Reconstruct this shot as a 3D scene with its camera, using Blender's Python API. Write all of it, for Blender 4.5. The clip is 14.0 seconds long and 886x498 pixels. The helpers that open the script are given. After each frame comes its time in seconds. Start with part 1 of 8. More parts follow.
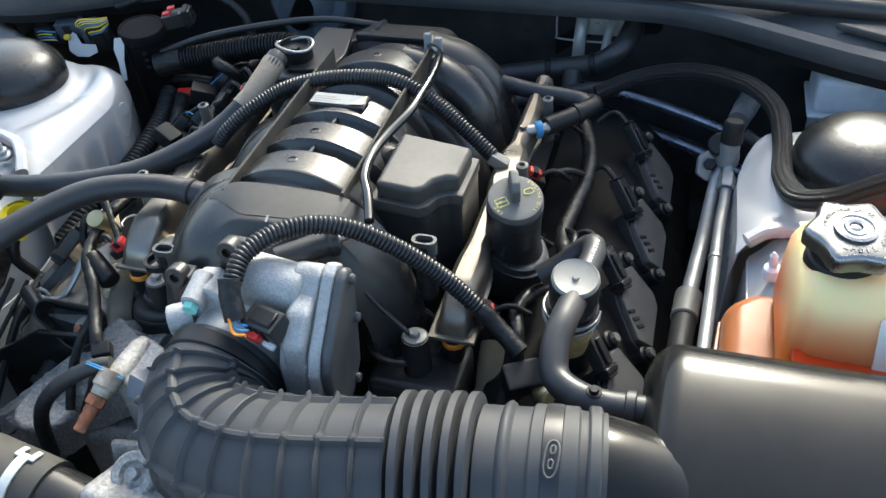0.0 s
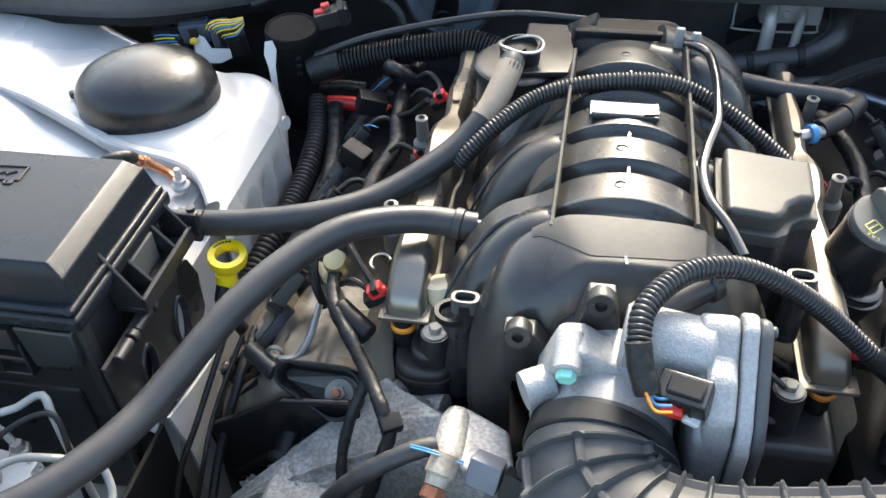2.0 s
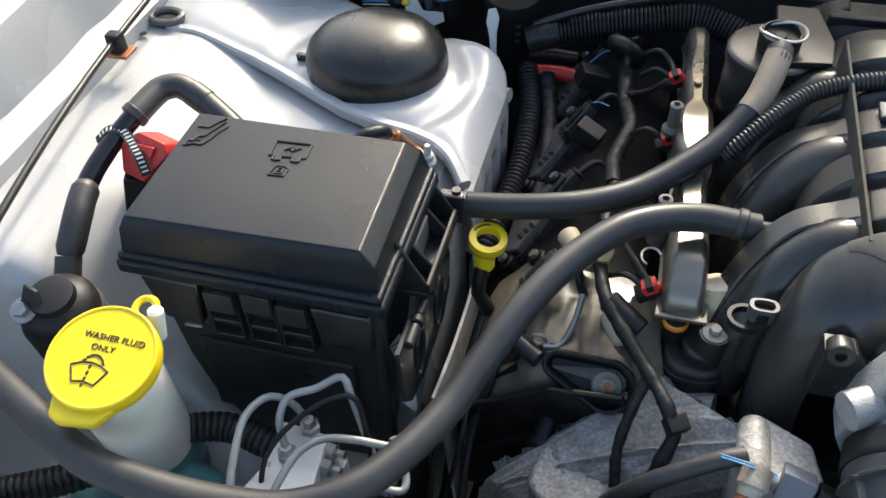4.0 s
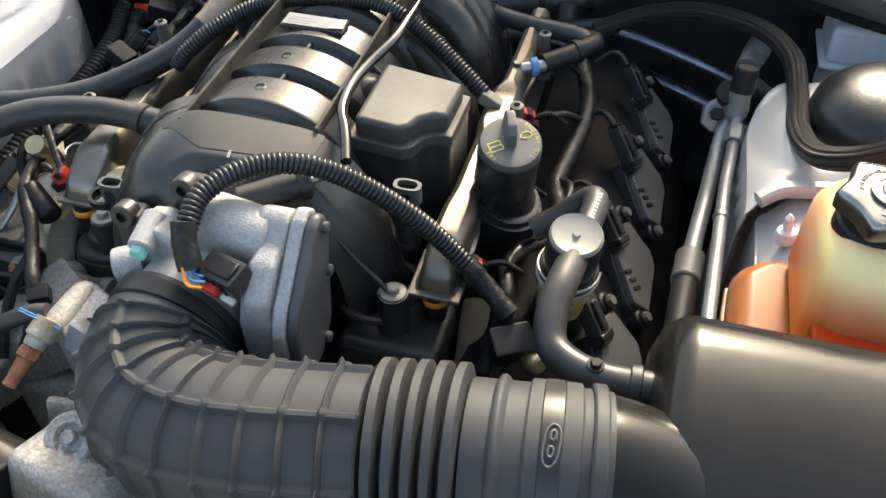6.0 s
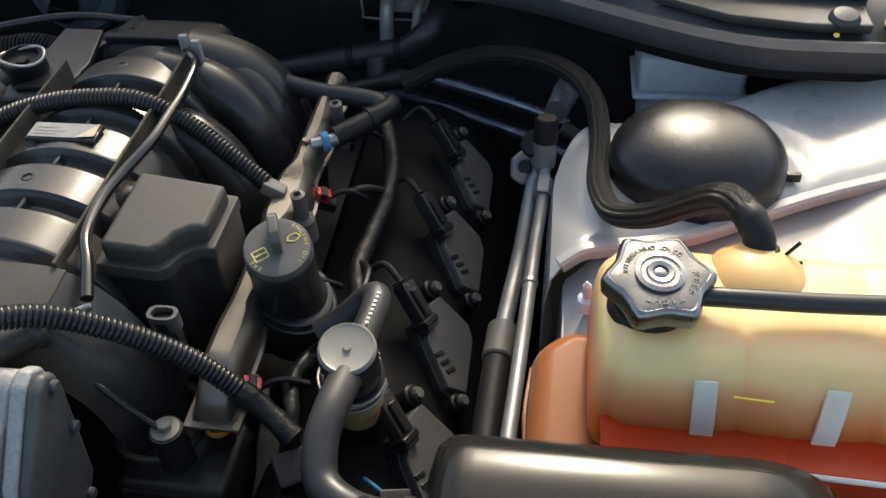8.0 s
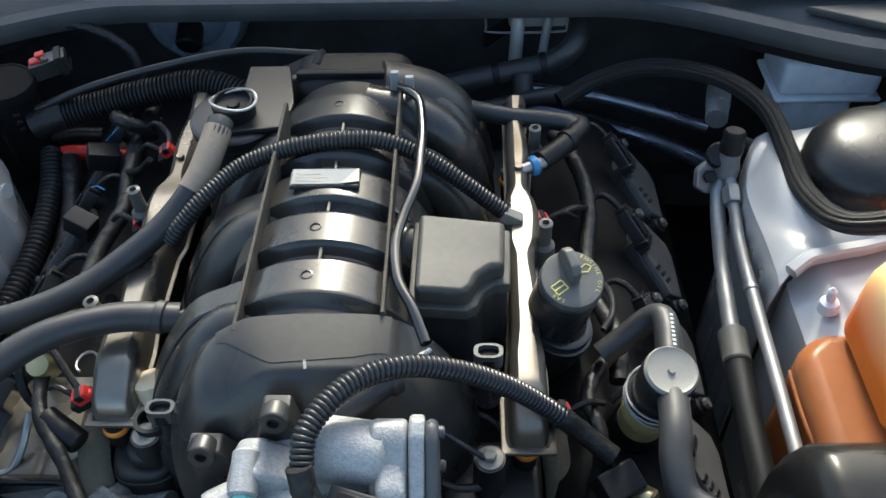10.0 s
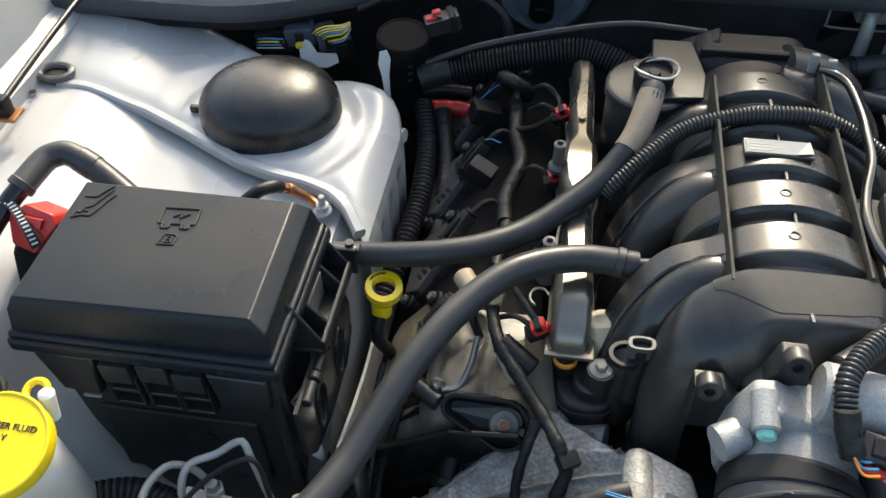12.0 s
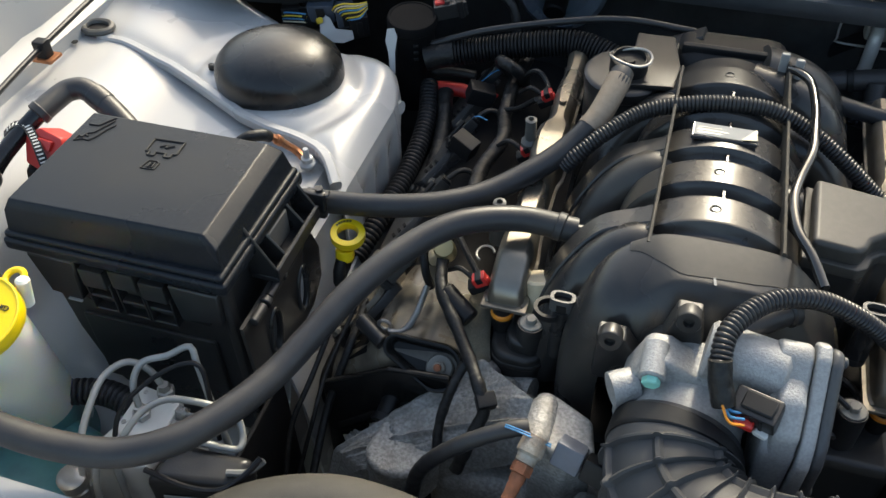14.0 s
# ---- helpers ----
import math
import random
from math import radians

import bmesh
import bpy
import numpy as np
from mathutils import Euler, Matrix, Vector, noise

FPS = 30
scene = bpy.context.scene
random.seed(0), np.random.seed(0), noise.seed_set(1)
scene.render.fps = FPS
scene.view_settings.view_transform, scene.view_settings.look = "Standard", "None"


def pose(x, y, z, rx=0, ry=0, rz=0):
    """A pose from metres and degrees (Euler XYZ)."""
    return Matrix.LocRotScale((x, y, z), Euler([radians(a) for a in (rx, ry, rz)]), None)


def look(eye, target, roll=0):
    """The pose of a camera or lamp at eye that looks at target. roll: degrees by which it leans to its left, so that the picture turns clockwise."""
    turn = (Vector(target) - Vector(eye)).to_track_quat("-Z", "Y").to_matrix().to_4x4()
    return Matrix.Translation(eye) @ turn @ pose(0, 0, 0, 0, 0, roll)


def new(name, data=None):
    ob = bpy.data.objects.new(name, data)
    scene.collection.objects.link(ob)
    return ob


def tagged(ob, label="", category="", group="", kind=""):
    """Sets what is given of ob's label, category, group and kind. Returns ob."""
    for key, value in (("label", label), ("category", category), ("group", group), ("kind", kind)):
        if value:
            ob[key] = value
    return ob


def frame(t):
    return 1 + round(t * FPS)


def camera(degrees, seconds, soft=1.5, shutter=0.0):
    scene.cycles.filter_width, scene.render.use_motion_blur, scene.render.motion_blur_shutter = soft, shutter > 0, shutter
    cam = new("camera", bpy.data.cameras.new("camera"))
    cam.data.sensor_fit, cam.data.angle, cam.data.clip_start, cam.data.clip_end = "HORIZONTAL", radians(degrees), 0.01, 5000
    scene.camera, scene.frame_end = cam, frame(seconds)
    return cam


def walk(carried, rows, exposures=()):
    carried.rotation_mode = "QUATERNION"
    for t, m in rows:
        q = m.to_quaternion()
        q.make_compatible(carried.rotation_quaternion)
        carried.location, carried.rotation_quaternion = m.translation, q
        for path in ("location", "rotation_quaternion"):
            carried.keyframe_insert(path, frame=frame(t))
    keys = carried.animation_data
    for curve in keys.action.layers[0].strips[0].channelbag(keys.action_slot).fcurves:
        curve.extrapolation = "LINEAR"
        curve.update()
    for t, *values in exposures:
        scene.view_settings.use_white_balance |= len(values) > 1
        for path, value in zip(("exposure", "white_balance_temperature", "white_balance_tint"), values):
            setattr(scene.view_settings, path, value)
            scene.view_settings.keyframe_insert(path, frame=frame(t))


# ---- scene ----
cam = camera(55.0, 14.0)
METRES, EYE, TILT, LEAN, TURN = 1.85, 1.3, -40.0, 3.0, 15.5
ROWS = [
    (0, 0.0000, 0.0000, 0.0000, 0.00, 0.00, -0.00),
    (0.5, 0.0055, 0.0121, -0.0069, -0.66, 0.09, 0.37),
    (1, -0.0367, 0.0305, -0.0037, -0.50, 0.10, 0.54),
    (1.5, -0.1090, 0.0548, 0.0059, -4.07, -0.22, 1.84),
    (2, -0.1674, 0.0710, 0.0249, -4.53, -0.88, 2.48),
    (2.5, -0.1987, 0.0815, 0.0415, -5.23, -2.55, 2.54),
    (2.7, -0.2197, 0.0863, 0.0497, -5.61, -3.35, 2.73),
    (3.23, -0.2508, 0.0916, 0.0591, -5.06, -4.75, 2.09),
    (3.75, -0.2697, 0.0861, 0.0576, -2.85, -5.38, 0.43),
    (4.28, -0.2599, 0.0725, 0.0479, -0.60, -5.46, -1.28),
    (4.8, -0.2043, 0.0534, 0.0327, 0.08, -5.18, -2.07),
    (5, -0.1652, 0.0423, 0.0262, -0.17, -5.03, -2.08),
    (5.5, -0.0810, 0.0314, 0.0135, -1.21, -4.67, -2.26),
    (6, -0.0077, 0.0411, 0.0025, -2.28, -3.93, -2.31),
    (6.5, 0.0370, 0.0465, 0.0011, -3.27, -4.47, -1.32),
    (7, 0.0570, 0.0535, 0.0169, -3.57, -4.33, 1.37),
    (7.2, 0.0500, 0.0564, 0.0252, -3.87, -4.18, 2.15),
    (7.72, 0.0497, 0.0621, 0.0363, -5.79, -3.91, 3.93),
    (8.25, 0.0666, 0.0641, 0.0419, -8.94, -3.95, 5.26),
    (8.78, 0.0720, 0.0628, 0.0475, -11.77, -4.36, 6.36),
    (9.3, 0.0373, 0.0584, 0.0588, -12.71, -5.24, 7.41),
    (9.5, 0.0128, 0.0562, 0.0649, -12.51, -5.67, 7.83),
    (10, -0.0832, 0.0693, 0.0785, -12.37, -6.05, 8.14),
    (10.5, -0.1579, 0.0786, 0.0918, -12.12, -6.40, 8.23),
    (11, -0.2095, 0.0851, 0.0948, -12.68, -6.70, 7.73),
    (11.5, -0.2379, 0.0798, 0.0874, -11.31, -6.32, 5.06),
    (12, -0.2471, 0.0700, 0.0784, -5.90, -5.83, 2.60),
    (12.5, -0.2480, 0.0573, 0.0731, -3.12, -5.60, 0.50),
    (13, -0.2476, 0.0488, 0.0672, -1.31, -5.40, -0.86),
    (13.5, -0.2388, 0.0434, 0.0551, 0.04, -4.95, -1.93),
    (14, -0.1878, 0.0331, 0.0472, 0.05, -4.28, -2.42),
]
EXPOSURES = [(0, 1.73, 6300, 2), (0.5, 1.88, 6300, 2), (1, 1.73, 6400, 2), (1.5, 2.08, 6600, 4), (2, 2.30, 6900, 5), (2.5, 2.03, 7250, 6), (3.75, 1.53, 6800, 5), (5, 1.30, 7200, 5),
             (5.5, 1.51, 7550, 6), (6, 1.73, 7500, 6), (6.5, 1.98, 7500, 6), (7, 1.38, 7300, 6), (8.25, 0.93, 7100, 6), (9.5, 0.83, 6700, 4), (10, 1.43, 6400, 1), (10.5, 2.13, 6700, 4), (11, 2.08, 6700, 4), (11.5, 1.83, 6700, 4),
             (12, 1.38, 7050, 4), (12.5, 1.08, 7050, 4), (13, 1.01, 7150, 4), (13.5, 1.01, 7150, 4), (14, 1.23, 7150, 4)]
walk(cam, [(t, pose(0.31, 0, EYE, TILT, LEAN, TURN) @ pose(METRES * x, METRES * y, METRES * z, 90 + pitch, roll, yaw)) for t, x, y, z, yaw, pitch, roll in ROWS], EXPOSURES)

# ---- world and sun ----
world = bpy.data.worlds.new("sky")
scene.world = world
world.use_nodes = True
wt = world.node_tree
sky = wt.nodes.new("ShaderNodeTexSky")
SUN_DIR = Vector((0.05, 0.82, 0.57)).normalized()
sky.sky_type, sky.sun_disc = "NISHITA", False
sky.dust_density, sky.air_density, sky.ozone_density = 4.0, 1.0, 1.0
sky.sun_elevation = math.asin(SUN_DIR.z)
sky.sun_rotation = math.atan2(SUN_DIR.x, SUN_DIR.y)
wt.links.new(sky.outputs["Color"], wt.nodes["Background"].inputs["Color"])
wt.nodes["Background"].inputs["Strength"].default_value = 0.15
sun_data = bpy.data.lights.new("sun", "SUN")
sun_data.energy, sun_data.angle, sun_data.color = 1.6, radians(7), (1.0, 0.95, 0.86)
sun = new("sun", sun_data)
sun.matrix_world = look(SUN_DIR * 5, (0, 0, 0))


# ---- materials ----
def material(name, color, rough=0.5, metal=0.0, color2=None, grain=60.0, grain_mix=0.5, stain=None, stain_scale=7.0, stain_amount=0.5,
             bump=0.15, bump_scale=600.0, rough_var=0.12, coat=0.0, spec=0.5, transmission=0.0, ior=1.5, wave=None, sss=0.0):
    """A node material: base colour with grain and stains, roughness that varies, and fine relief."""
    m = bpy.data.materials.new(name)
    m.use_nodes = True
    nt = m.node_tree
    bsdf = nt.nodes["Principled BSDF"]
    link = nt.links.new
    tc = nt.nodes.new("ShaderNodeTexCoord")

    def noise_node(scale, detail=4.0):
        n = nt.nodes.new("ShaderNodeTexNoise")
        n.inputs["Scale"].default_value, n.inputs["Detail"].default_value = scale, detail
        link(tc.outputs["Object"], n.inputs["Vector"])
        return n

    def mix(fac, a, b):
        n = nt.nodes.new("ShaderNodeMix")
        n.data_type = "RGBA"
        link(fac, n.inputs["Factor"])
        for sock, val in ((n.inputs[6], a), (n.inputs[7], b)):
            if isinstance(val, tuple):
                sock.default_value = (*val, 1)
            else:
                link(val, sock)
        return n.outputs[2]

    def ramp(src, lo, hi, a=0.0, b=1.0):
        n = nt.nodes.new("ShaderNodeMapRange")
        link(src, n.inputs["Value"])
        for key, val in (("From Min", lo), ("From Max", hi), ("To Min", a), ("To Max", b)):
            n.inputs[key].default_value = val
        return n.outputs["Result"]

    c2 = color2 or tuple(min(1, c * 1.35 + 0.004) for c in color)
    g = noise_node(grain, 6.0)
    col = mix(ramp(g.outputs["Fac"], 0.35, 0.65, 0, grain_mix), color, c2)
    s = noise_node(stain_scale, 5.0)
    if stain:
        col = mix(ramp(s.outputs["Fac"], 0.45, 0.7, 0, stain_amount), col, stain)
    link(col, bsdf.inputs["Base Color"])
    link(ramp(s.outputs["Fac"], 0.3, 0.7, max(0.02, rough - rough_var), min(1, rough + rough_var)), bsdf.inputs["Roughness"])
    bsdf.inputs["Metallic"].default_value = metal
    bsdf.inputs["Specular IOR Level"].default_value = spec
    bsdf.inputs["IOR"].default_value = ior
    bsdf.inputs["Coat Weight"].default_value = coat
    bsdf.inputs["Coat Roughness"].default_value = 0.06
    bsdf.inputs["Transmission Weight"].default_value = transmission
    if sss:
        bsdf.inputs["Subsurface Weight"].default_value = sss
        bsdf.inputs["Subsurface Radius"].default_value = (0.02, 0.012, 0.006)
    height = noise_node(bump_scale, 3.0).outputs["Fac"]
    if wave:  # woven or ribbed relief along the tube's own coordinates
        uv = nt.nodes.new("ShaderNodeUVMap")
        heights = []
        for turn in (0.6, -0.6):
            mp = nt.nodes.new("ShaderNodeMapping")
            mp.inputs["Rotation"].default_value = (0, 0, turn)
            link(uv.outputs["UV"], mp.inputs["Vector"])
            w = nt.nodes.new("ShaderNodeTexWave")
            w.inputs["Scale"].default_value, w.inputs["Distortion"].default_value = wave, 0.4
            link(mp.outputs["Vector"], w.inputs["Vector"])
            heights.append(w.outputs["Fac"])
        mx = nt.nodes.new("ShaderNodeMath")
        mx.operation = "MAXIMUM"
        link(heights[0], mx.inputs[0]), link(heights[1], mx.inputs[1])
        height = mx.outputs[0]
        # shade between the strands put into the colour: grooves get 0.3 of it
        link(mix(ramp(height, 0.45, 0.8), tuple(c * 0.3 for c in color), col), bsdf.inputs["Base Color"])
    b = nt.nodes.new("ShaderNodeBump")
    b.inputs["Strength"].default_value, b.inputs["Distance"].default_value = bump, 0.001
    link(height, b.inputs["Height"])
    link(b.outputs["Normal"], bsdf.inputs["Normal"])
    return m


def tank_material(name, low, high, z0, z1):
    """Translucent tank wall that takes the fluid's colour below its level."""
    m = material(name, high, 0.33, color2=tuple(c * 1.06 for c in high), grain=14, bump=0.12, bump_scale=110, sss=0.7, rough_var=0.08)
    m.node_tree.nodes["Principled BSDF"].inputs["Subsurface Radius"].default_value = (0.05, 0.025, 0.008)
    m.node_tree.nodes["Principled BSDF"].inputs["Subsurface Scale"].default_value = 1.0
    nt = m.node_tree
    bsdf = nt.nodes["Principled BSDF"]
    tc = next(n for n in nt.nodes if n.bl_idname == "ShaderNodeTexCoord")
    src = bsdf.inputs["Base Color"].links[0].from_socket
    sep, n, mr, mx = (nt.nodes.new("ShaderNode" + k) for k in ("SeparateXYZ", "TexNoise", "MapRange", "Mix"))
    add = nt.nodes.new("ShaderNodeMath")
    add.operation = "MULTIPLY_ADD"
    add.inputs[1].default_value = 0.03
    n.inputs["Scale"].default_value = 9.0
    mx.data_type = "RGBA"
    nt.links.new(tc.outputs["Object"], sep.inputs[0])
    nt.links.new(tc.outputs["Object"], n.inputs["Vector"])
    nt.links.new(n.outputs["Fac"], add.inputs[0])
    nt.links.new(sep.outputs["Z"], add.inputs[2])
    nt.links.new(add.outputs[0], mr.inputs["Value"])
    mr.inputs["From Min"].default_value, mr.inputs["From Max"].default_value = z0, z1
    nt.links.new(mr.outputs["Result"], mx.inputs["Factor"])
    mx.inputs[6].default_value = (*low, 1)
    nt.links.new(src, mx.inputs[7])
    nt.links.new(mx.outputs[2], bsdf.inputs["Base Color"])
    return m


BLACK = material("black_nylon", (0.018, 0.018, 0.019), 0.34, stain=(0.046, 0.043, 0.038), stain_amount=0.5, stain_scale=14, bump=0.08)
MANIFOLD = material("manifold_nylon", (0.026, 0.0255, 0.026), 0.31, color2=(0.044, 0.041, 0.037), stain=(0.075, 0.066, 0.053), stain_amount=0.5, stain_scale=11, bump=0.07, bump_scale=900)
DARK = material("dark_plastic", (0.009, 0.009, 0.010), 0.48, spec=0.3, stain=(0.018, 0.017, 0.015), stain_amount=0.4, bump=0.08)
LID = material("grained_plastic", (0.009, 0.012, 0.0165), 0.33, spec=0.26, color2=(0.014, 0.017, 0.021), grain=260, stain=(0.024, 0.025, 0.026), stain_amount=0.5, stain_scale=11, bump=0.2, bump_scale=1800)
DOME = material("dome_plastic", (0.014, 0.014, 0.014), 0.27, stain=(0.04, 0.036, 0.028), stain_amount=0.45, stain_scale=12, bump=0.22, bump_scale=1100, rough_var=0.06)
RUBBER = material("rubber", (0.024, 0.024, 0.026), 0.44, stain=(0.050, 0.046, 0.041), stain_amount=0.5, stain_scale=18, bump=0.08, bump_scale=700)
DUCT = material("duct_rubber", (0.042, 0.044, 0.048), 0.52, spec=0.32, color2=(0.056, 0.057, 0.060), stain=(0.078, 0.074, 0.066), stain_amount=0.5, stain_scale=17, bump=0.12, bump_scale=900)
CORRUGATED = material("corrugated_tube", (0.014, 0.014, 0.016), 0.36, stain=(0.034, 0.031, 0.027), stain_amount=0.4, bump=0.05)
GLOSSPIPE = material("gloss_black_pipe", (0.010, 0.010, 0.011), 0.14, spec=0.8, stain=(0.02, 0.02, 0.02), stain_amount=0.3, bump=0.02, rough_var=0.05)
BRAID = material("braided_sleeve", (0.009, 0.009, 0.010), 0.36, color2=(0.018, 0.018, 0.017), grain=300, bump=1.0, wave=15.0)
FIN = material("dusty_fin", (0.05, 0.046, 0.04), 0.7, spec=0.2, stain=(0.15, 0.125, 0.09), stain_amount=0.8, stain_scale=25, bump=0.1)
VALVE = material("grimy_cover", (0.006, 0.006, 0.007), 0.6, spec=0.08, color2=(0.010, 0.010, 0.010), grain=90, stain=(0.015, 0.014, 0.013), stain_amount=0.6, stain_scale=18, bump=0.2)
# real dust, its tan lightened for the sun patch; dark stains stand for reflections
SUNLITDUST = material("sunlit_dust_cover", (0.15, 0.127, 0.094), 0.28, color2=(0.22, 0.187, 0.14), grain=30, stain=(0.035, 0.031, 0.027), stain_amount=1.0, stain_scale=20, bump=0.15)
VALVESEAT = material("yellowed_translucent_plastic", (0.50, 0.42, 0.20), 0.25, stain=(0.32, 0.26, 0.12), stain_amount=0.5, stain_scale=30, bump=0.05, sss=0.4)
COIL = material("coil_plastic", (0.070, 0.070, 0.071), 0.42, spec=0.45, color2=(0.088, 0.087, 0.085), stain=(0.11, 0.105, 0.095), stain_amount=0.4, stain_scale=25, bump=0.12)
PAINT = material("white_paint", (0.445, 0.443, 0.435), 0.3, color2=(0.47, 0.466, 0.457), grain=20, stain=(0.42, 0.41, 0.387), stain_amount=0.4, stain_scale=5, bump=0.04, bump_scale=200, coat=0.6, rough_var=0.08)
ALLOY = material("cast_aluminium", (0.42, 0.42, 0.415), 0.52, 0.25, color2=(0.32, 0.32, 0.315), grain=420, grain_mix=0.9, stain=(0.26, 0.255, 0.24), stain_amount=0.5, stain_scale=34, bump=0.55, bump_scale=620)
ROUGHCAST = material("rough_casting", (0.43, 0.415, 0.39), 0.55, 0.2, color2=(0.25, 0.242, 0.23), grain=330, grain_mix=1.0, stain=(0.17, 0.155, 0.13), stain_amount=0.6, stain_scale=34, bump=1.0, bump_scale=260)
STEEL = material("plated_steel", (0.44, 0.43, 0.41), 0.38, 0.85, color2=(0.32, 0.31, 0.29), grain=90, stain=(0.25, 0.22, 0.18), stain_amount=0.4, stain_scale=25, bump=0.15)
RAIL = material("rail_steel", (0.27, 0.247, 0.212), 0.34, 0.8, color2=(0.215, 0.195, 0.165), grain=70, stain=(0.21, 0.17, 0.12), stain_amount=0.5, stain_scale=16, bump=0.1)
TUBEGREY = material("grey_tube", (0.30, 0.30, 0.285), 0.45, 0.3, stain=(0.19, 0.185, 0.165), stain_amount=0.4, stain_scale=20, bump=0.1)
GREYPLASTIC = material("grey_plastic", (0.090, 0.087, 0.080), 0.45, stain=(0.14, 0.128, 0.105), stain_amount=0.4, bump=0.08)
AMBER = material("amber_tank", (0.80, 0.56, 0.24), 0.34, color2=(0.84, 0.62, 0.30), grain=12, stain=(0.72, 0.40, 0.14), stain_amount=0.6, stain_scale=6, bump=0.12, bump_scale=120, sss=0.35)
COOLANT = material("coolant_tank", (0.60, 0.050, 0.008), 0.33, spec=0.25, color2=(0.64, 0.075, 0.014), grain=10, stain=(0.36, 0.08, 0.02), stain_amount=0.6, stain_scale=9, bump=0.1, bump_scale=120, sss=0.3)
TANK = tank_material("coolant_stained_tank", (0.78, 0.18, 0.02), (0.95, 0.675, 0.335), 0.837, 0.881)
LOBE = material("stained_lobe", (0.31, 0.105, 0.036), 0.42, spec=0.2, color2=(0.37, 0.145, 0.055), grain=12, stain=(0.22, 0.07, 0.024), stain_amount=0.7, stain_scale=16, bump=0.1, bump_scale=120, sss=0.3)
MILKY = material("milky_plastic", (0.84, 0.81, 0.71), 0.38, color2=(0.88, 0.85, 0.77), grain=15, stain=(0.72, 0.68, 0.56), stain_amount=0.4, bump=0.1, bump_scale=150, sss=0.8)
BLUEWHITE = material("translucent_white", (0.74, 0.79, 0.84), 0.4, stain=(0.6, 0.64, 0.69), stain_amount=0.4, bump=0.05, sss=0.08)
TEAL = material("washer_fluid_tank", (0.12, 0.30, 0.29), 0.35, bump=0.08, sss=0.3)
YELLOW = material("yellow_plastic", (0.85, 0.62, 0.015), 0.38, color2=(0.80, 0.55, 0.01), grain=30, stain=(0.6, 0.42, 0.05), stain_amount=0.3, bump=0.12, coat=0.1)
RED = material("red_plastic", (0.55, 0.03, 0.025), 0.4, stain=(0.35, 0.03, 0.02), stain_amount=0.4, bump=0.15)
ORANGE = material("orange_rubber", (0.75, 0.25, 0.02), 0.45, bump=0.1)
COPPER = material("copper_lug", (0.45, 0.19, 0.09), 0.42, 0.8, stain=(0.2, 0.12, 0.08), stain_amount=0.6, stain_scale=60, bump=0.3)
RUST = material("rusty_steel", (0.32, 0.12, 0.06), 0.8, 0.2, color2=(0.20, 0.08, 0.04), grain=150, grain_mix=0.9, stain=(0.38, 0.33, 0.28), stain_amount=0.6, stain_scale=40, bump=0.8, bump_scale=300)
MINT = material("mint_paint_mark", (0.25, 0.62, 0.52), 0.5, bump=0.2)
BLUEWIRE = material("blue_wire", (0.05, 0.22, 0.42), 0.4)
YELLOWWIRE = material("yellow_wire", (0.7, 0.5, 0.04), 0.4)
WHITE = material("white_label", (0.60, 0.60, 0.585), 0.5, stain=(0.45, 0.43, 0.39), stain_amount=0.4, stain_scale=30, bump=0.05)
INK = material("black_ink", (0.02, 0.02, 0.02), 0.5)
GOLDPRINT = material("yellow_print", (0.62, 0.53, 0.16), 0.5)
GREYPRINT = material("pale_print", (0.26, 0.26, 0.255), 0.5)
BRASS = material("yellow_zinc", (0.50, 0.43, 0.24), 0.4, 0.8, stain=(0.3, 0.26, 0.16), stain_amount=0.5, stain_scale=30, bump=0.15)
IVORY = material("ivory_plastic", (0.60, 0.50, 0.34), 0.45, stain=(0.45, 0.4, 0.3), stain_amount=0.4, bump=0.1)
BOOSTER = material("booster_paint", (0.27, 0.33, 0.41), 0.28, 0.3, stain=(0.15, 0.185, 0.23), stain_amount=0.5, bump=0.1)
FOAM = material("insulation_foil", (0.035, 0.035, 0.036), 0.8, 0.0, grain=40, grain_mix=1.0, stain=(0.04, 0.037, 0.032), stain_amount=0.8, stain_scale=15, bump=0.8, bump_scale=90)
SATIN = material("satin_plastic", (0.013, 0.013, 0.0125), 0.22, color2=(0.017, 0.0165, 0.016), spec=0.24, stain=(0.028, 0.026, 0.023), stain_amount=0.4, stain_scale=6, bump=0.02, rough_var=0.06)
GEARCASE = material("gear_cover_grey", (0.070, 0.073, 0.080), 0.42, 0.1, color2=(0.055, 0.056, 0.06), grain=220, grain_mix=0.7, stain=(0.10, 0.098, 0.09), stain_amount=0.5, stain_scale=20, bump=0.2)
MACHINED = material("machined_block", (0.62, 0.61, 0.58), 0.42, 0.3, stain=(0.40, 0.38, 0.34), stain_amount=0.5, stain_scale=30, bump=0.15)
CAPFACE = material("dull_cap_face", (0.16, 0.16, 0.16), 0.30, 0.85, stain=(0.08, 0.08, 0.08), stain_amount=0.5, stain_scale=50, bump=0.1)
COWLGREY = material("aged_cowl_plastic", (0.048, 0.050, 0.052), 0.45, color2=(0.064, 0.064, 0.064), grain=120, stain=(0.045, 0.045, 0.044), stain_amount=0.5, stain_scale=9, bump=0.15)
SEALGREY = material("dusty_seal", (0.045, 0.048, 0.054), 0.5, stain=(0.08, 0.08, 0.08), stain_amount=0.5, stain_scale=20, bump=0.1)
RADHOSE = material("dusty_radiator_hose", (0.045, 0.043, 0.038), 0.68, spec=0.35, color2=(0.06, 0.057, 0.05), grain=80, stain=(0.09, 0.082, 0.068), stain_amount=0.6, stain_scale=12, bump=0.15)
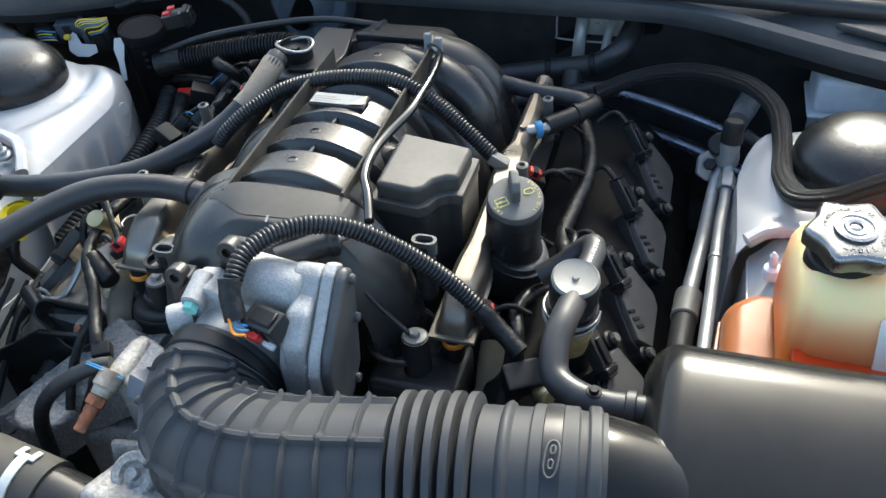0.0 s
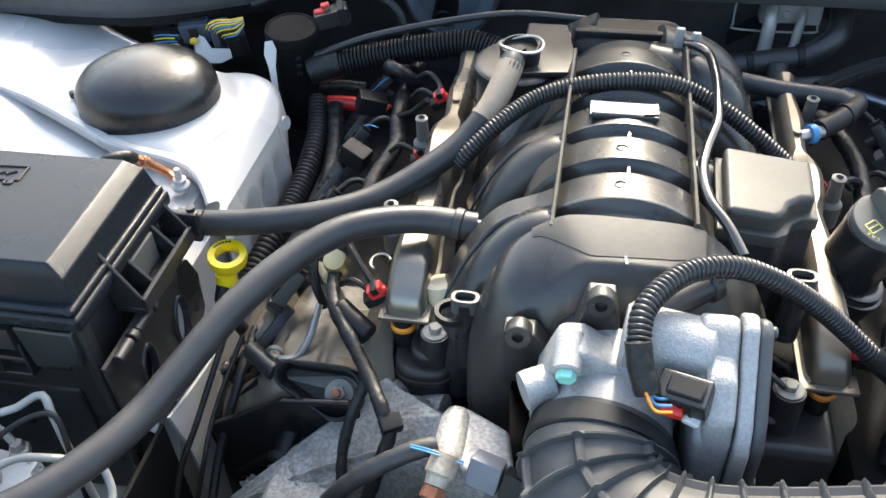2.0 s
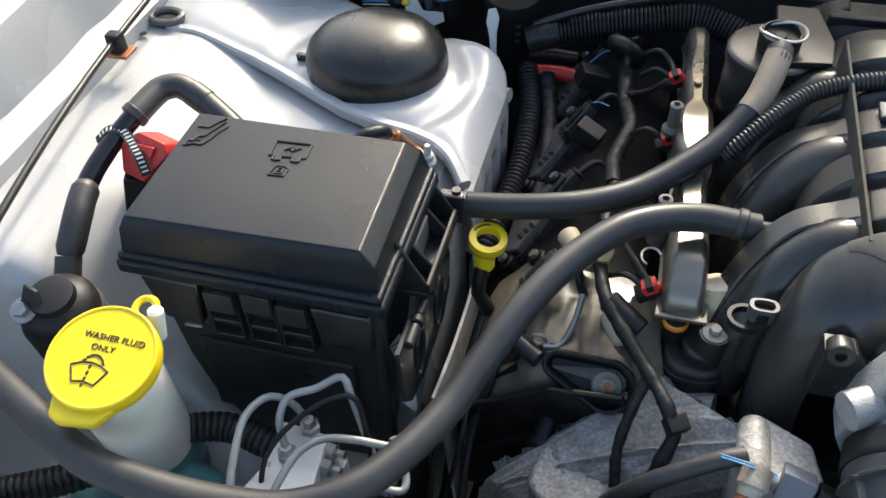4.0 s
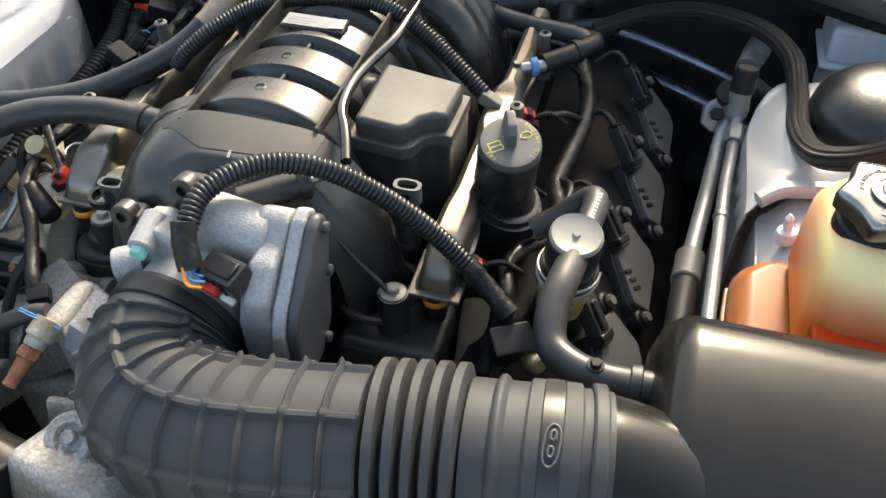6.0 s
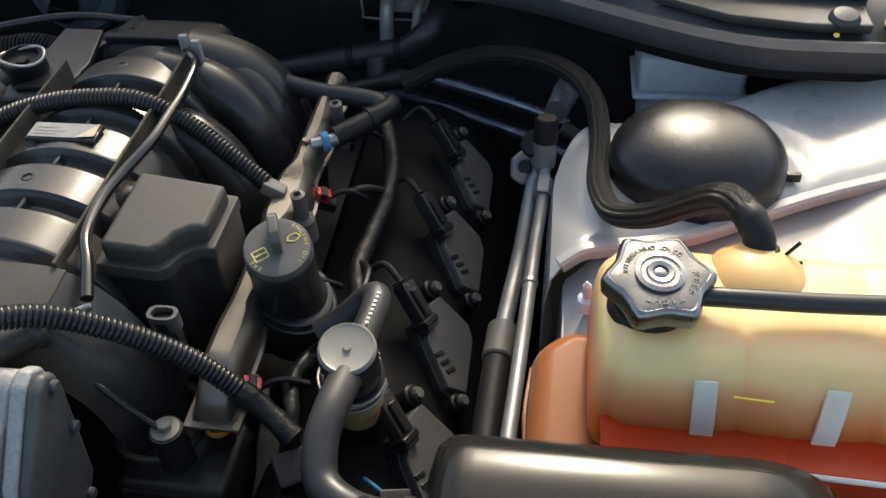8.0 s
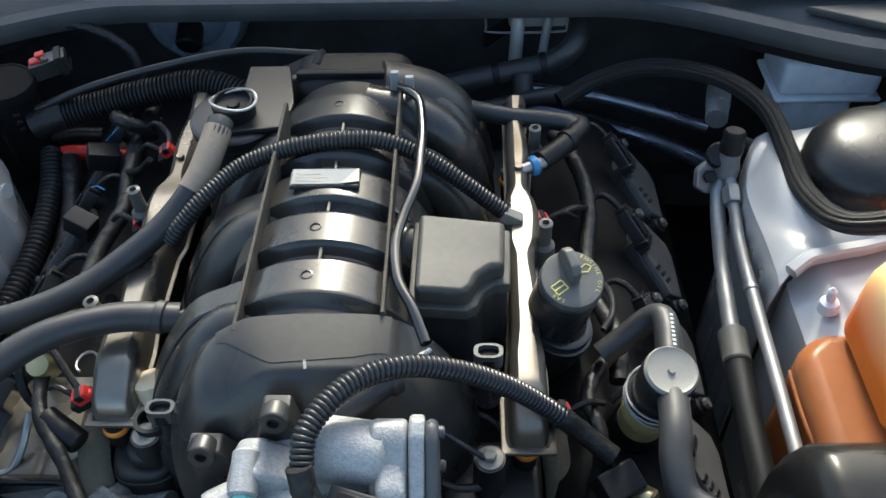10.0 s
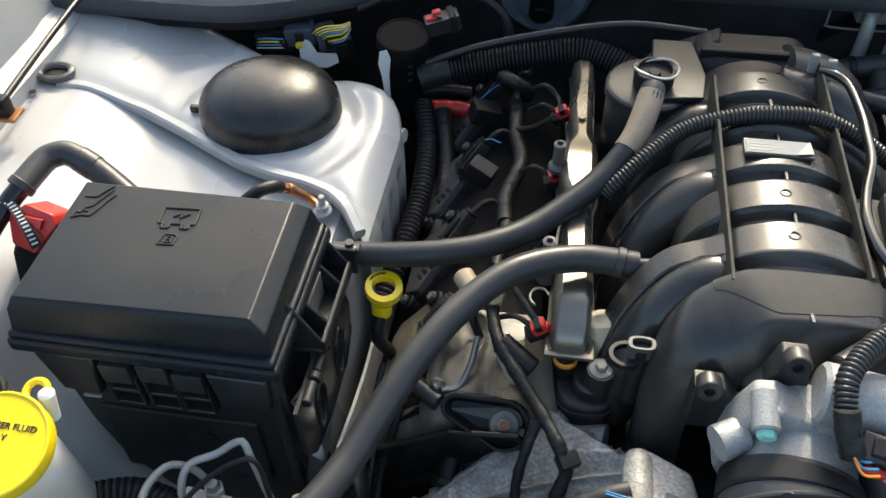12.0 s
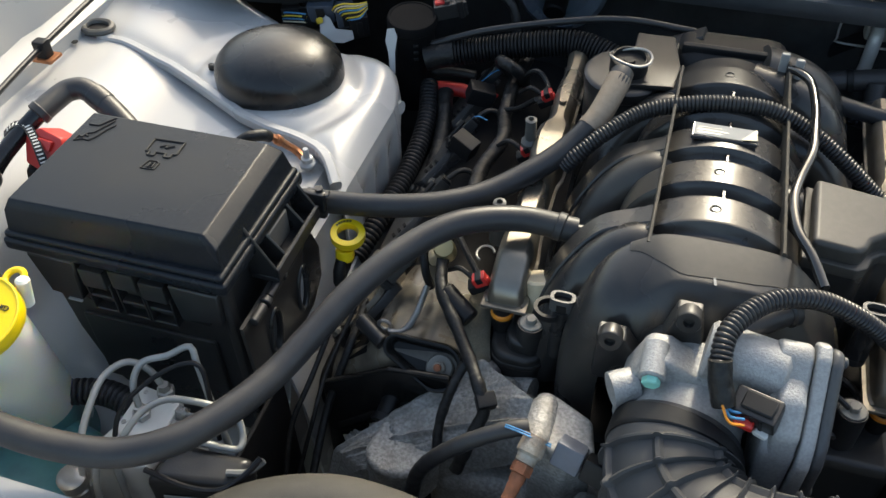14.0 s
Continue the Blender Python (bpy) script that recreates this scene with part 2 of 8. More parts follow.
GREYCUFF = material("gloss_hose_neck", (0.018, 0.017, 0.016), 0.2, stain=(0.035, 0.033, 0.03), stain_amount=0.4, bump=0.03)
PALECLAMP = material("coated_clamp_steel", (0.50, 0.51, 0.49), 0.5, stain=(0.36, 0.36, 0.33), stain_amount=0.5, stain_scale=60, bump=0.1)
LIDDUST = material("dusty_lid_plastic", (0.052, 0.048, 0.043), 0.50, spec=0.38, color2=(0.072, 0.066, 0.058), grain=180, stain=(0.10, 0.09, 0.074), stain_amount=0.4, stain_scale=14, bump=0.12, bump_scale=1500)
CORRODED = material("corroded_plating", (0.42, 0.39, 0.33), 0.65, 0.1, color2=(0.28, 0.23, 0.17), grain=160, grain_mix=0.9, stain=(0.24, 0.13, 0.07), stain_amount=0.7, stain_scale=45, bump=0.7, bump_scale=300)
PLUGGREY = material("dull_blue_plug", (0.13, 0.14, 0.165), 0.5, stain=(0.09, 0.095, 0.10), stain_amount=0.5, stain_scale=40, bump=0.1)
ACGREY = material("dull_aluminium_line", (0.24, 0.242, 0.245), 0.45, 0.5, stain=(0.13, 0.127, 0.12), stain_amount=0.5, stain_scale=20, bump=0.1)
PALE = material("worn_pale_plastic", (0.235, 0.22, 0.19), 0.42, stain=(0.17, 0.155, 0.13), stain_amount=0.5, stain_scale=60, bump=0.08)
ASPHALT = material("asphalt", (0.05, 0.05, 0.052), 0.85, color2=(0.09, 0.09, 0.09), grain=80, stain=(0.035, 0.035, 0.035), stain_scale=0.8, bump=0.8, bump_scale=120)
GLASS = material("windscreen_glass", (0.02, 0.025, 0.025), 0.05, stain=None, bump=0.0, rough_var=0.02)
TAPE = material("cloth_tape", (0.008, 0.008, 0.009), 0.46, spec=0.35, color2=(0.025, 0.024, 0.022), grain=220, grain_mix=0.8, bump=0.8, bump_scale=260)
CHROME = material("chromed_cap", (0.29, 0.29, 0.29), 0.3, 1.0, stain=(0.16, 0.16, 0.16), stain_amount=0.5, stain_scale=40, bump=0.08)


# ---- mesh helpers ----
def thing(name, at, label="", category="", group="", kind=""):
    """An Empty at the base of a thing that parents its parts."""
    ob = new(name)
    ob.empty_display_size = 0.02
    ob.location = at
    return tagged(ob, label, category, group, kind)


def finish(bm, name, mat, smooth=True):
    me = bpy.data.meshes.new(name)
    bmesh.ops.recalc_face_normals(bm, faces=bm.faces)
    for f in bm.faces:
        f.smooth = smooth
    for e in bm.edges:
        if smooth and len(e.link_faces) == 2 and e.calc_face_angle(0) > radians(38):
            e.smooth = False
    bm.to_mesh(me)
    bm.free()
    me.materials.append(mat)
    return me


def crisp(ob):
    """Keeps large faces flat beside their rounded edges."""
    areas = np.empty(len(ob.data.polygons), dtype=np.float32)
    ob.data.polygons.foreach_get("area", areas)
    if len(areas) > 6 and areas.max() > 6 * np.median(areas):
        ob.modifiers.new("weighted_normal", "WEIGHTED_NORMAL").keep_sharp = True
    return ob


def part(name, bm, mat, parent, label="", smooth=True):
    """Links a bmesh, built in world coordinates, as one mesh under a thing or a part."""
    ob = crisp(new(name, finish(bm, name, mat, smooth)))
    ob.parent = parent
    if parent.type == "EMPTY":
        ob.matrix_parent_inverse = Matrix.Translation(-parent.location)
    return tagged(ob, label)


def solid(name, bm, mat, label="", category="", group="", kind="", smooth=True):
    """A thing of one mesh."""
    return tagged(crisp(new(name, finish(bm, name, mat, smooth))), label, category, group, kind)


def spline(pts, n):
    """n points at even steps along a smooth curve through pts."""
    p = [Vector(q) for q in pts]
    if len(p) == 2:
        return [p[0].lerp(p[1], i / (n - 1)) for i in range(n)]
    p = [2 * p[0] - p[1]] + p + [2 * p[-1] - p[-2]]
    fine = []
    for i in range(1, len(p) - 2):
        a, b, c, d = p[i - 1:i + 3]
        for k in range(24):
            u = k / 24
            fine.append(0.5 * (2 * b + (c - a) * u + (2 * a - 5 * b + 4 * c - d) * u * u + (3 * b - a - 3 * c + d) * u ** 3))
    fine.append(p[-2])
    at = [0.0]
    for q, r in zip(fine, fine[1:]):
        at.append(at[-1] + (r - q).length)
    out, j = [], 0
    for i in range(n):
        s = at[-1] * i / (n - 1)
        while j < len(at) - 2 and at[j + 1] < s:
            j += 1
        u = (s - at[j]) / max(1e-9, at[j + 1] - at[j])
        out.append(fine[j].lerp(fine[j + 1], min(1, max(0, u))))
    return out


def sweep(bm, path, ring, up=(0, 0, 1), caps=True):
    """Sweeps closed outlines along a path. ring(i, s) gives the outline's (side, up) offsets at point i, s metres along."""
    uv = bm.loops.layers.uv.verify()
    rows, s, side = [], 0.0, None
    where = []
    for i, p in enumerate(path):
        t = (path[min(i + 1, len(path) - 1)] - path[max(i - 1, 0)]).normalized()
        if i:
            s += (p - path[i - 1]).length
        if side is None:
            side = t.cross(Vector(up))
            if side.length < 1e-3:
                side = t.cross(Vector((1, 0, 0)))
        side = (side - t * side.dot(t)).normalized()
        top = side.cross(t)
        rows.append([bm.verts.new(p + side * a + top * b) for a, b in ring(i, s)])
        where.append(s)
    n = len(rows[0])
    for i in range(len(rows) - 1):
        for j in range(n):
            k = (j + 1) % n
            f = bm.faces.new((rows[i][j], rows[i][k], rows[i + 1][k], rows[i + 1][j]))
            for loop, u, v in zip(f.loops, (j, j + 1, j + 1, j), (where[i], where[i], where[i + 1], where[i + 1])):
                loop[uv].uv = (u / n, v * 12)
    if caps:
        bm.faces.new(rows[0])
        bm.faces.new(rows[-1])
    return bm


def circle(r, n=14, r2=None):
    return [(r * math.cos(2 * math.pi * j / n), (r2 or r) * math.sin(2 * math.pi * j / n)) for j in range(n)]


def tube(pts, r, n=None, seg=14, bm=None, wobble=0.0):
    """A round tube along a spline; wobble makes it uneven and gives it overlapping turns of wound tape."""
    n = n or max(8, len(pts) * 7)
    if wobble:
        rough = spline(pts, 30)
        n = max(n, int(sum((b - a).length for a, b in zip(rough, rough[1:])) / 0.0022))
    path = spline(pts, n)
    bm = bm or bmesh.new()
    base = circle(r, seg)

    def ring(i, s):
        if not wobble:
            return base
        out = []
        for j, (a, b) in enumerate(base):
            wind = (s / (0.011 + 0.4 * r) + j / seg) % 1.0
            k = 1 + wobble * 0.7 * math.sin(s * 90 + i * 0.3) * math.cos(s * 53) + (0.05 + 0.5 * wobble) * (wind - 0.5)
            out.append((a * k, b * k))
        return out

    return sweep(bm, path, ring)


def corrugated(pts, r, pitch=0.0036, depth=0.17, seg=18, bm=None):
    path = spline(pts, 40)
    length = sum((b - a).length for a, b in zip(path, path[1:]))
    n = max(12, int(length / pitch) * 4)
    path = spline(pts, n)
    bm = bm or bmesh.new()
    prof = (1.0, 0.97, 1 - depth, 0.97)
    return sweep(bm, path, lambda i, s: circle(r * prof[i % 4], seg))


def bevelled(bm, geom_faces, width, segs=2):
    bmesh.ops.recalc_face_normals(bm, faces=bm.faces)
    edges = {e for f in geom_faces for e in f.edges if len(e.link_faces) == 2 and e.calc_face_angle(0) > radians(25)}
    if width > 0 and edges:
        bmesh.ops.bevel(bm, geom=list(edges), offset=width, segments=segs, affect="EDGES", profile=0.5, clamp_overlap=True)
    return bm


def box(x0, x1, y0, y1, z0, z1, bevel=0.003, segs=2, m=None, taper=0.0, bm=None):
    """A box with rounded edges; taper draws in its top."""
    b2 = bmesh.new()
    vs = []
    for z, k in ((z0, 0.0), (z1, taper)):
        for x, y in ((x0 + k, y0 + k), (x1 - k, y0 + k), (x1 - k, y1 - k), (x0 + k, y1 - k)):
            vs.append(b2.verts.new((x, y, z)))
    for q in ((3, 2, 1, 0), (4, 5, 6, 7), (0, 1, 5, 4), (1, 2, 6, 5), (2, 3, 7, 6), (3, 0, 4, 7)):
        b2.faces.new([vs[i] for i in q])
    bevelled(b2, b2.faces, bevel, segs)
    return merge(bm, b2, m)


def merge(bm, extra, m=None):
    """Joins a bmesh into another, moved by m."""
    if m is not None:
        bmesh.ops.transform(extra, matrix=m, verts=extra.verts)
    if bm is None:
        return extra
    me = bpy.data.meshes.new("tmp")
    extra.to_mesh(me)
    extra.free()
    bm.from_mesh(me)
    bpy.data.meshes.remove(me)
    return bm


def prism(outline, z0, z1, bevel=0.002, segs=2, m=None, bm=None):
    """A plate of the given outline (x, y), from z0 to z1, with rounded edges."""
    b2 = bmesh.new()
    low = [b2.verts.new((x, y, z0)) for x, y in outline]
    high = [b2.verts.new((x, y, z1)) for x, y in outline]
    b2.faces.new(low[::-1])
    b2.faces.new(high)
    n = len(low)
    for i in range(n):
        b2.faces.new((low[i], low[(i + 1) % n], high[(i + 1) % n], high[i]))
    bmesh.ops.recalc_face_normals(b2, faces=b2.faces)
    bevelled(b2, b2.faces, bevel, segs)
    return merge(bm, b2, m)


def axis_pose(p, direction, spin=0.0):
    """A pose at p whose z axis points along direction."""
    q = Vector(direction).normalized().to_track_quat("Z", "Y").to_matrix().to_4x4()
    return Matrix.Translation(p) @ q @ Matrix.Rotation(radians(spin), 4, "Z")


def lathe(profile, p=(0, 0, 0), direction=(0, 0, 1), seg=28, bm=None, lobes=0, lobe=0.0):
    """Turns (radius, height) steps about an axis at p."""
    b2 = bmesh.new()
    rows = []
    for r, h in profile:
        row = []
        for j in range(seg):
            a = 2 * math.pi * j / seg
            k = r * (1 + lobe * math.cos(lobes * a)) if lobes else r
            row.append(b2.verts.new((k * math.cos(a), k * math.sin(a), h)))
        rows.append(row)
    for i in range(len(rows) - 1):
        for j in range(seg):
            k = (j + 1) % seg
            b2.faces.new((rows[i][j], rows[i][k], rows[i + 1][k], rows[i + 1][j]))
    b2.faces.new(rows[0][::-1])
    b2.faces.new(rows[-1])
    return merge(bm, b2, axis_pose(p, direction))


def rod(a, b, r, seg=12, bm=None, cham=0.0):
    a, b = Vector(a), Vector(b)
    h = (b - a).length
    c = cham or r * 0.15
    return lathe([(r - c, 0), (r, c), (r, h - c), (r - c, h)], a, b - a, seg, bm)


def bolt(p, direction, r, parent, name="bolt", mat=STEEL, washer=True, stud=0.0):
    bm = bmesh.new()
    if washer:
        lathe([(r * 1.55, 0), (r * 1.6, r * 0.12), (r * 1.5, r * 0.28)], p, direction, 20, bm)
    lathe([(r * 0.92, 0), (r, r * 0.3), (r, r * 0.95), (r * 0.85, r * 1.15)], p, direction, 6, bm)
    if stud:
        lathe([(r * 0.5, r), (r * 0.5, r + stud), (r * 0.4, r + stud * 1.05)], p, direction, 12, bm)
    if parent is None:
        return bm
    return part(name, bm, mat, parent, "plated hex bolt")


def grid(fn, nu, nv, bm=None):
    """A sheet of nu by nv cells from fn(u, v), both 0 to 1."""
    bm = bm or bmesh.new()
    vs = [[bm.verts.new(fn(i / nu, j / nv)) for j in range(nv + 1)] for i in range(nu + 1)]
    for i in range(nu):
        for j in range(nv):
            bm.faces.new((vs[i][j], vs[i + 1][j], vs[i + 1][j + 1], vs[i][j + 1]))
    return bm


def thicken(bm, t):
    """Gives a sheet thickness below its faces."""
    bmesh.ops.recalc_face_normals(bm, faces=bm.faces)
    bmesh.ops.solidify(bm, geom=list(bm.faces), thickness=t)
    return bm


def ease(a, b, x):
    u = min(1, max(0, (x - a) / (b - a)))
    return u * u * (3 - 2 * u)


def text_part(name, body, m, size, mat, parent, label="", depth=0.0006, align="CENTER"):
    cu = bpy.data.curves.new(name, "FONT")
    cu.body, cu.size, cu.extrude, cu.align_x, cu.align_y = body, size, depth, align, "CENTER"
    tmp = bpy.data.objects.new(name, cu)
    me = bpy.data.meshes.new_from_object(tmp)
    bpy.data.objects.remove(tmp)
    me.transform(m)
    me.materials.append(mat)
    ob = new(name, me)
    ob.parent = parent
    if parent.type == "EMPTY":
        ob.matrix_parent_inverse = Matrix.Translation(-parent.location)
    return tagged(ob, label)


# ---- the bay ----
bm = grid(lambda u, v: ((u - 0.5) * 160, (v - 0.5) * 160, 0), 4, 4)
solid("ground", bm, ASPHALT, "grey asphalt under the parked car", "ground", kind="structure")

solid("floor", box(-0.74, 0.74, 0.0, 1.2, 0.40, 0.44, 0.0), DARK, "dark plastic undertray below the engine", "floor", kind="structure")
bm = grid(lambda u, v: ((u - 0.5) * 1.6, 1.13 + 0.012 * noise.noise((u * 22, v * 9, 0)), 0.42 + v * 0.44), 80, 30)
solid("wall_firewall", thicken(bm, 0.02), FOAM, "dark padded insulation on the firewall", "wall", kind="structure")


def lip_y(x):
    return float(np.interp(x, [0.352, 0.366, 0.381, 0.400, 0.430, 0.460, 0.500, 0.533, 0.587, 0.628, 0.70, 0.78], [0.596, 0.615, 0.637, 0.652, 0.662, 0.668, 0.682, 0.700, 0.730, 0.750, 0.766, 0.772]))


def rear_y(x):
    return float(np.interp(x, [0.350, 0.353, 0.360, 0.372, 0.385, 0.40, 0.43, 0.46, 0.49, 0.52, 0.611, 0.70, 0.78], [0.735, 0.770, 0.800, 0.824, 0.838, 0.846, 0.854, 0.856, 0.864, 0.875, 0.93, 1.0, 1.03]))


def inner_fender(s):
    """White sheet-metal strut tower, apron and wing of one side (s: -1 or 1), as one welded body panel."""
    bm = bmesh.new()
    nu, nv = 64, 40
    x0 = 0.352 if s < 0 else 0.384
    levels = [0.004, 0.012, 0.025, 0.06, 0.13, 0.22, 0.34]

    def top(u, v):
        x = x0 + (0.780 - x0) * u ** 1.4
        back = rear_y(x - (x0 - 0.352) * (1 - ease(x0, x0 + 0.07, x)))
        y = lip_y(x) + (back - lip_y(x)) * v
        e = min((x - x0) / 0.040, (back - y) / 0.034)
        e = max(0.0, min(1.0, e))
        z = 0.806 - 0.022 * (1 - e) ** 2
        z += 0.012 * ease(0.62, 0.70, x) + 0.02 * ease(0.62, 0.8, x) * ease(0.75, 0.95, y)
        z -= 0.004 * math.exp(-((v - 0.0) / 0.06) ** 2)
        ring = math.hypot(x - 0.495, y - 0.748)
        z -= 0.006 * math.exp(-((ring - 0.105) / 0.012) ** 2)
        return x, y, z

    vs = [[bm.verts.new((s * top(i / nu, j / nv)[0], *top(i / nu, j / nv)[1:])) for j in range(nv + 1)] for i in range(nu + 1)]
    for i in range(nu):
        for j in range(nv):
            bm.faces.new((vs[i][j], vs[i + 1][j], vs[i + 1][j + 1], vs[i][j + 1]))
    # walls that drop from the engine side and the rear
    edge = [(vs[0][j], (-1, 0)) for j in range(nv + 1)] + [(vs[i][nv], (-0.4, 0.9)) for i in range(1, nu + 1)]
    prev = [e[0] for e in edge]
    for d in levels:
        row = []
        for k, (v, (ox, oy)) in enumerate(edge):
            flute = 0.0085 * (0.5 - 0.5 * math.cos(k * 0.62)) ** 0.6 * ease(0.012, 0.06, d) if k < nv + 10 else 0.0
            bulge = 0.004 * ease(0, 0.03, d) - flute
            row.append(bm.verts.new((v.co.x + s * ox * bulge, v.co.y + oy * bulge, v.co.z - d)))
        for k in range(len(row) - 1):
            bm.faces.new((prev[k], prev[k + 1], row[k + 1], row[k]))
        prev = row
    part_a = thicken(bm, 0.0016)
    # apron in front of the tower, lower by the depth of the flange
    def apron(u, v):
        x = x0 + 0.013 + (0.767 - x0) * u
        y1 = lip_y(x) + 0.004
        y = y1 - (y1 + 0.05) * v
        low = 0.587 + (0.20 * ease(0.48, 0.70, x) * ease(0.33, 0.41, y) if s < 0 else 0.0)
        z = 0.787 - (0.787 - low) * (1 - ease(0.40, 0.53, y)) + 0.028 * ease(0.60, 0.70, x)
        z -= 0.02 * (1 - ease(x0 + 0.013, x0 + 0.038, x))
        return s * x, y, z
    ap = grid(apron, 40, 60)
    bmesh.ops.recalc_face_normals(ap, faces=ap.faces)
    low = grid(lambda u, v: (s * (x0 + 0.013 - 0.004 * math.sin(v * 3)), lip_y(x0 + 0.013) - 0.66 * u, apron(0, 0.66 * u / (lip_y(x0 + 0.013) + 0.054))[2] - 0.30 * v), 60, 6)
    merge(part_a, thicken(ap, 0.0016))
    merge(part_a, thicken(low, 0.0016))
    # rolled flange along the tower's front edge
    lip = bmesh.new()
    path = spline([(s * x, lip_y(x) - 0.002, 0.8045 - 0.012 * max(0.0, 1 - (x - x0) / 0.022) ** 2 + 0.012 * ease(0.62, 0.70, x)) for x in np.linspace(x0 + 0.006, 0.735, 22)], 80)
    sweep(lip, path, lambda i, t: [(-0.0055, -0.010), (0.0045, -0.010), (0.0062, -0.004), (0.0058, 0.0), (0.0035, 0.0022), (-0.0035, 0.0022), (-0.0058, 0.0), (-0.0062, -0.004)])
    merge(part_a, lip)
    return part_a


def wing(s):
    """Outer wing with its inner flange."""
    bm = bmesh.new()
    prof = [(0.745, 0.70), (0.752, 0.79), (0.757, 0.83), (0.768, 0.838), (0.782, 0.842), (0.790, 0.872), (0.800, 0.892), (0.83, 0.905), (0.90, 0.90), (0.94, 0.86), (0.955, 0.75), (0.95, 0.50), (0.94, 0.30)]
    n = 60
    rows = []
    for i in range(n + 1):
        y = -0.35 + 1.75 * i / n
        dent = 0.006 * max(0, math.sin(i * 1.1)) ** 3
        rows.append([bm.verts.new((s * (x + (dent if k in (4, 5) else 0)), y, z + 0.02 * ease(0.2, 1.0, y) * (k > 4))) for k, (x, z) in enumerate(prof)])
    for i in range(n):
        for k in range(len(prof) - 1):
            bm.faces.new((rows[i][k], rows[i + 1][k], rows[i + 1][k + 1], rows[i][k + 1]))
    return thicken(bm, 0.0018)


for s, side in ((-1, "left"), (1, "right")):
    ob = solid("wall_inner_fender_" + side, inner_fender(s), PAINT, "white painted sheet-metal strut tower and inner fender", "inner fender", kind="structure")
    solid("wall_wing_" + side, wing(s), PAINT, "white painted fender edge with spot-welded flange", "fender", kind="structure")

# pale painted frame rail between the fuse box and the engine
bm = grid(lambda u, v: (-0.345 + 0.022 * v, 0.425 + 0.22 * u + 0.004 * math.sin(v * 6), 0.715 - 0.02 * math.sin(u * 3.1) - 0.20 * v), 24, 10)
solid("wall_frame_rail", thicken(bm, 0.003), PAINT, "white painted frame rail beside the engine", "frame rail", kind="structure")

# front crossmember below the bonnet's leading edge
bm = grid(lambda u, v: ((u - 0.5) * 1.5, 0.232 - 0.30 * v + 0.002 * math.sin(u * 9), 0.774 - 0.006 * v - 0.10 * ease(0.7, 1, v)), 40, 12)
solid("trim_front_crossmember", thicken(bm, 0.02), PAINT, "white painted front crossmember panel", "body panel", kind="structure")


def cowl_y(x):
    return 0.992 - 0.117 * ease(0.26, 0.60, abs(x))


sticker2 = thing("crossmember_label", (-0.35, 0.17, 0.774), "white paper label with print on the crossmember", "label")
part("paper", box(-0.055, 0.055, -0.034, 0.034, 0, 0.0006, 0, 1, pose(-0.352, 0.186, 0.7762, 1.2, 0, -4)), WHITE, sticker2)
for k in range(3):
    part("print_bar", box(-0.030 + 0.006 * k, 0.012 + 0.008 * k, 0.012 - 0.012 * k, 0.016 - 0.012 * k, 0.0007, 0.0010, 0, 1, pose(-0.352, 0.186, 0.7762, 1.2, 0, -4)), INK, sticker2)

# cowl: rounded rubber seal, plastic panel behind it
bm = bmesh.new()
path = [Vector((x, cowl_y(x) + 0.010, 0.847)) for x in np.linspace(-0.80, 0.80, 70)]
sweep(bm, path, lambda i, t: [(-0.006, -0.014), (0.006, -0.014), (0.009, -0.008), (0.012, 0.0), (0.010, 0.010), (0.0, 0.014), (-0.010, 0.010), (-0.010, 0.0), (-0.009, -0.008)])
cowl = thing("cowl_panel", (0, 1.1, 0.84), "dark grey plastic cowl panel with rubber seal and grille", "cowl panel")
part("seal", bm, SEALGREY, cowl, "black rubber seal strip")
part("front_face", thicken(grid(lambda u, v: (-0.80 + 1.6 * u, cowl_y(-0.80 + 1.6 * u) + 0.010 + 0.008 * v, 0.842 - (0.004 + 0.020 * ease(0.26, 0.42, abs(1.6 * u - 0.8))) * v), 70, 4), 0.003), DARK, cowl)
bm = grid(lambda u, v: (-0.80 + 1.6 * u, cowl_y(-0.80 + 1.6 * u) + 0.022 + v * 0.32, 0.845 + 0.066 * v + 0.012 * math.sin(v * 9)), 70, 16)
part("panel", thicken(bm, 0.004), COWLGREY, cowl)

# the cabin behind the cowl closes the place to the rear
def cabin(u, v):
    w = 0.74 - 0.17 * ease(0.0, 0.36, v)
    y = 1.27 + 0.42 * min(1, v / 0.36) + 1.5 * max(0, (v - 0.36) / 0.64)
    z = 0.915 + 0.535 * math.sin(min(1, v / 0.36) * math.pi / 2) ** 0.85 + 0.025 * math.sin(max(0, (v - 0.36) / 0.64) * math.pi)
    return (2 * u - 1) * w, y - 0.10 * (1 - (2 * u - 1) ** 2) * (1 - v), z - 0.055 * (2 * u - 1) ** 2
bm = grid(lambda u, v: cabin(u, v * 0.36), 24, 14)
solid("window_windscreen", thicken(bm, 0.006), GLASS, "dark windscreen glass behind the cowl", "windscreen", kind="structure")
bm = grid(lambda u, v: cabin(u, 0.36 + v * 0.64), 24, 14)
solid("trim_roof", thicken(bm, 0.006), PAINT, "white painted car roof behind the bay", "roof", kind="structure")
bm = bmesh.new()
for sgn in (-1, 1):
    b2 = grid(lambda u, v: (sgn * (0.745 - 0.16 * ease(0, 1, v)), 1.30 + 0.36 * v + (1.9 - 0.3 * v) * u, 0.89 + 0.50 * v), 10, 8)
    merge(bm, thicken(b2, 0.02))
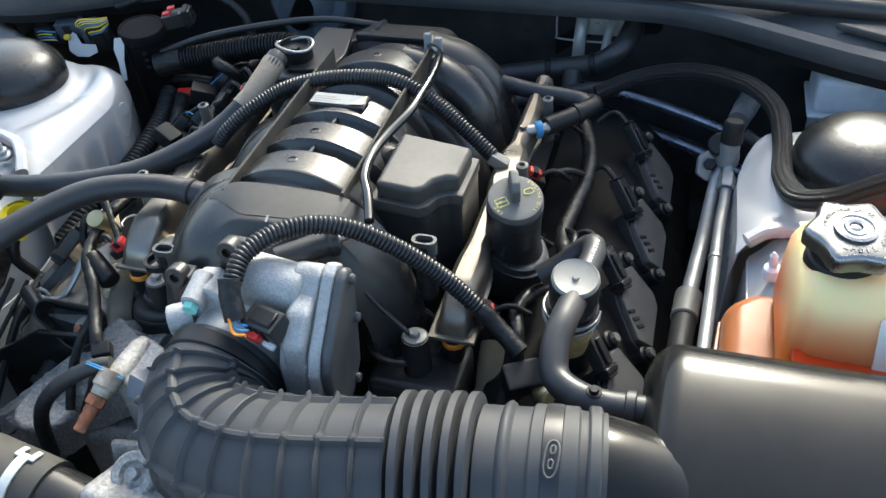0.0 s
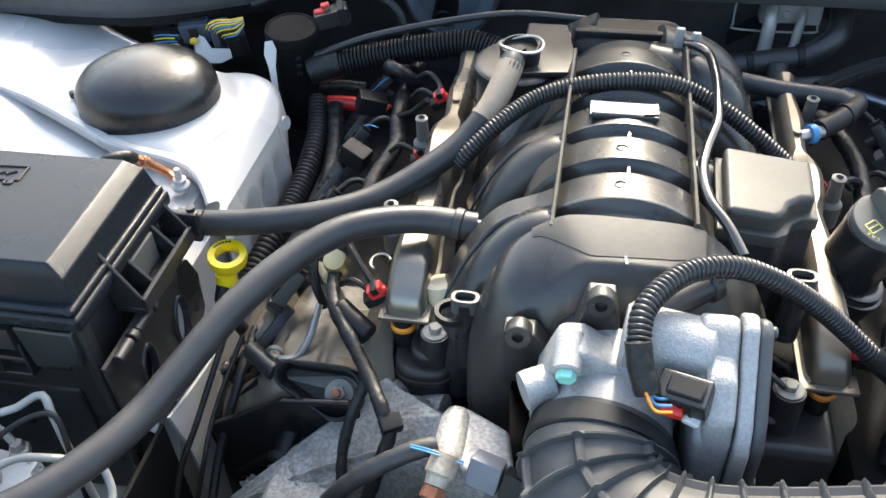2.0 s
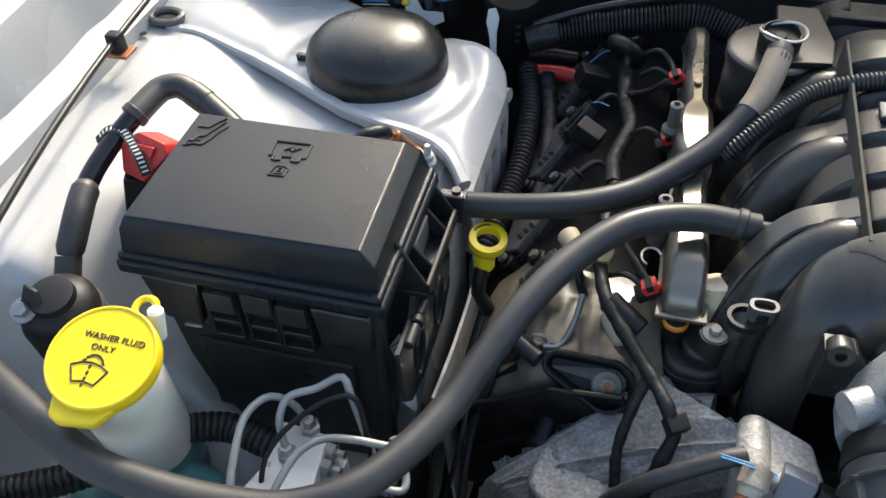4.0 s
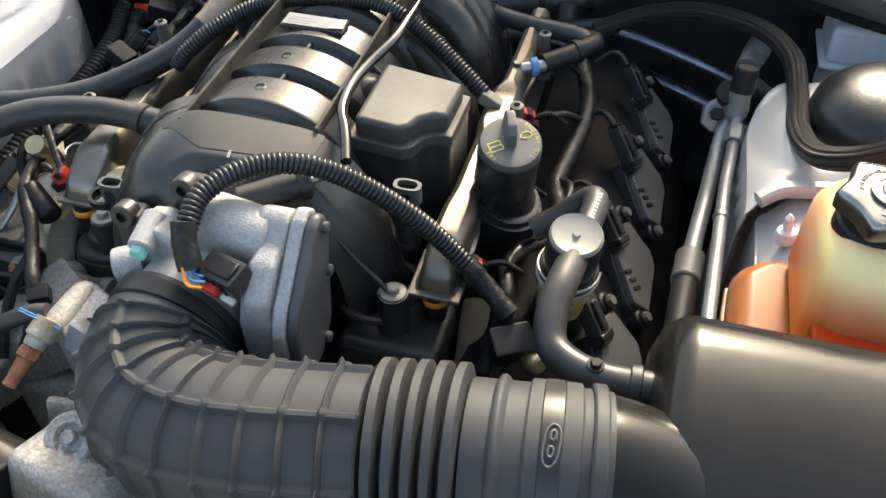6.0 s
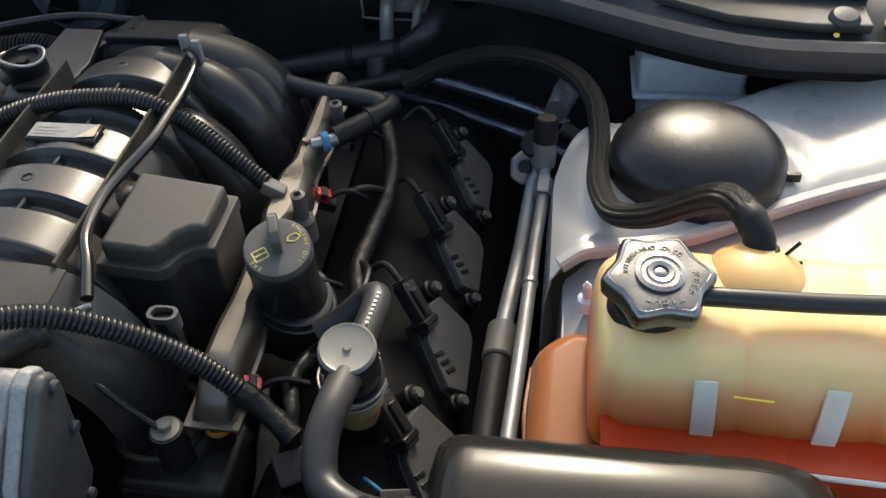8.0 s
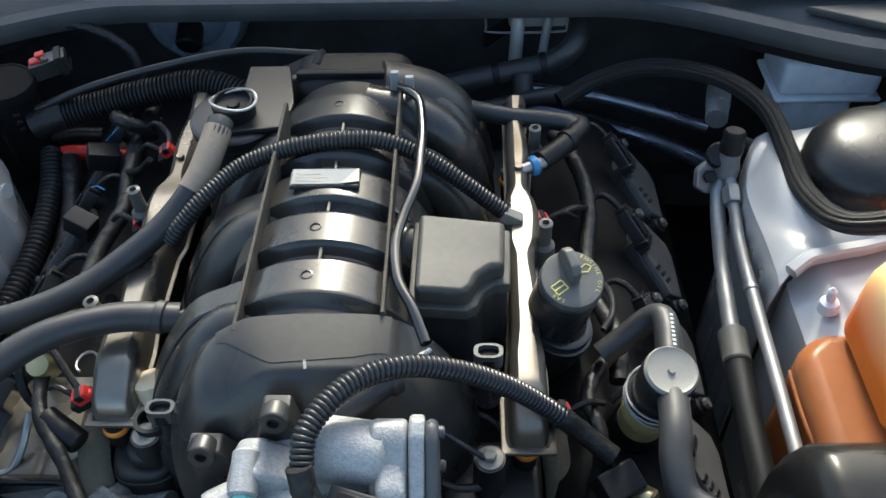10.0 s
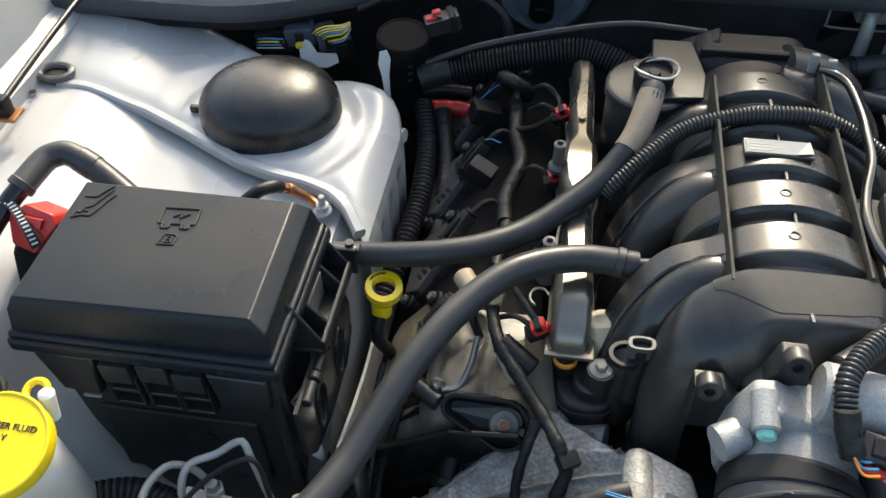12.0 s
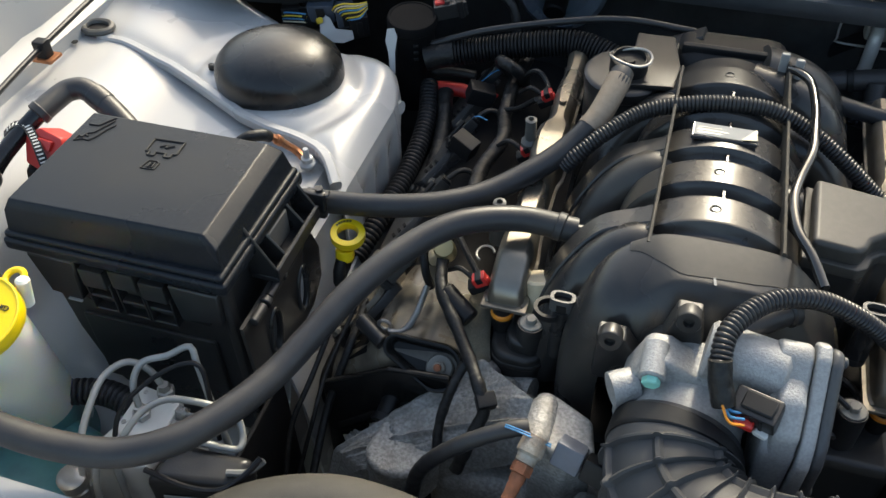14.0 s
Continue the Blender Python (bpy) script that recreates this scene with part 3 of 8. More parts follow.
solid("wall_cabin_sides", bm, GLASS, "dark cabin sides behind the bay", "cabin", kind="structure")


# ---- the engine ----
def spine(y):
    return 0.893 - 0.06 * (y - 0.55)


block = thing("engine_block", (0, 0.66, 0.44), "dark grime-covered engine block and cylinder heads", "engine")
part("block", box(-0.19, 0.19, 0.44, 0.94, 0.44, 0.70, 0.02), DARK, block)


def valve_cover(s, dy):
    """Rounded plastic cover of one cylinder bank, sloping away from the manifold."""
    prof = [(0.165, 0.60), (0.172, 0.705), (0.185, 0.728), (0.215, 0.738), (0.255, 0.738), (0.282, 0.726), (0.318, 0.690), (0.345, 0.650), (0.352, 0.56), (0.30, 0.52)]
    bm = bmesh.new()
    ys = [0.425, 0.43, 0.44] + [0.46 + 0.02 * k for k in range(24)] + [0.935, 0.94]
    rows = []
    for i, y in enumerate(ys):
        k = {0: 0.90, 1: 0.96, 2: 0.99}.get(i, 1.0)
        rows.append([bm.verts.new((s * (0.26 + (x - 0.26) * k), y + dy, 0.60 + (z - 0.60) * k)) for x, z in prof])
    n = len(prof)
    for a, b in zip(rows, rows[1:]):
        for j in range(n):
            bm.faces.new((a[j], a[(j + 1) % n], b[(j + 1) % n], b[j]))
    bm.faces.new(rows[0]), bm.faces.new(rows[-1])
    return bm


for s, dy in ((1, 0.0), (-1, 0.035)):
    part("valve_cover", valve_cover(s, dy), VALVE, block, "dusty black plastic valve cover")

manifold = thing("intake_manifold", (0, 0.66, 0.70), "dusty black plastic intake manifold with ribbed runners", "intake manifold")


def barrel():
    """The ribbed round back of the manifold."""
    bm = bmesh.new()
    ys, rs = [], []
    bands = (0.552, 0.606, 0.660, 0.716, 0.774)
    for y in np.linspace(0.515, 0.83, 190):
        r = 0.0655
        for c in bands:
            r = max(r, 0.0655 + 0.0110 * (1 - ease(0.0160, 0.0235, abs(y - c))))
        ys.append(float(y)), rs.append(r)
    rows = []
    for y, r in zip(ys, rs):
        row = []
        for j in range(65):
            a = radians(-20 + 220 * j / 64)
            k = r if j not in (0, 64) else r
            row.append(bm.verts.new((0.003 + 1.06 * k * math.cos(a), y, spine(y) - 0.0765 + k * math.sin(a))))
        rows.append(row)
    for i in range(len(rows) - 1):
        for j in range(64):
            bm.faces.new((rows[i][j], rows[i][j + 1], rows[i + 1][j + 1], rows[i + 1][j]))
    return bm


part("plenum", barrel(), MANIFOLD, manifold)
part("plenum_base", box(-0.075, 0.08, 0.50, 0.85, 0.70, 0.815, 0.01), DARK, manifold)


def fin(x, y0, y1, z0, z1):
    bm = bmesh.new()
    n = 40
    path = [Vector((x, y0 + (y1 - y0) * i / n, 0)) for i in range(n + 1)]
    top = lambda y: z0 + (z1 - z0) * (y - y0) / (y1 - y0)
    sweep(bm, path, lambda i, t: [(-0.0020, top(path[i].y) - 0.045), (0.0020, top(path[i].y) - 0.045), (0.0016, top(path[i].y) - 0.001), (0.0010, top(path[i].y)), (-0.0010, top(path[i].y)), (-0.0016, top(path[i].y) - 0.001)])
    return bm


part("fin", fin(-0.047, 0.508, 0.765, 0.886, 0.888), FIN, manifold)
part("fin", fin(0.054, 0.525, 0.805, 0.884, 0.885), FIN, manifold)
for y0 in (0.573, 0.627, 0.681, 0.737):
    part("rib", box(0.003, 0.0065, y0, y0 + 0.014, spine(y0) - 0.03, spine(y0) - 0.0055, 0.0008, 1), MANIFOLD, manifold)

# left and right runners
for k in range(4):
    y = 0.536 + 0.108 * k
    z = spine(y) - 0.893
    pts = [(-0.025, y + 0.004, 0.848 + z), (-0.054, y, 0.852 + z), (-0.078, y - 0.006, 0.836 + z), (-0.099, y - 0.018, 0.806 + z), (-0.112, y - 0.032, 0.770 + z), (-0.118, y - 0.038, 0.72 + z)]
    left_runner = part("runner", sweep(bmesh.new(), spline(pts, 40), lambda i, t: circle(0.0225, 24, 0.0205)), MANIFOLD, manifold)
    # the barrel's band runs on as a flat rib along the runner's rear half
    lift = [(0.0, 0.020, 0.0195), (-0.005, 0.0185, 0.0135), (-0.012, 0.019, 0.0160), (-0.0175, 0.018, 0.0115), (-0.0200, 0.017, 0.006), (-0.0205, 0.016, 0.0)]
    rib_path = spline([(a + da, b + db, c + dc) for (a, b, c), (da, db, dc) in zip(pts, lift)][1:], 30)
    rib_path = [Vector((-0.030, y + 0.0165, 0.8812 + z))] + rib_path
    part("runner_rib", sweep(bmesh.new(), rib_path, lambda i, t: [(-0.012, -0.008), (0.012, -0.008), (0.012, 0.0022), (0.0105, 0.0036), (-0.0105, 0.0036), (-0.012, 0.0022)]), MANIFOLD, left_runner)
    if k == 3:
        continue
    y = 0.62 + 0.108 * k
    pts = [(0.025, y, 0.846 + z), (0.068, y - 0.002, 0.848 + z), (0.098, y - 0.01, 0.825 + z), (0.118, y - 0.02, 0.78 + z), (0.124, y - 0.02, 0.735 + z)]
    bm = bmesh.new()
    sweep(bm, spline(pts, 26), lambda i, t: circle(0.0235, 18, 0.021))
    part("runner", bm, MANIFOLD, manifold)

# front housing: a flat brow in the middle that runs into the two foremost runners
ARCH_BACK = [(-0.098, 0.478, 0.690), (-0.099, 0.480, 0.755), (-0.098, 0.488, 0.803), (-0.090, 0.498, 0.840), (-0.074, 0.507, 0.867), (-0.048, 0.513, 0.884), (-0.030, 0.516, 0.8885), (0.010, 0.520, 0.886), (0.050, 0.524, 0.880), (0.074, 0.526, 0.866), (0.102, 0.522, 0.834), (0.120, 0.516, 0.786), (0.128, 0.512, 0.700)]
ARCH_FRONT = [(-0.064, 0.440, 0.690), (-0.066, 0.441, 0.752), (-0.066, 0.444, 0.784), (-0.060, 0.446, 0.803), (-0.049, 0.447, 0.818), (-0.032, 0.448, 0.831), (-0.016, 0.450, 0.839), (0.008, 0.453, 0.845), (0.034, 0.459, 0.845), (0.058, 0.464, 0.836), (0.080, 0.463, 0.814), (0.092, 0.461, 0.780), (0.097, 0.460, 0.700)]
NB = 96
back_arch, front_arch = spline(ARCH_BACK, NB + 1), spline(ARCH_FRONT, NB + 1)


def front(u, v):
    i = min(NB, int(round(u * NB)))
    a, b = back_arch[i], front_arch[i]
    w = (v - 0.10) / 0.90
    if w < 0:
        return a + Vector((0, 0.006, -0.022)) * (-w * 9)
    p = a.lerp(b, w)
    side = (back_arch[min(NB, i + 1)] - back_arch[max(0, i - 1)]).normalized()
    out = side.cross(b - a).normalized()
    if out.y > 0:
        out = -out
    mid = ease(-0.078, -0.030, a.x) * (1 - ease(0.070, 0.112, a.x))
    leg = (0.019 if a.x < 0 else 0.008) * math.sin(math.pi * w) ** 0.8
    # in the middle the top stays almost level, then rolls down into a steep front
    edge = 0.60 + 0.06 * ease(-0.02, 0.05, a.x)
    fall = 0.13 * w / edge if w < edge else 0.13 + 0.87 * ((w - edge) / (1 - edge)) ** 1.25
    level = Vector((p.x, p.y, a.z + (b.z - a.z) * fall))
    return (p + out * leg).lerp(level, mid)


part("front_housing", thicken(grid(front, NB, 40), 0.004), MANIFOLD, manifold)


def brow_plate(u, v):
    """The flat dusty brow that lies over the middle of the front housing."""
    far = 0.40 * ease(0.0, 0.30, u) * (1 - 0.15 * ease(0.75, 1.0, u)) + 0.08
    q = front((37 + 23 * u) / NB, 0.10 + far * v)
    return q + Vector((0, 0, 0.0018 - 0.0012 * v * v))


part("brow_plate", thicken(grid(brow_plate, 23, 14), 0.002), LIDDUST, manifold, "dusty flat brow")
for cx, cy, z, g in ((0.111, 0.488, 0.765, 1.0),):
    part("foot_lip", sweep(bmesh.new(), [Vector((cx + g * 0.033 * math.cos(t), cy + g * 0.033 * math.sin(t), z)) for t in np.linspace(0, 2 * math.pi, 41)], lambda i, t: circle(0.0034, 8)), MANIFOLD, manifold)
# rear end
part("rear_cap", box(-0.060, 0.062, 0.826, 0.90, 0.74, 0.862, 0.022, 4), DARK, manifold)
part("rear_rim", box(-0.052, 0.055, 0.84, 0.85, 0.80, 0.868, 0.004, 2), DARK, manifold)


# ---- fuel rails ----
def rail(x, y0, y1, z0, z1, s, label):
    t = thing("fuel_rail", (x, (y0 + y1) / 2, 0.74), label, "fuel rail", "fuel rails")
    bm = bmesh.new()
    n = 90
    path = [Vector((x + (0.006 if s > 0 else -0.008) * (i / n), y0 + (y1 - y0) * i / n, z0 + (z1 - z0) * i / n)) for i in range(n + 1)]

    def ring(i, d):
        u = i / n
        w = 0.0165 - 0.003 * ease(0.15, 0.24, u) + 0.004 * ease(0.42, 0.47, u) - 0.006 * ease(0.60, 0.66, u)
        w *= (0.84 + 0.16 * math.sqrt(min(1.0, u / 0.025))) * (0.87 if s > 0 else 1.0)
        top = 0.012 - 0.013 * (1 - ease(0.015, 0.10, u)) - 0.013 * (1 - math.sqrt(min(1.0, u / 0.03))) - 0.004 * ease(0.55, 0.65, u)
        wave = w + 0.0016 * math.sin(u * 26) * (u > 0.2)
        a, b = (w, wave) if s < 0 else (wave, w)
        return [(-b - 0.003, -0.022), (a + 0.003, -0.022), (a + 0.003, -0.0195), (a + 0.0005, -0.018), (a, top - 0.011), (a - 0.002, top - 0.004), (a - 0.007, top),
                (-b + 0.007, top), (-b + 0.002, top - 0.004), (-b, top - 0.011), (-b - 0.0005, -0.018), (-b - 0.003, -0.0195)]

    sweep(bm, path, ring)
    part("rail_body", bm, RAIL, t)
    bm = prism([(x - 0.0205, y0 - 0.005), (x + 0.0205, y0 - 0.005), (x + 0.0205, y0 + 0.045), (x - 0.0205, y0 + 0.045)], z0 - 0.0235, z0 - 0.0195, 0.0012, 2)
    part("end_flange", bm, RAIL, t)
    for k in (0.30, 0.72):
        part("dimple", lathe([(0.004, -0.001), (0.0036, 0.0009), (0.002, 0.0004)], path[int(k * n)] + Vector((0, 0, 0.0105)), (0, 0, 1), 16), RAIL, t)
    return t


rail(-0.158, 0.500, 0.895, 0.806, 0.804, -1, "bare metal fuel rail shield along the manifold")
rail(0.158, 0.476, 0.868, 0.806, 0.812, 1, "bare metal fuel rail shield beside the oil filler")

# ---- square module beside the manifold ----
module = thing("resonator_box", (0.107, 0.585, 0.72), "black plastic resonator box with a stepped lid", "engine box")
outline = [(0.070, 0.542), (0.113, 0.542), (0.121, 0.548), (0.125, 0.560), (0.133, 0.568), (0.146, 0.570), (0.148, 0.625), (0.072, 0.628)]
inset = [(0.075, 0.547), (0.110, 0.547), (0.117, 0.553), (0.121, 0.564), (0.131, 0.573), (0.141, 0.575), (0.143, 0.620), (0.077, 0.623)]
shear = Matrix(((1, 0, 0, 0), (0, 1, 0, 0), (-0.10, 0.05, 1, 0.004 - 0.025), (0, 0, 0, 1)))
part("body", prism([(x * 0.96 + 0.0045, y * 0.98 + 0.0118) for x, y in outline], 0.74, 0.862, 0.003, 2, shear), BLACK, module)
part("lid", prism(inset, 0.866, 0.884, 0.005, 3, shear, prism(outline, 0.858, 0.869, 0.002, 2, shear)), LIDDUST, module, "dusty stepped lid")

# ---- oil filler ----
filler = thing("oil_filler", (0.197, 0.575, 0.70), "black oil filler tube with printed twist cap", "oil filler")
axis = Vector((0.10, -0.28, 0.95)).normalized()
top = Vector((0.191, 0.574, 0.858))
part("tube", lathe([(0.033, -0.125), (0.033, -0.085), (0.0255, -0.06), (0.0240, -0.012), (0.0248, -0.010), (0.0248, 0.0), (0.02, 0.001)], top, axis, 32), BLACK, filler)
cap = part("cap", lathe([(0.0225, 0.0), (0.0240, 0.001), (0.0243, 0.006), (0.0232, 0.008), (0.019, 0.0085)], top, axis, 36), GREYPLASTIC, filler, "dust-coated printed cap")
grip = Matrix.Translation(top) @ axis_pose((0, 0, 0), axis, 0)
part("grip", prism([(-0.006, 0.006), (0.0225, 0.006), (0.021, 0.020), (0.016, 0.025), (0.002, 0.025), (-0.004, 0.020)], -0.0038, 0.0038, 0.0016, 2, grip @ Matrix(((0, 0, 1, 0), (1, 0, 0, 0), (0, 1, 0, 0), (0, 0, 0, 1)))), GREYPLASTIC, cap)
flare = Vector((0.35, -0.10, 0.93)).normalized()
for k in range(2):
    part("collar_ring", lathe([(0.027 + 0.002 * k, -0.002), (0.0305 + 0.0025 * k, -0.001), (0.0305 + 0.0025 * k, 0.001), (0.027 + 0.002 * k, 0.002)], top - axis * 0.066 + flare * (-0.007 * k) + Vector((0.003 + 0.002 * k, 0, 0)), flare, 36), BLACK, filler)
part("collar", lathe([(0.033, -0.040), (0.034, -0.010), (0.0285, 0.0), (0.02, 0.004)], top - axis * 0.066 + Vector((0.004, 0, 0)), flare, 36), BLACK, filler)

# ---- PCV valve ----
pcv = thing("pcv_valve", (0.257, 0.50, 0.70), "black breather valve with flat round cap and metal clamp", "breather valve")
ax2 = Vector((0.06, -0.2, 0.97)).normalized()
p2 = Vector((0.255, 0.499, 0.848))
part("housing", lathe([(0.0200, -0.040), (0.0200, -0.004), (0.0192, 0.0), (0.015, 0.001)], p2, ax2, 32), BLACK, pcv)
part("cap_disc", lathe([(0.0170, -0.003), (0.0190, -0.001), (0.0192, 0.002), (0.0176, 0.0042), (0.0152, 0.0030), (0.008, 0.0022), (0.003, 0.0020), (0.0022, 0.0042)], p2, ax2, 36), PALE, pcv, "worn pale plastic top disc")
clamp = part("clamp", lathe([(0.0205, -0.046), (0.0222, -0.045), (0.0222, -0.038), (0.0205, -0.037)], p2, ax2, 28), DARK, pcv, "dark crimped ring")
for k, (dz, tip) in enumerate(((-0.036, 0.0020), (-0.0405, -0.0015), (-0.0455, 0.0012))):
    m = axis_pose(p2, ax2)
    loop = [m @ Vector((0.0232 * math.cos(t), 0.0232 * math.sin(t), dz + tip * math.sin(2 * t + k))) for t in np.linspace(0.5, 6.0, 40)]
    part("wire", sweep(bmesh.new(), loop, lambda i, q: circle(0.0011, 8)), STEEL, clamp, "spring steel clamp wire")
part("seat", lathe([(0.0185, -0.092), (0.0190, -0.072), (0.0203, -0.070), (0.0203, -0.066), (0.0195, -0.064), (0.0195, -0.044)], p2, ax2, 32), VALVESEAT, pcv, "yellowed translucent valve seat")
part("base", lathe([(0.023, -0.13), (0.022, -0.100), (0.019, -0.090)], p2, ax2, 28), DARK, pcv)

# ---- throttle body ----
throttle = thing("throttle_body", (0.02, 0.42, 0.72), "cast aluminium electronic throttle body with motor housing", "throttle body")
tdir = Vector((-0.06, -0.93, -0.1)).normalized()
tc0 = Vector((0.002, 0.402, 0.806))
part("bore", lathe([(0.047, -0.045), (0.047, -0.016), (0.043, -0.012), (0.043, 0.01), (0.036, 0.01)], tc0, tdir, 40), ALLOY, throttle)
hous = [(-0.050, 0.79), (-0.046, 0.832), (-0.034, 0.864), (-0.018, 0.866), (-0.006, 0.858), (0.010, 0.852), (0.016, 0.826), (0.016, 0.79), (0.012, 0.75), (-0.03, 0.75)]
yz = Matrix(((1, 0, 0, 0), (0, 0, -1, 0), (0, 1, 0, 0), (0, 0, 0, 1)))
part("flange", prism(hous, -0.438, -0.408, 0.005, 3, yz), ALLOY, throttle)
part("bolt_boss", rod((-0.027, 0.428, 0.862), (-0.027, 0.400, 0.855), 0.0095, 20), ALLOY, throttle)
part("bolt", rod((-0.027, 0.401, 0.855), (-0.027, 0.395, 0.8535), 0.0066, 6), MINT, throttle, "mint green paint mark on a bolt head")
bm = lathe([(0.010, 0.020), (0.013, 0.020), (0.0135, 0.017), (0.0130, 0.0), (0.009, 0.0)], (-0.036, 0.412, 0.831), (-0.86, -0.45, -0.1), 24)
part("nipple", bm, ALLOY, throttle, "open aluminium hose nipple")
part("motor", rod((0.006, 0.430, 0.866), (0.062, 0.424, 0.862), 0.0215, 36, None, 0.003), ALLOY, throttle, "cast aluminium throttle motor cylinder")
plate = [(-0.052, -0.074), (-0.043, -0.086), (-0.016, -0.086), (0.006, -0.068), (0.018, 0.008), (0.017, 0.024), (0.008, 0.031), (-0.002, 0.028), (-0.044, -0.012), (-0.052, -0.028)]
mp = Matrix.Translation((0.062, 0.425, 0.858)) @ Matrix.Rotation(radians(90), 4, "Z") @ Matrix.Rotation(radians(90), 4, "X")
part("gear_case", prism([(a * 0.95, b * 0.95) for a, b in plate], -0.010, 0.014, 0.004, 3, mp), ALLOY, throttle)
part("flank", prism([(-0.050, -0.036), (-0.048, -0.006), (-0.030, 0.012), (0.006, 0.020), (0.006, -0.034), (-0.042, -0.042)], -0.006, 0.013, 0.005, 3, mp), ALLOY, throttle)
part("neck", prism([(0.010, 0.836), (0.058, 0.836), (0.058, 0.858), (0.010, 0.858)], -0.445, -0.412, 0.005, 3, yz), ALLOY, throttle)
part("gear_rim", prism([(a * 1.03, b * 1.03) for a, b in plate], 0.0145, 0.0245, 0.0025, 3, mp), ALLOY, throttle)
part("gear_cover", prism([(a * 0.97 - 0.001, b * 0.97) for a, b in plate], 0.0240, 0.0330, 0.004, 3, mp), GEARCASE, throttle, "dark grey moulded gear cover")
for a, b in ((0.008, 0.020), (-0.042, -0.074), (-0.010, -0.076), (0.006, -0.02)):
    part("cover_screw", lathe([(0.0042, 0.0), (0.0042, 0.003), (0.003, 0.0042)], mp @ Vector((a * 0.95, b * 0.95, 0.0325)), (1, 0, 0), 12), GEARCASE, throttle)
cm = pose(0.044, 0.386, 0.864, 16, -6, -20)
plug = part("plug", box(-0.017, 0.015, -0.009, 0.011, -0.010, 0.007, 0.002, 2, cm), BLACK, throttle, "black electric plug")
part("latch", box(-0.010, 0.012, -0.005, 0.008, 0.007, 0.0095, 0.001, 1, cm), DARK, plug)
for k in range(3):
    part("ridge", box(-0.008 + 0.006 * k, -0.005 + 0.006 * k, -0.010, -0.0085, -0.008, 0.006, 0.0006, 1, cm), DARK, plug)
part("lock", box(-0.007, 0.006, -0.003, 0.003, -0.0035, 0.0040, 0.001, 1, cm @ pose(-0.004, -0.0115, -0.003)), RED, plug, "red locking clip")
part("tab", box(0.004, 0.014, -0.0025, 0.0025, -0.0025, 0.0025, 0.001, 1, cm @ pose(-0.002, -0.0105, -0.007, 0, 20, 0)), WHITE, plug, "white plug tab")
for k, (mt, nm) in enumerate(((BLUEWIRE, "wire"), (BLUEWIRE, "wire"), (ORANGE, "wire"))):
    part(nm, tube([(0.020, 0.386 - 0.004 * k, 0.872), (0.026, 0.380 - 0.005 * k, 0.866), (0.036, 0.380 - 0.005 * k, 0.866)], 0.0011, 10, 6), mt, throttle, "thin coloured wire")
boot = thing("vacuum_boot", (0.048, 0.468, 0.86), "black rubber vacuum boot behind the throttle motor", "rubber boot")
part("sleeve", rod((0.024, 0.449, 0.868), (0.060, 0.477, 0.871), 0.0105, 20), RUBBER, boot)
part("collar", rod((0.058, 0.475, 0.871), (0.065, 0.481, 0.871), 0.0125, 20), RUBBER, boot)
part("pipe", rod((0.064, 0.480, 0.871), (0.088, 0.500, 0.873), 0.003, 10), STEEL, boot)

# ---- intake duct ----
duct = thing("intake_duct", (0.14, 0.32, 0.74), "ribbed black rubber air intake duct with bellows", "air intake duct")
DUCT_PATH = [(0.001, 0.392, 0.806), (-0.002, 0.370, 0.803), (0.004, 0.343, 0.800), (0.026, 0.318, 0.802), (0.062, 0.306, 0.808), (0.105, 0.306, 0.814), (0.15, 0.311, 0.819), (0.20, 0.318, 0.823), (0.24, 0.322, 0.826), (0.272, 0.325, 0.828), (0.30, 0.328, 0.828)]
dpath = spline(DUCT_PATH, 300)


def duct_ring(i, s):
    x, u = dpath[i].x, i / 299
    r = 0.0475 if u > 0.05 else 0.046
    long = 0.0
    if x < 0.168:
        near = min(abs(s - c) for c in (0.026, 0.044, 0.063, 0.082, 0.102, 0.122, 0.143, 0.165, 0.187, 0.209, 0.230))
        r += 0.0042 * max(0, 1 - (near / 0.0019) ** 2) ** 0.7
        long = 0.0036 if 0.026 < s < 0.228 else 0.0
    elif x < 0.222:
        r = 0.0415 + 0.0140 * ease(0.10, 0.72, abs(math.sin((x - 0.168) / 0.054 * math.pi * 5)))
    else:
        r += 0.0035 * max(0, 1 - ((x - 0.240) / 0.004) ** 2)
    out = circle(r, 120)
    if long:
        for k in (7, 8, 24, 25, 41, 42, 111, 112):
            f = 1 + long / r
            out[k] = (out[k][0] * f, out[k][1] * f)
    return out


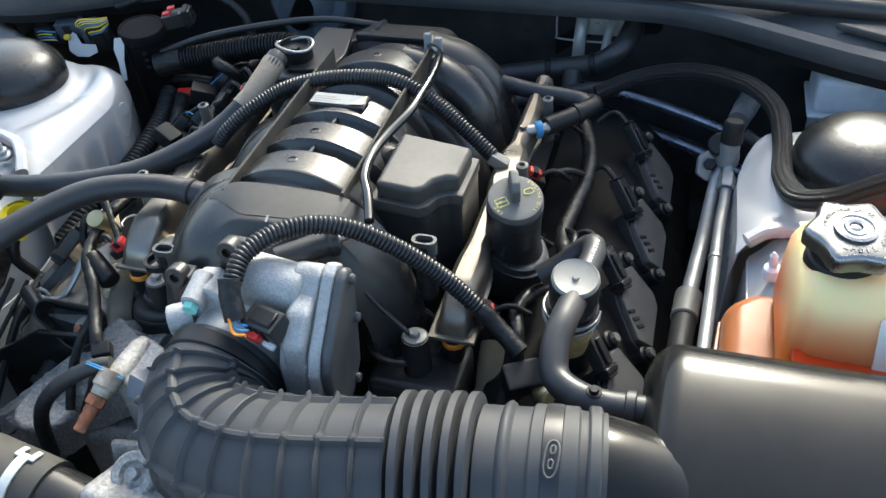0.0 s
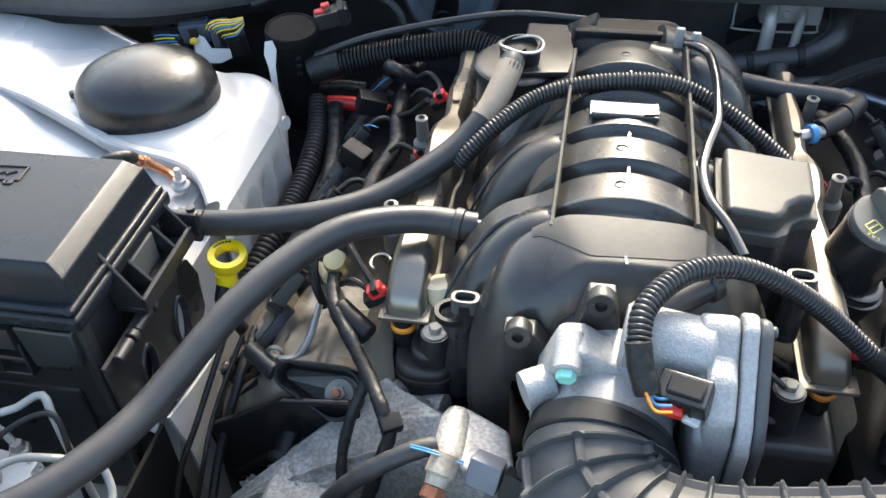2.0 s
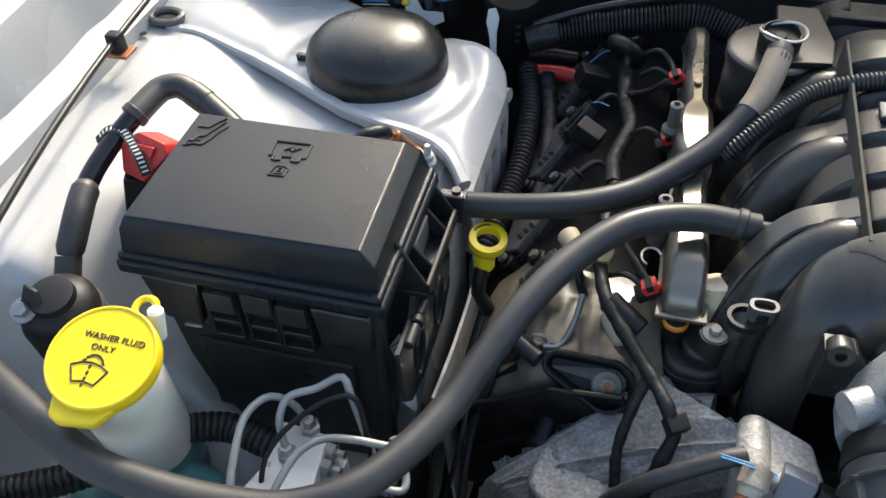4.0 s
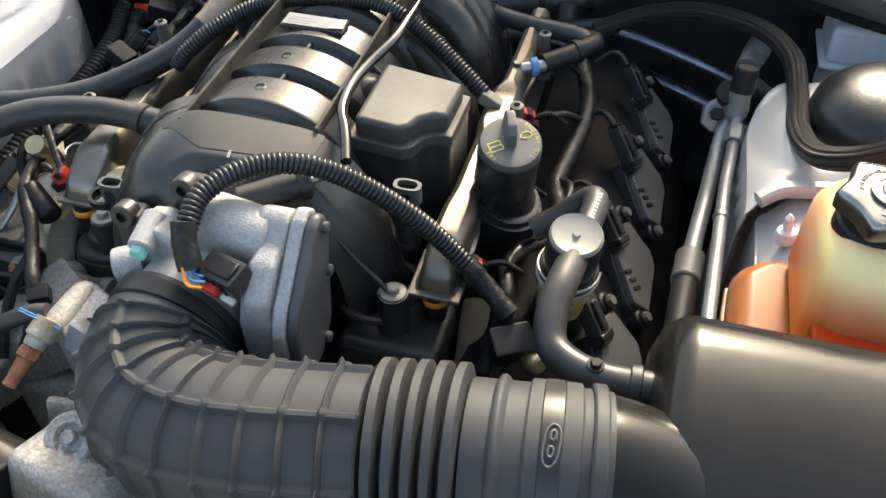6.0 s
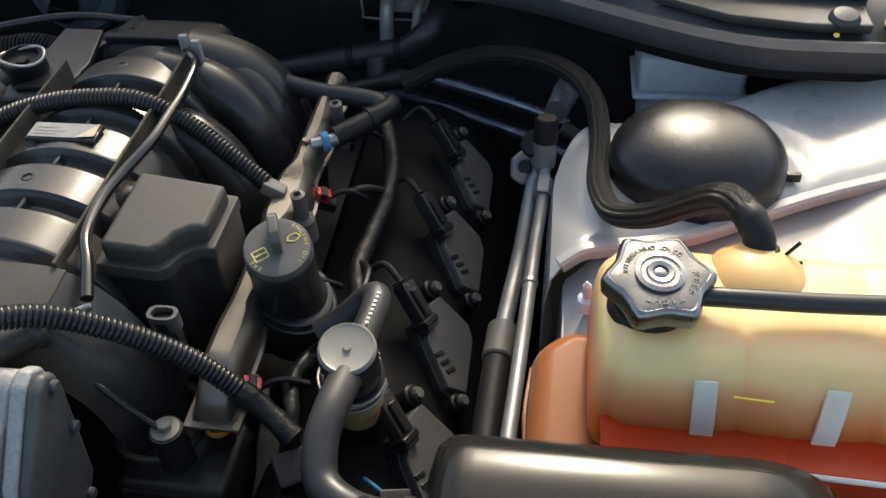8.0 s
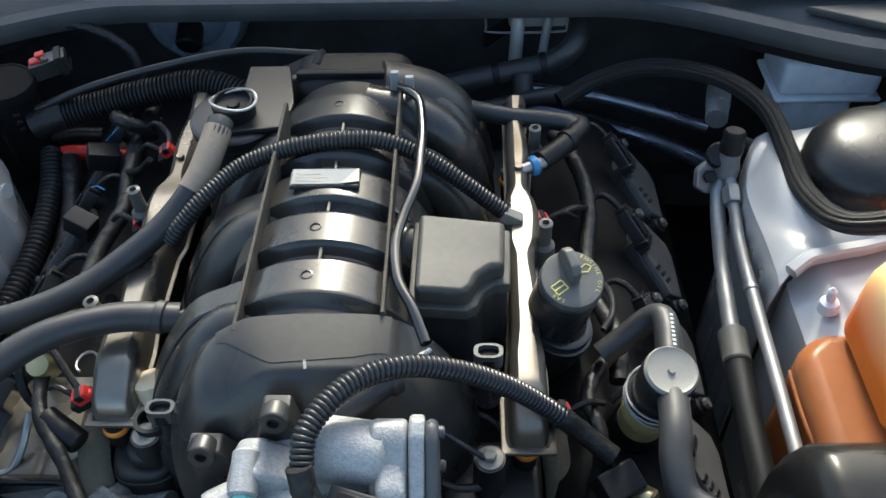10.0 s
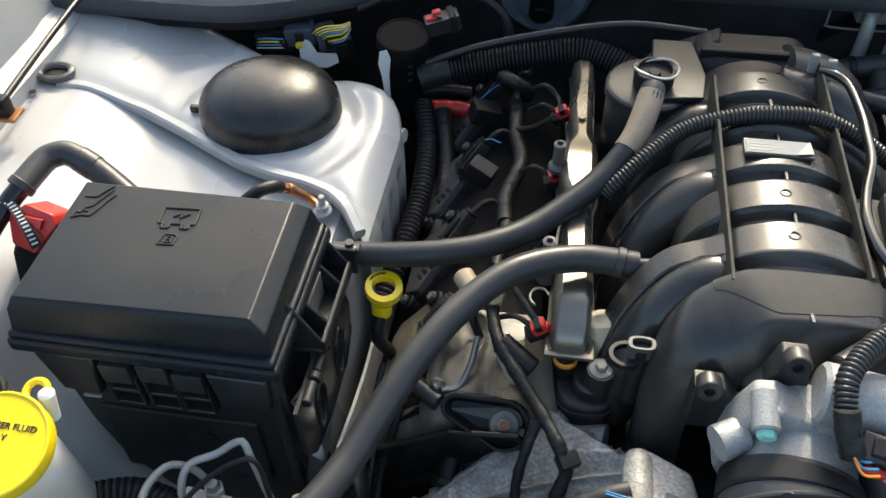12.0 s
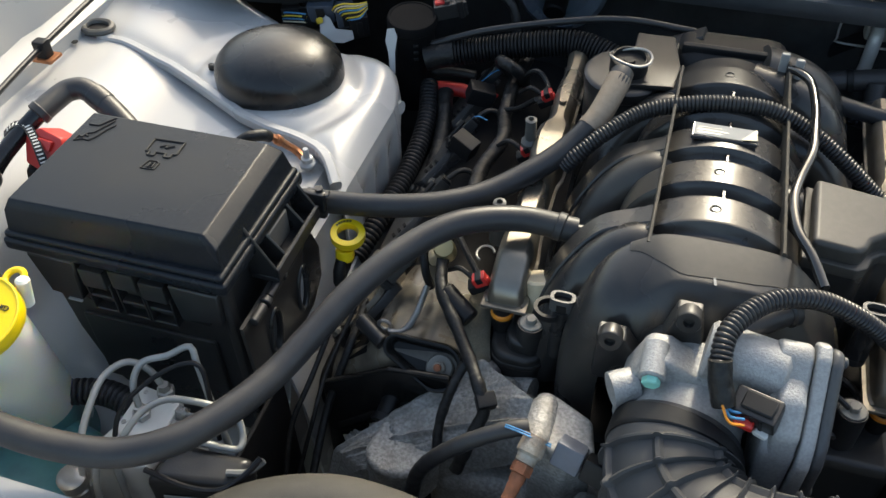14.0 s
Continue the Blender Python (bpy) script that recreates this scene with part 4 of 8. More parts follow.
part("hose", sweep(bmesh.new(), dpath, duct_ring), DUCT, duct)
def band(name, i0, i1, r, mat, label=""):
    bm = bmesh.new()
    seg = dpath[i0:i1]
    sweep(bm, seg, lambda i, s: circle(r - (0.0012 if i in (0, len(seg) - 1) else 0), 56))
    return part(name, bm, mat, duct, label)
band("clamp", 3, 16, 0.0492, DARK, "black hose clamp")
band("cuff", 262, 286, 0.0500, DUCT)
clamp = band("clamp", 268, 279, 0.0507, BLACK, "dark steel hose clamp with a bright slot")
band("cuff", 289, 297, 0.0512, DUCT)
ca = dpath[273]
bm = bmesh.new()
for a0, a1, w, x0 in ((58, 84, 0.0042, 0.0), (64, 70, 0.0014, 0.0), (74, 80, 0.0014, 0.0)):
    loop = []
    for t in np.linspace(0, 2 * math.pi, 29):
        a = radians((a0 + a1) / 2 + (a1 - a0) / 2 * math.copysign(abs(math.cos(t)) ** 0.6, math.cos(t)))
        loop.append(ca + Vector((x0 + w * math.sin(t), -math.cos(a) * 0.0512, math.sin(a) * 0.0512)))
    sweep(bm, loop, lambda i, s: circle(0.0007, 6))
part("band_slot", bm, GREYPLASTIC, clamp, "bright worn slot of the clamp")

# ---- air box ----
airbox = thing("air_box", (0.42, 0.32, 0.785), "smooth satin black plastic air filter housing", "air box")


def airbox_shell():
    """Crowned housing: rounded at the back and sides, falling away towards the front."""
    bm = bmesh.new()
    rows = []
    for x in [0.317 + 0.234 * k / 40 for k in range(41)]:
        e = min((x - 0.317) / 0.022, (0.551 - x) / 0.055, 1.0)
        k = math.sqrt(max(0.0, 1 - (1 - e) ** 2))
        sec = []
        for y, z in [(0.446, 0.775), (0.446, 0.815), (0.445, 0.838), (0.440, 0.853), (0.432, 0.863), (0.420, 0.869), (0.400, 0.8715), (0.370, 0.870), (0.335, 0.8645), (0.300, 0.853), (0.265, 0.836), (0.23, 0.812), (0.19, 0.780), (0.15, 0.742), (0.12, 0.71)]:
            kk = max(0.05, k)
            sec.append(bm.verts.new((x, 0.40 + (y - 0.40) * (0.9 + 0.1 * kk), 0.775 + (z - 0.775) * (0.55 + 0.45 * kk))))
        rows.append(sec)
    n = len(rows[0])
    for a, b in zip(rows, rows[1:]):
        for j in range(n):
            bm.faces.new((a[j], a[(j + 1) % n], b[(j + 1) % n], b[j]))
    bm.faces.new(rows[0]), bm.faces.new(rows[-1])
    return bm


part("housing", airbox_shell(), SATIN, airbox)
bm = bmesh.new()
sweep(bm, spline([(0.285, 0.327, 0.828), (0.30, 0.328, 0.828), (0.318, 0.328, 0.822), (0.333, 0.325, 0.812)], 14), lambda i, s: circle(0.046 + 0.003 * ease(5, 11, i), 36))
part("outlet_neck", bm, SATIN, airbox)


# ---- strut caps ----
for x, label in ((-0.490, "glossy black plastic strut dome on the white tower"), (0.504, "black plastic strut dome under the braided hose")):
    y = 0.748 if x < 0 else 0.750
    cap = thing("strut_cap", (x, y, 0.802), label, "strut cap", "strut caps")
    dome = lathe([(0.074, -0.008), (0.0752, 0.0), (0.0750, 0.010), (0.0735, 0.018), (0.070, 0.025), (0.062, 0.0335), (0.050, 0.040), (0.034, 0.0445), (0.016, 0.0465), (0.003, 0.047)], (x, y, 0.806), (0, 0, 1), 56)
    bmesh.ops.transform(dome, matrix=Matrix.Translation((x, y + 0.010, 0)) @ Matrix.Scale(0.93, 4, (0, 1, 0)) @ Matrix.Translation((-x, -y, 0)), verts=dome.verts)
    part("dome", dome, DOME, cap)
    part("tab", box(x - 0.004 + (-0.082 if x < 0 else 0.078), x + 0.004 + (-0.078 if x < 0 else 0.082), y - 0.003, y + 0.003, 0.806, 0.814, 0.001), DOME, cap)

# ---- fuse box ----
fuse = thing("fuse_box", (-0.475, 0.48, 0.64), "black plastic fuse box with chamfered grained lid", "fuse box")
part("body", prism([(-0.574, 0.842), (-0.380, 0.842), (-0.386, 0.61), (-0.505, 0.60), (-0.548, 0.66), (-0.562, 0.72)], -0.552, -0.418, 0.005, 2, Matrix(((1, 0, 0, 0), (0, 0, -1, 0), (0, 1, 0, 0), (0, 0, 0, 1)))), BLACK, fuse)
part("rim", box(-0.585, -0.369, 0.403, 0.560, 0.832, 0.8455, 0.004, 3), LID, fuse)
part("rim_step", box(-0.5825, -0.3715, 0.4055, 0.5575, 0.8450, 0.8520, 0.003, 3), LID, fuse)
lid = bmesh.new()
low = [(-0.580, 0.4085), (-0.3740, 0.4120), (-0.3740, 0.556), (-0.580, 0.556)]
high = [(-0.5735, 0.4185), (-0.3905, 0.4230), (-0.3935, 0.548), (-0.5745, 0.548)]
v0 = [lid.verts.new((x, y, 0.846)) for x, y in low]
v05 = [lid.verts.new((x, y, 0.872)) for x, y in ((-0.577, 0.4125), (-0.3775, 0.4170), (-0.3805, 0.552), (-0.577, 0.552))]
v1 = [lid.verts.new((x, y, 0.881)) for x, y in high]
for a, b in ((v0, v05), (v05, v1)):
    for i in range(4):
        lid.faces.new((a[i], a[(i + 1) % 4], b[(i + 1) % 4], b[i]))
lid.faces.new(v1), lid.faces.new(v0[::-1])
bevelled(lid, lid.faces, 0.0014, 2)
part("lid", lid, LID, fuse, "dusty grained black lid")

# ---- washer bottle ----
washer = thing("washer_bottle", (-0.545, 0.31, 0.60), "milky plastic washer fluid bottle with yellow cap", "washer bottle")
wax = Vector((0.05, -0.22, 0.97)).normalized()
wc = Vector((-0.537, 0.312, 0.856))
nax = Vector((0.17, -0.20, 0.965)).normalized()
part("neck", lathe([(0.0335, -0.165), (0.0335, -0.09), (0.0335, -0.04), (0.031, -0.008), (0.028, -0.004)], wc, nax, 36), MILKY, washer)
part("fluid_section", lathe([(0.036, -0.27), (0.034, -0.20), (0.0335, -0.165), (0.030, -0.1645)], wc, nax, 36), TEAL, washer, "neck filled with teal washer fluid")
wcap = part("cap", lathe([(0.0362, -0.012), (0.0378, -0.010), (0.0383, -0.002), (0.0362, 0.002), (0.033, 0.0015), (0.02, 0.0018)], wc, wax, 44), YELLOW, washer, "yellow printed washer fluid cap")

# ---- coolant reservoir ----
tank = thing("coolant_reservoir", (0.49, 0.50, 0.70), "amber translucent coolant reservoir, half full of orange coolant", "coolant reservoir")


def tank_body():
    """Upper chamber with rounded edges and shallow vertical ribs along its front."""
    bm = bmesh.new()
    xs = np.linspace(0.412, 0.70, 80)
    rows = []
    for i, x in enumerate(xs):
        rib = 0.0070 * (1 - abs(math.sin((x - 0.500) / 0.077 * math.pi)) ** 0.30)
        e = min(1.0, (x - 0.412) / 0.022)
        k = math.sqrt(max(0.0, 1 - (1 - e) ** 2))
        top = 0.858 + 0.026 * k - rib * 0.5
        fr = 0.470 + 0.018 * (1 - k) + 0.7 * rib
        bk = 0.588 - 0.018 * (1 - k)
        sec = [(fr, 0.80), (fr, 0.826), (fr + 0.006, 0.848), (fr + 0.012, top - 0.012), (fr + 0.022, top - 0.003), (fr + 0.036, top), (bk - 0.03, top + 0.001), (bk - 0.012, top - 0.004), (bk, top - 0.016), (bk + 0.002, 0.80)]
        rows.append([bm.verts.new((x, y, z)) for y, z in sec])
    n = len(rows[0])
    for a, b in zip(rows, rows[1:]):
        for j in range(n):
            bm.faces.new((a[j], a[(j + 1) % n], b[(j + 1) % n], b[j]))
    bm.faces.new(rows[0]), bm.faces.new(rows[-1])
    return bm


part("upper_tank", tank_body(), TANK, tank, "cream plastic darkening to orange coolant")
part("lower_tank", prism([(0.422, 0.458), (0.70, 0.448), (0.70, 0.590), (0.436, 0.592), (0.422, 0.575)], 0.66, 0.826, 0.010, 4), COOLANT, tank, "orange coolant-filled lower half")
part("lobe", prism([(0.372, 0.462), (0.40, 0.458), (0.44, 0.460), (0.44, 0.582), (0.398, 0.584), (0.374, 0.562)], 0.66, 0.793, 0.020, 6), LOBE, tank, "brownish stained side lobe")
part("lobe_seam", tube([(0.374, 0.558, 0.768), (0.371, 0.51, 0.772), (0.376, 0.46, 0.770)], 0.0016, 16, 6), LOBE, tank)
part("seam", prism([(0.418, 0.452), (0.71, 0.440), (0.71, 0.598), (0.43, 0.600), (0.418, 0.585)], 0.824, 0.830, 0.002, 1), COOLANT, tank, "moulded seam flange")
part("seam_edge", tube([(0.422, 0.4515, 0.8290), (0.50, 0.4483, 0.8290), (0.60, 0.4442, 0.8290), (0.708, 0.4398, 0.8290)], 0.0018, 12, 8), MILKY, tank, "pale seam edge")
part("hose_dome", lathe([(0.034, 0.0), (0.032, 0.012), (0.024, 0.020), (0.012, 0.024), (0.004, 0.0245)], (0.514, 0.558, 0.868), (0, 0, 1), 28), AMBER, tank, "amber stained hose dome")
for xt, xb in ((0.476, 0.478), (0.551, 0.549), (0.625, 0.621)):
    bm = bmesh.new()
    sweep(bm, spline([(xb - 0.003, 0.4655, 0.806), (xb, 0.4690, 0.828), ((xb + xt) / 2, 0.4735, 0.848), (xt, 0.4800, 0.868)], 12), lambda i, s: [(-0.0068, -0.0012), (0.0068, -0.0012), (0.0068, 0.0012), (-0.0068, 0.0012)], (0, -1, 0.3))
    part("level_strip", bm, MILKY, tank, "pale level strip")
part("level_line", tube([(0.492, 0.4745, 0.862), (0.515, 0.4735, 0.861)], 0.0009, 6, 6), YELLOW, tank)
rc = Vector((0.446, 0.525, 0.906))
rax = Vector((0.02, -0.10, 0.99)).normalized()
part("neck", lathe([(0.0279, -0.0500), (0.0270, -0.0220), (0.0252, -0.0200), (0.0252, -0.0060)], rc, rax, 32), DARK, tank)


def lobed(profile, p, direction, depth, turn, seg=120):
    """Turned steps whose rim is drawn out into six pointed lobes."""
    bm = bmesh.new()
    m = axis_pose(p, direction)
    rows = []
    for r, h in profile:
        row = []
        for j in range(seg):
            a = 2 * math.pi * j / seg
            k = r * (1 - depth * abs(math.sin(3 * (a - turn))) ** 1.25)
            row.append(bm.verts.new(m @ Vector((k * math.cos(a), k * math.sin(a), h))))
        rows.append(row)
    for i in range(len(rows) - 1):
        for j in range(seg):
            k = (j + 1) % seg
            bm.faces.new((rows[i][j], rows[i][k], rows[i + 1][k], rows[i + 1][j]))
    bm.faces.new(rows[0][::-1]), bm.faces.new(rows[-1])
    return bm


rcap = part("cap", lobed([(0.0305, -0.0125), (0.0338, -0.0110), (0.0350, -0.0020), (0.0341, 0.0016), (0.0321, 0.0032), (0.0306, 0.0036), (0.0290, 0.0026)], rc, rax, 0.185, radians(56)), CHROME, tank, "chrome rim of the pressure cap")
part("cap_face", lobed([(0.0300, 0.0022), (0.0295, 0.0032), (0.0262, 0.0036), (0.0149, 0.0042)], rc, rax, 0.175, radians(56)), CAPFACE, rcap, "dull grey embossed face")
part("cap_ring", lathe([(0.0149, 0.0040), (0.0149, 0.0062), (0.0121, 0.0068), (0.0113, 0.0055), (0.0086, 0.0055), (0.0077, 0.0068), (0.0049, 0.0062), (0.0045, 0.0050), (0.0032, 0.0056), (0.0009, 0.0062)], rc, rax, 40), CHROME, rcap, "stepped chrome centre")
capm = axis_pose(rc, rax)
for word, a0, step, size, turn in (("KEEP TIGHT", -6, -12.8, 0.0058, -90), ("DO NOT OPEN WHEN HOT", 42, 6.8, 0.0042, 90)):
    for k, ch in enumerate(word):
        if ch != " ":
            a = radians(a0 + step * k)
            text_part("lettering", ch, capm @ pose(0.0205 * math.cos(a), 0.0205 * math.sin(a), 0.0039, 0, 0, a0 + step * k + turn), size, PALE, rcap, "", 0.0004)
part("vent_hose", tube([(0.470, 0.521, 0.897), (0.50, 0.520, 0.898), (0.56, 0.522, 0.897), (0.66, 0.53, 0.895)], 0.0062, 30, 14), RUBBER, tank, "black rubber overflow hose")

# ---- hoses ----
def hose(name, bm, mat, label, category="hose", group=""):
    return solid(name, bm, mat, label, category, group)


vac = thing("vacuum_hose", (-0.24, 0.60, 0.80), "thick dusty black rubber hose curving to the canister", "hose")
VAC = [(-0.365, 0.571, 0.800), (-0.316, 0.570, 0.807), (-0.275, 0.572, 0.814), (-0.237, 0.584, 0.817), (-0.202, 0.607, 0.819), (-0.170, 0.635, 0.827), (-0.141, 0.664, 0.839), (-0.118, 0.694, 0.858), (-0.105, 0.732, 0.878), (-0.103, 0.745, 0.882)]
part("hose", tube(VAC, 0.0115, 90, 18), RUBBER, vac)
part("end_sleeve", tube([(-0.123, 0.686, 0.853), (-0.116, 0.698, 0.860), (-0.109, 0.718, 0.871), (-0.104, 0.738, 0.880)], 0.0122, 20, 18), material("dusty_sleeve", (0.25, 0.195, 0.14), 0.6, color2=(0.32, 0.26, 0.20), grain=200, bump=0.3), vac, "sun-bleached brown hose end")
vap = thing("vapour_hose", (-0.25, 0.45, 0.80), "long thick black rubber hose looping from the manifold", "hose")
part("hose", tube([(-0.110, 0.566, 0.829), (-0.160, 0.559, 0.837), (-0.208, 0.534, 0.842), (-0.245, 0.495, 0.837), (-0.272, 0.450, 0.829), (-0.293, 0.405, 0.816), (-0.311, 0.361, 0.806), (-0.332, 0.319, 0.804), (-0.358, 0.285, 0.804), (-0.395, 0.264, 0.802), (-0.44, 0.256, 0.804), (-0.485, 0.254, 0.810), (-0.533, 0.259, 0.815), (-0.595, 0.286, 0.814), (-0.65, 0.312, 0.808), (-0.71, 0.34, 0.79)], 0.0118, 150, 18), RUBBER, vap)
part("end_ring", lathe([(0.0120, -0.004), (0.0132, -0.003), (0.0132, 0.003), (0.0120, 0.004)], (-0.124, 0.564, 0.832), (-1, 0.1, 0.12), 20), RUBBER, vap)
part("nipple", rod((-0.112, 0.5655, 0.829), (-0.090, 0.570, 0.826), 0.0065, 16), BLACK, vap)
con = thing("wiring_conduit", (0.0, 0.70, 0.86), "shiny black corrugated conduit over the manifold", "conduit", "corrugated conduits")
part("conduit", corrugated([(-0.138, 0.650, 0.830), (-0.126, 0.656, 0.844), (-0.105, 0.672, 0.861), (-0.076, 0.695, 0.874), (-0.038, 0.705, 0.884), (0.002, 0.710, 0.888), (0.041, 0.712, 0.886), (0.078, 0.706, 0.872), (0.112, 0.694, 0.853), (0.146, 0.684, 0.828)], 0.0079), CORRUGATED, con)
part("end_clip", box(-0.010, 0.010, -0.006, 0.006, -0.006, 0.006, 0.002, 2, pose(0.152, 0.682, 0.824, 0, 30, 0)), PALE, con, "pale plastic end clip")
con2 = thing("wiring_conduit", (0.10, 0.46, 0.85), "black corrugated conduit arching over the throttle body", "conduit", "corrugated conduits")
part("conduit", corrugated([(0.014, 0.398, 0.884), (0.017, 0.423, 0.897), (0.040, 0.452, 0.901), (0.072, 0.470, 0.895), (0.105, 0.480, 0.877), (0.136, 0.487, 0.852), (0.162, 0.489, 0.828), (0.188, 0.484, 0.806)], 0.0078), CORRUGATED, con2)
part("tape_wrap", tube([(0.022, 0.383, 0.866), (0.016, 0.392, 0.880), (0.0135, 0.400, 0.891)], 0.0083, 14, 16, None, 0.03), TAPE, con2, "black tape round the conduit end")
part("tail", tube([(0.206, 0.476, 0.796), (0.213, 0.471, 0.780), (0.211, 0.468, 0.752), (0.209, 0.462, 0.715), (0.207, 0.45, 0.67)], 0.0072, 40, 14, None, 0.07), TAPE, con2, "taped wires going down")
part("tape_wrap", tube([(0.180, 0.486, 0.813), (0.196, 0.481, 0.800), (0.218, 0.468, 0.788)], 0.0080, 20, 16, None, 0.04), TAPE, con2, "black tape round the conduit end")
brh = thing("braided_hose", (0.42, 0.75, 0.80), "black braided hose looping past the strut dome", "hose")
SLEEVE = [(0.218, 0.931, 0.766), (0.260, 0.950, 0.780), (0.307, 0.957, 0.791), (0.354, 0.942, 0.799), (0.395, 0.904, 0.807), (0.418, 0.848, 0.812), (0.423, 0.788, 0.808), (0.421, 0.726, 0.812), (0.431, 0.674, 0.826), (0.456, 0.650, 0.846), (0.482, 0.637, 0.872), (0.496, 0.623, 0.890), (0.503, 0.609, 0.897), (0.5085, 0.597, 0.898)]
# the sleeve hugs the bundle inside, which shows as ridges along it
sleeve_ring = [(a * k, b * k) for (a, b), k in zip(circle(0.0101, 44), (1.0, 0.985, 0.90, 0.985) * 11)]
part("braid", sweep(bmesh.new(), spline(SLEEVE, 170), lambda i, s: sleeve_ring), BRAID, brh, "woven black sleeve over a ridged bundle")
part("end_cuff", tube([(0.507, 0.600, 0.8975), (0.511, 0.590, 0.8965), (0.5145, 0.581, 0.891), (0.517, 0.574, 0.880), (0.518, 0.571, 0.866)], 0.0105, 24, 20, None, 0.02), DARK, brh, "black rubber hose end")
bh = thing("breather_hose", (0.28, 0.40, 0.80), "black rubber breather hose into the air box", "hose")
part("hose", tube([(0.256, 0.490, 0.836), (0.2545, 0.474, 0.840), (0.252, 0.455, 0.841), (0.250, 0.436, 0.835), (0.254, 0.416, 0.827), (0.270, 0.403, 0.826), (0.292, 0.396, 0.828), (0.325, 0.395, 0.83)], 0.0110, 60, 18), RUBBER, bh)
part("end_bead", lathe([(0.0118, -0.004), (0.0130, -0.003), (0.0130, 0.003), (0.0118, 0.004)], (0.310, 0.3955, 0.829), (1, 0, 0.05), 20), RUBBER, bh)
part("clip", bolt((0.284, 0.397, 0.8385), (0, -0.1, 1), 0.0035, None), DARK, bh, "small dark clip")
rad = thing("radiator_hose", (-0.18, 0.26, 0.74), "thick black upper radiator hose", "hose")
part("hose", tube([(-0.40, 0.15, 0.735), (-0.345, 0.215, 0.745), (-0.295, 0.262, 0.752), (-0.245, 0.284, 0.754), (-0.200, 0.288, 0.751), (-0.150, 0.284, 0.744), (-0.118, 0.281, 0.739)], 0.0300, 60, 32), RADHOSE, rad)
part("end_cuff", tube([(-0.122, 0.2815, 0.740), (-0.100, 0.279, 0.735), (-0.086, 0.277, 0.732)], 0.0265, 12, 32), GREYCUFF, rad, "glossy black hose neck")
hose("vacuum_pipe", tube([(0.054, 0.792, 0.884), (0.062, 0.781, 0.888), (0.072, 0.764, 0.889), (0.0760, 0.724, 0.889), (0.0755, 0.690, 0.889), (0.0735, 0.655, 0.888), (0.0640, 0.618, 0.885), (0.0600, 0.590, 0.884), (0.0635, 0.556, 0.883), (0.0750, 0.530, 0.881), (0.0850, 0.503, 0.876)], 0.0042, 90, 14), GLOSSPIPE, "glossy black vacuum pipe along the manifold", "pipe")


# ---- left side of the bay ----
def icon(parent, m, strokes, w, mat, name="icon_line"):
    """Raised outline strokes on a lid: each stroke is a run of (x, y) points."""
    for st in strokes:
        pts = [m @ Vector((x, y, 0)) for x, y in st]
        bm = bmesh.new()
        for a, b in zip(pts, pts[1:]):
            rod(a, b, w, 8, bm)
        part(name, bm, mat, parent)


LIDZ = 0.8812
im = pose(-0.4785, 0.5150, LIDZ, 0, 0, 3)
icon(fuse, im, [[(-0.016, 0.012), (0.014, 0.012), (0.014, -0.006), (0.010, -0.006), (0.010, -0.011), (0.004, -0.011), (0.004, -0.006), (-0.006, -0.006), (-0.006, -0.011), (-0.012, -0.011), (-0.012, -0.006), (-0.016, -0.006), (-0.016, 0.012)],
                [(-0.006, 0.002), (0.001, 0.006), (0.0, 0.001), (0.007, 0.006)]], 0.0012, DARK)
icon(fuse, pose(-0.4795, 0.4915, LIDZ, 0, 0, 3), [[(-0.007, -0.0055), (0.006, -0.0055), (0.007, 0.0035), (0.004, 0.0055), (-0.004, 0.0055), (-0.007, -0.0055)], [(-0.002, -0.003), (-0.001, 0.003), (0.003, 0.003), (0.003, -0.003), (-0.002, -0.003)], [(-0.001, 0.0), (0.003, 0.0)]], 0.0009, DARK)
# crossed tool sign near the corner
icon(fuse, pose(0, 0, LIDZ), [[(-0.567, 0.530), (-0.557, 0.5305), (-0.5515, 0.540), (-0.5475, 0.545)], [(-0.5674, 0.5044), (-0.5665, 0.5126), (-0.5625, 0.511), (-0.5605, 0.5175), (-0.5555, 0.5194), (-0.551, 0.530), (-0.5464, 0.5405)], [(-0.5674, 0.5044), (-0.560, 0.5085), (-0.5535, 0.508), (-0.5500, 0.515), (-0.5465, 0.526), (-0.5418, 0.535)], [(-0.562, 0.5145), (-0.557, 0.513)]], 0.0010, DARK)
for x, z in ((-0.506, 0.806), (-0.474, 0.812), (-0.446, 0.806)):
    part("latch_tab", box(x - 0.0125, x + 0.0125, 0.405, 0.420, z - 0.004, z + 0.018, 0.002), BLACK, fuse)
    for dx in (-0.0135, 0.0115):
        part("latch_rib", box(x + dx, x + dx + 0.002, 0.408, 0.420, 0.770, z, 0.0006, 1), BLACK, fuse)
    part("latch_bar", box(x - 0.0125, x + 0.0125, 0.409, 0.420, 0.785, 0.789, 0.0008, 1), BLACK, fuse)
    part("latch_bar", box(x - 0.0125, x + 0.0125, 0.409, 0.420, 0.768, 0.771, 0.0008, 1), BLACK, fuse)
part("front_flap", prism([(-0.572, 0.826), (-0.523, 0.826), (-0.526, 0.808), (-0.530, 0.776), (-0.562, 0.780)], -0.420, -0.4085, 0.0015, 1, Matrix(((1, 0, 0, 0), (0, 0, -1, 0), (0, 1, 0, 0), (0, 0, 0, 1)))), BLACK, fuse)
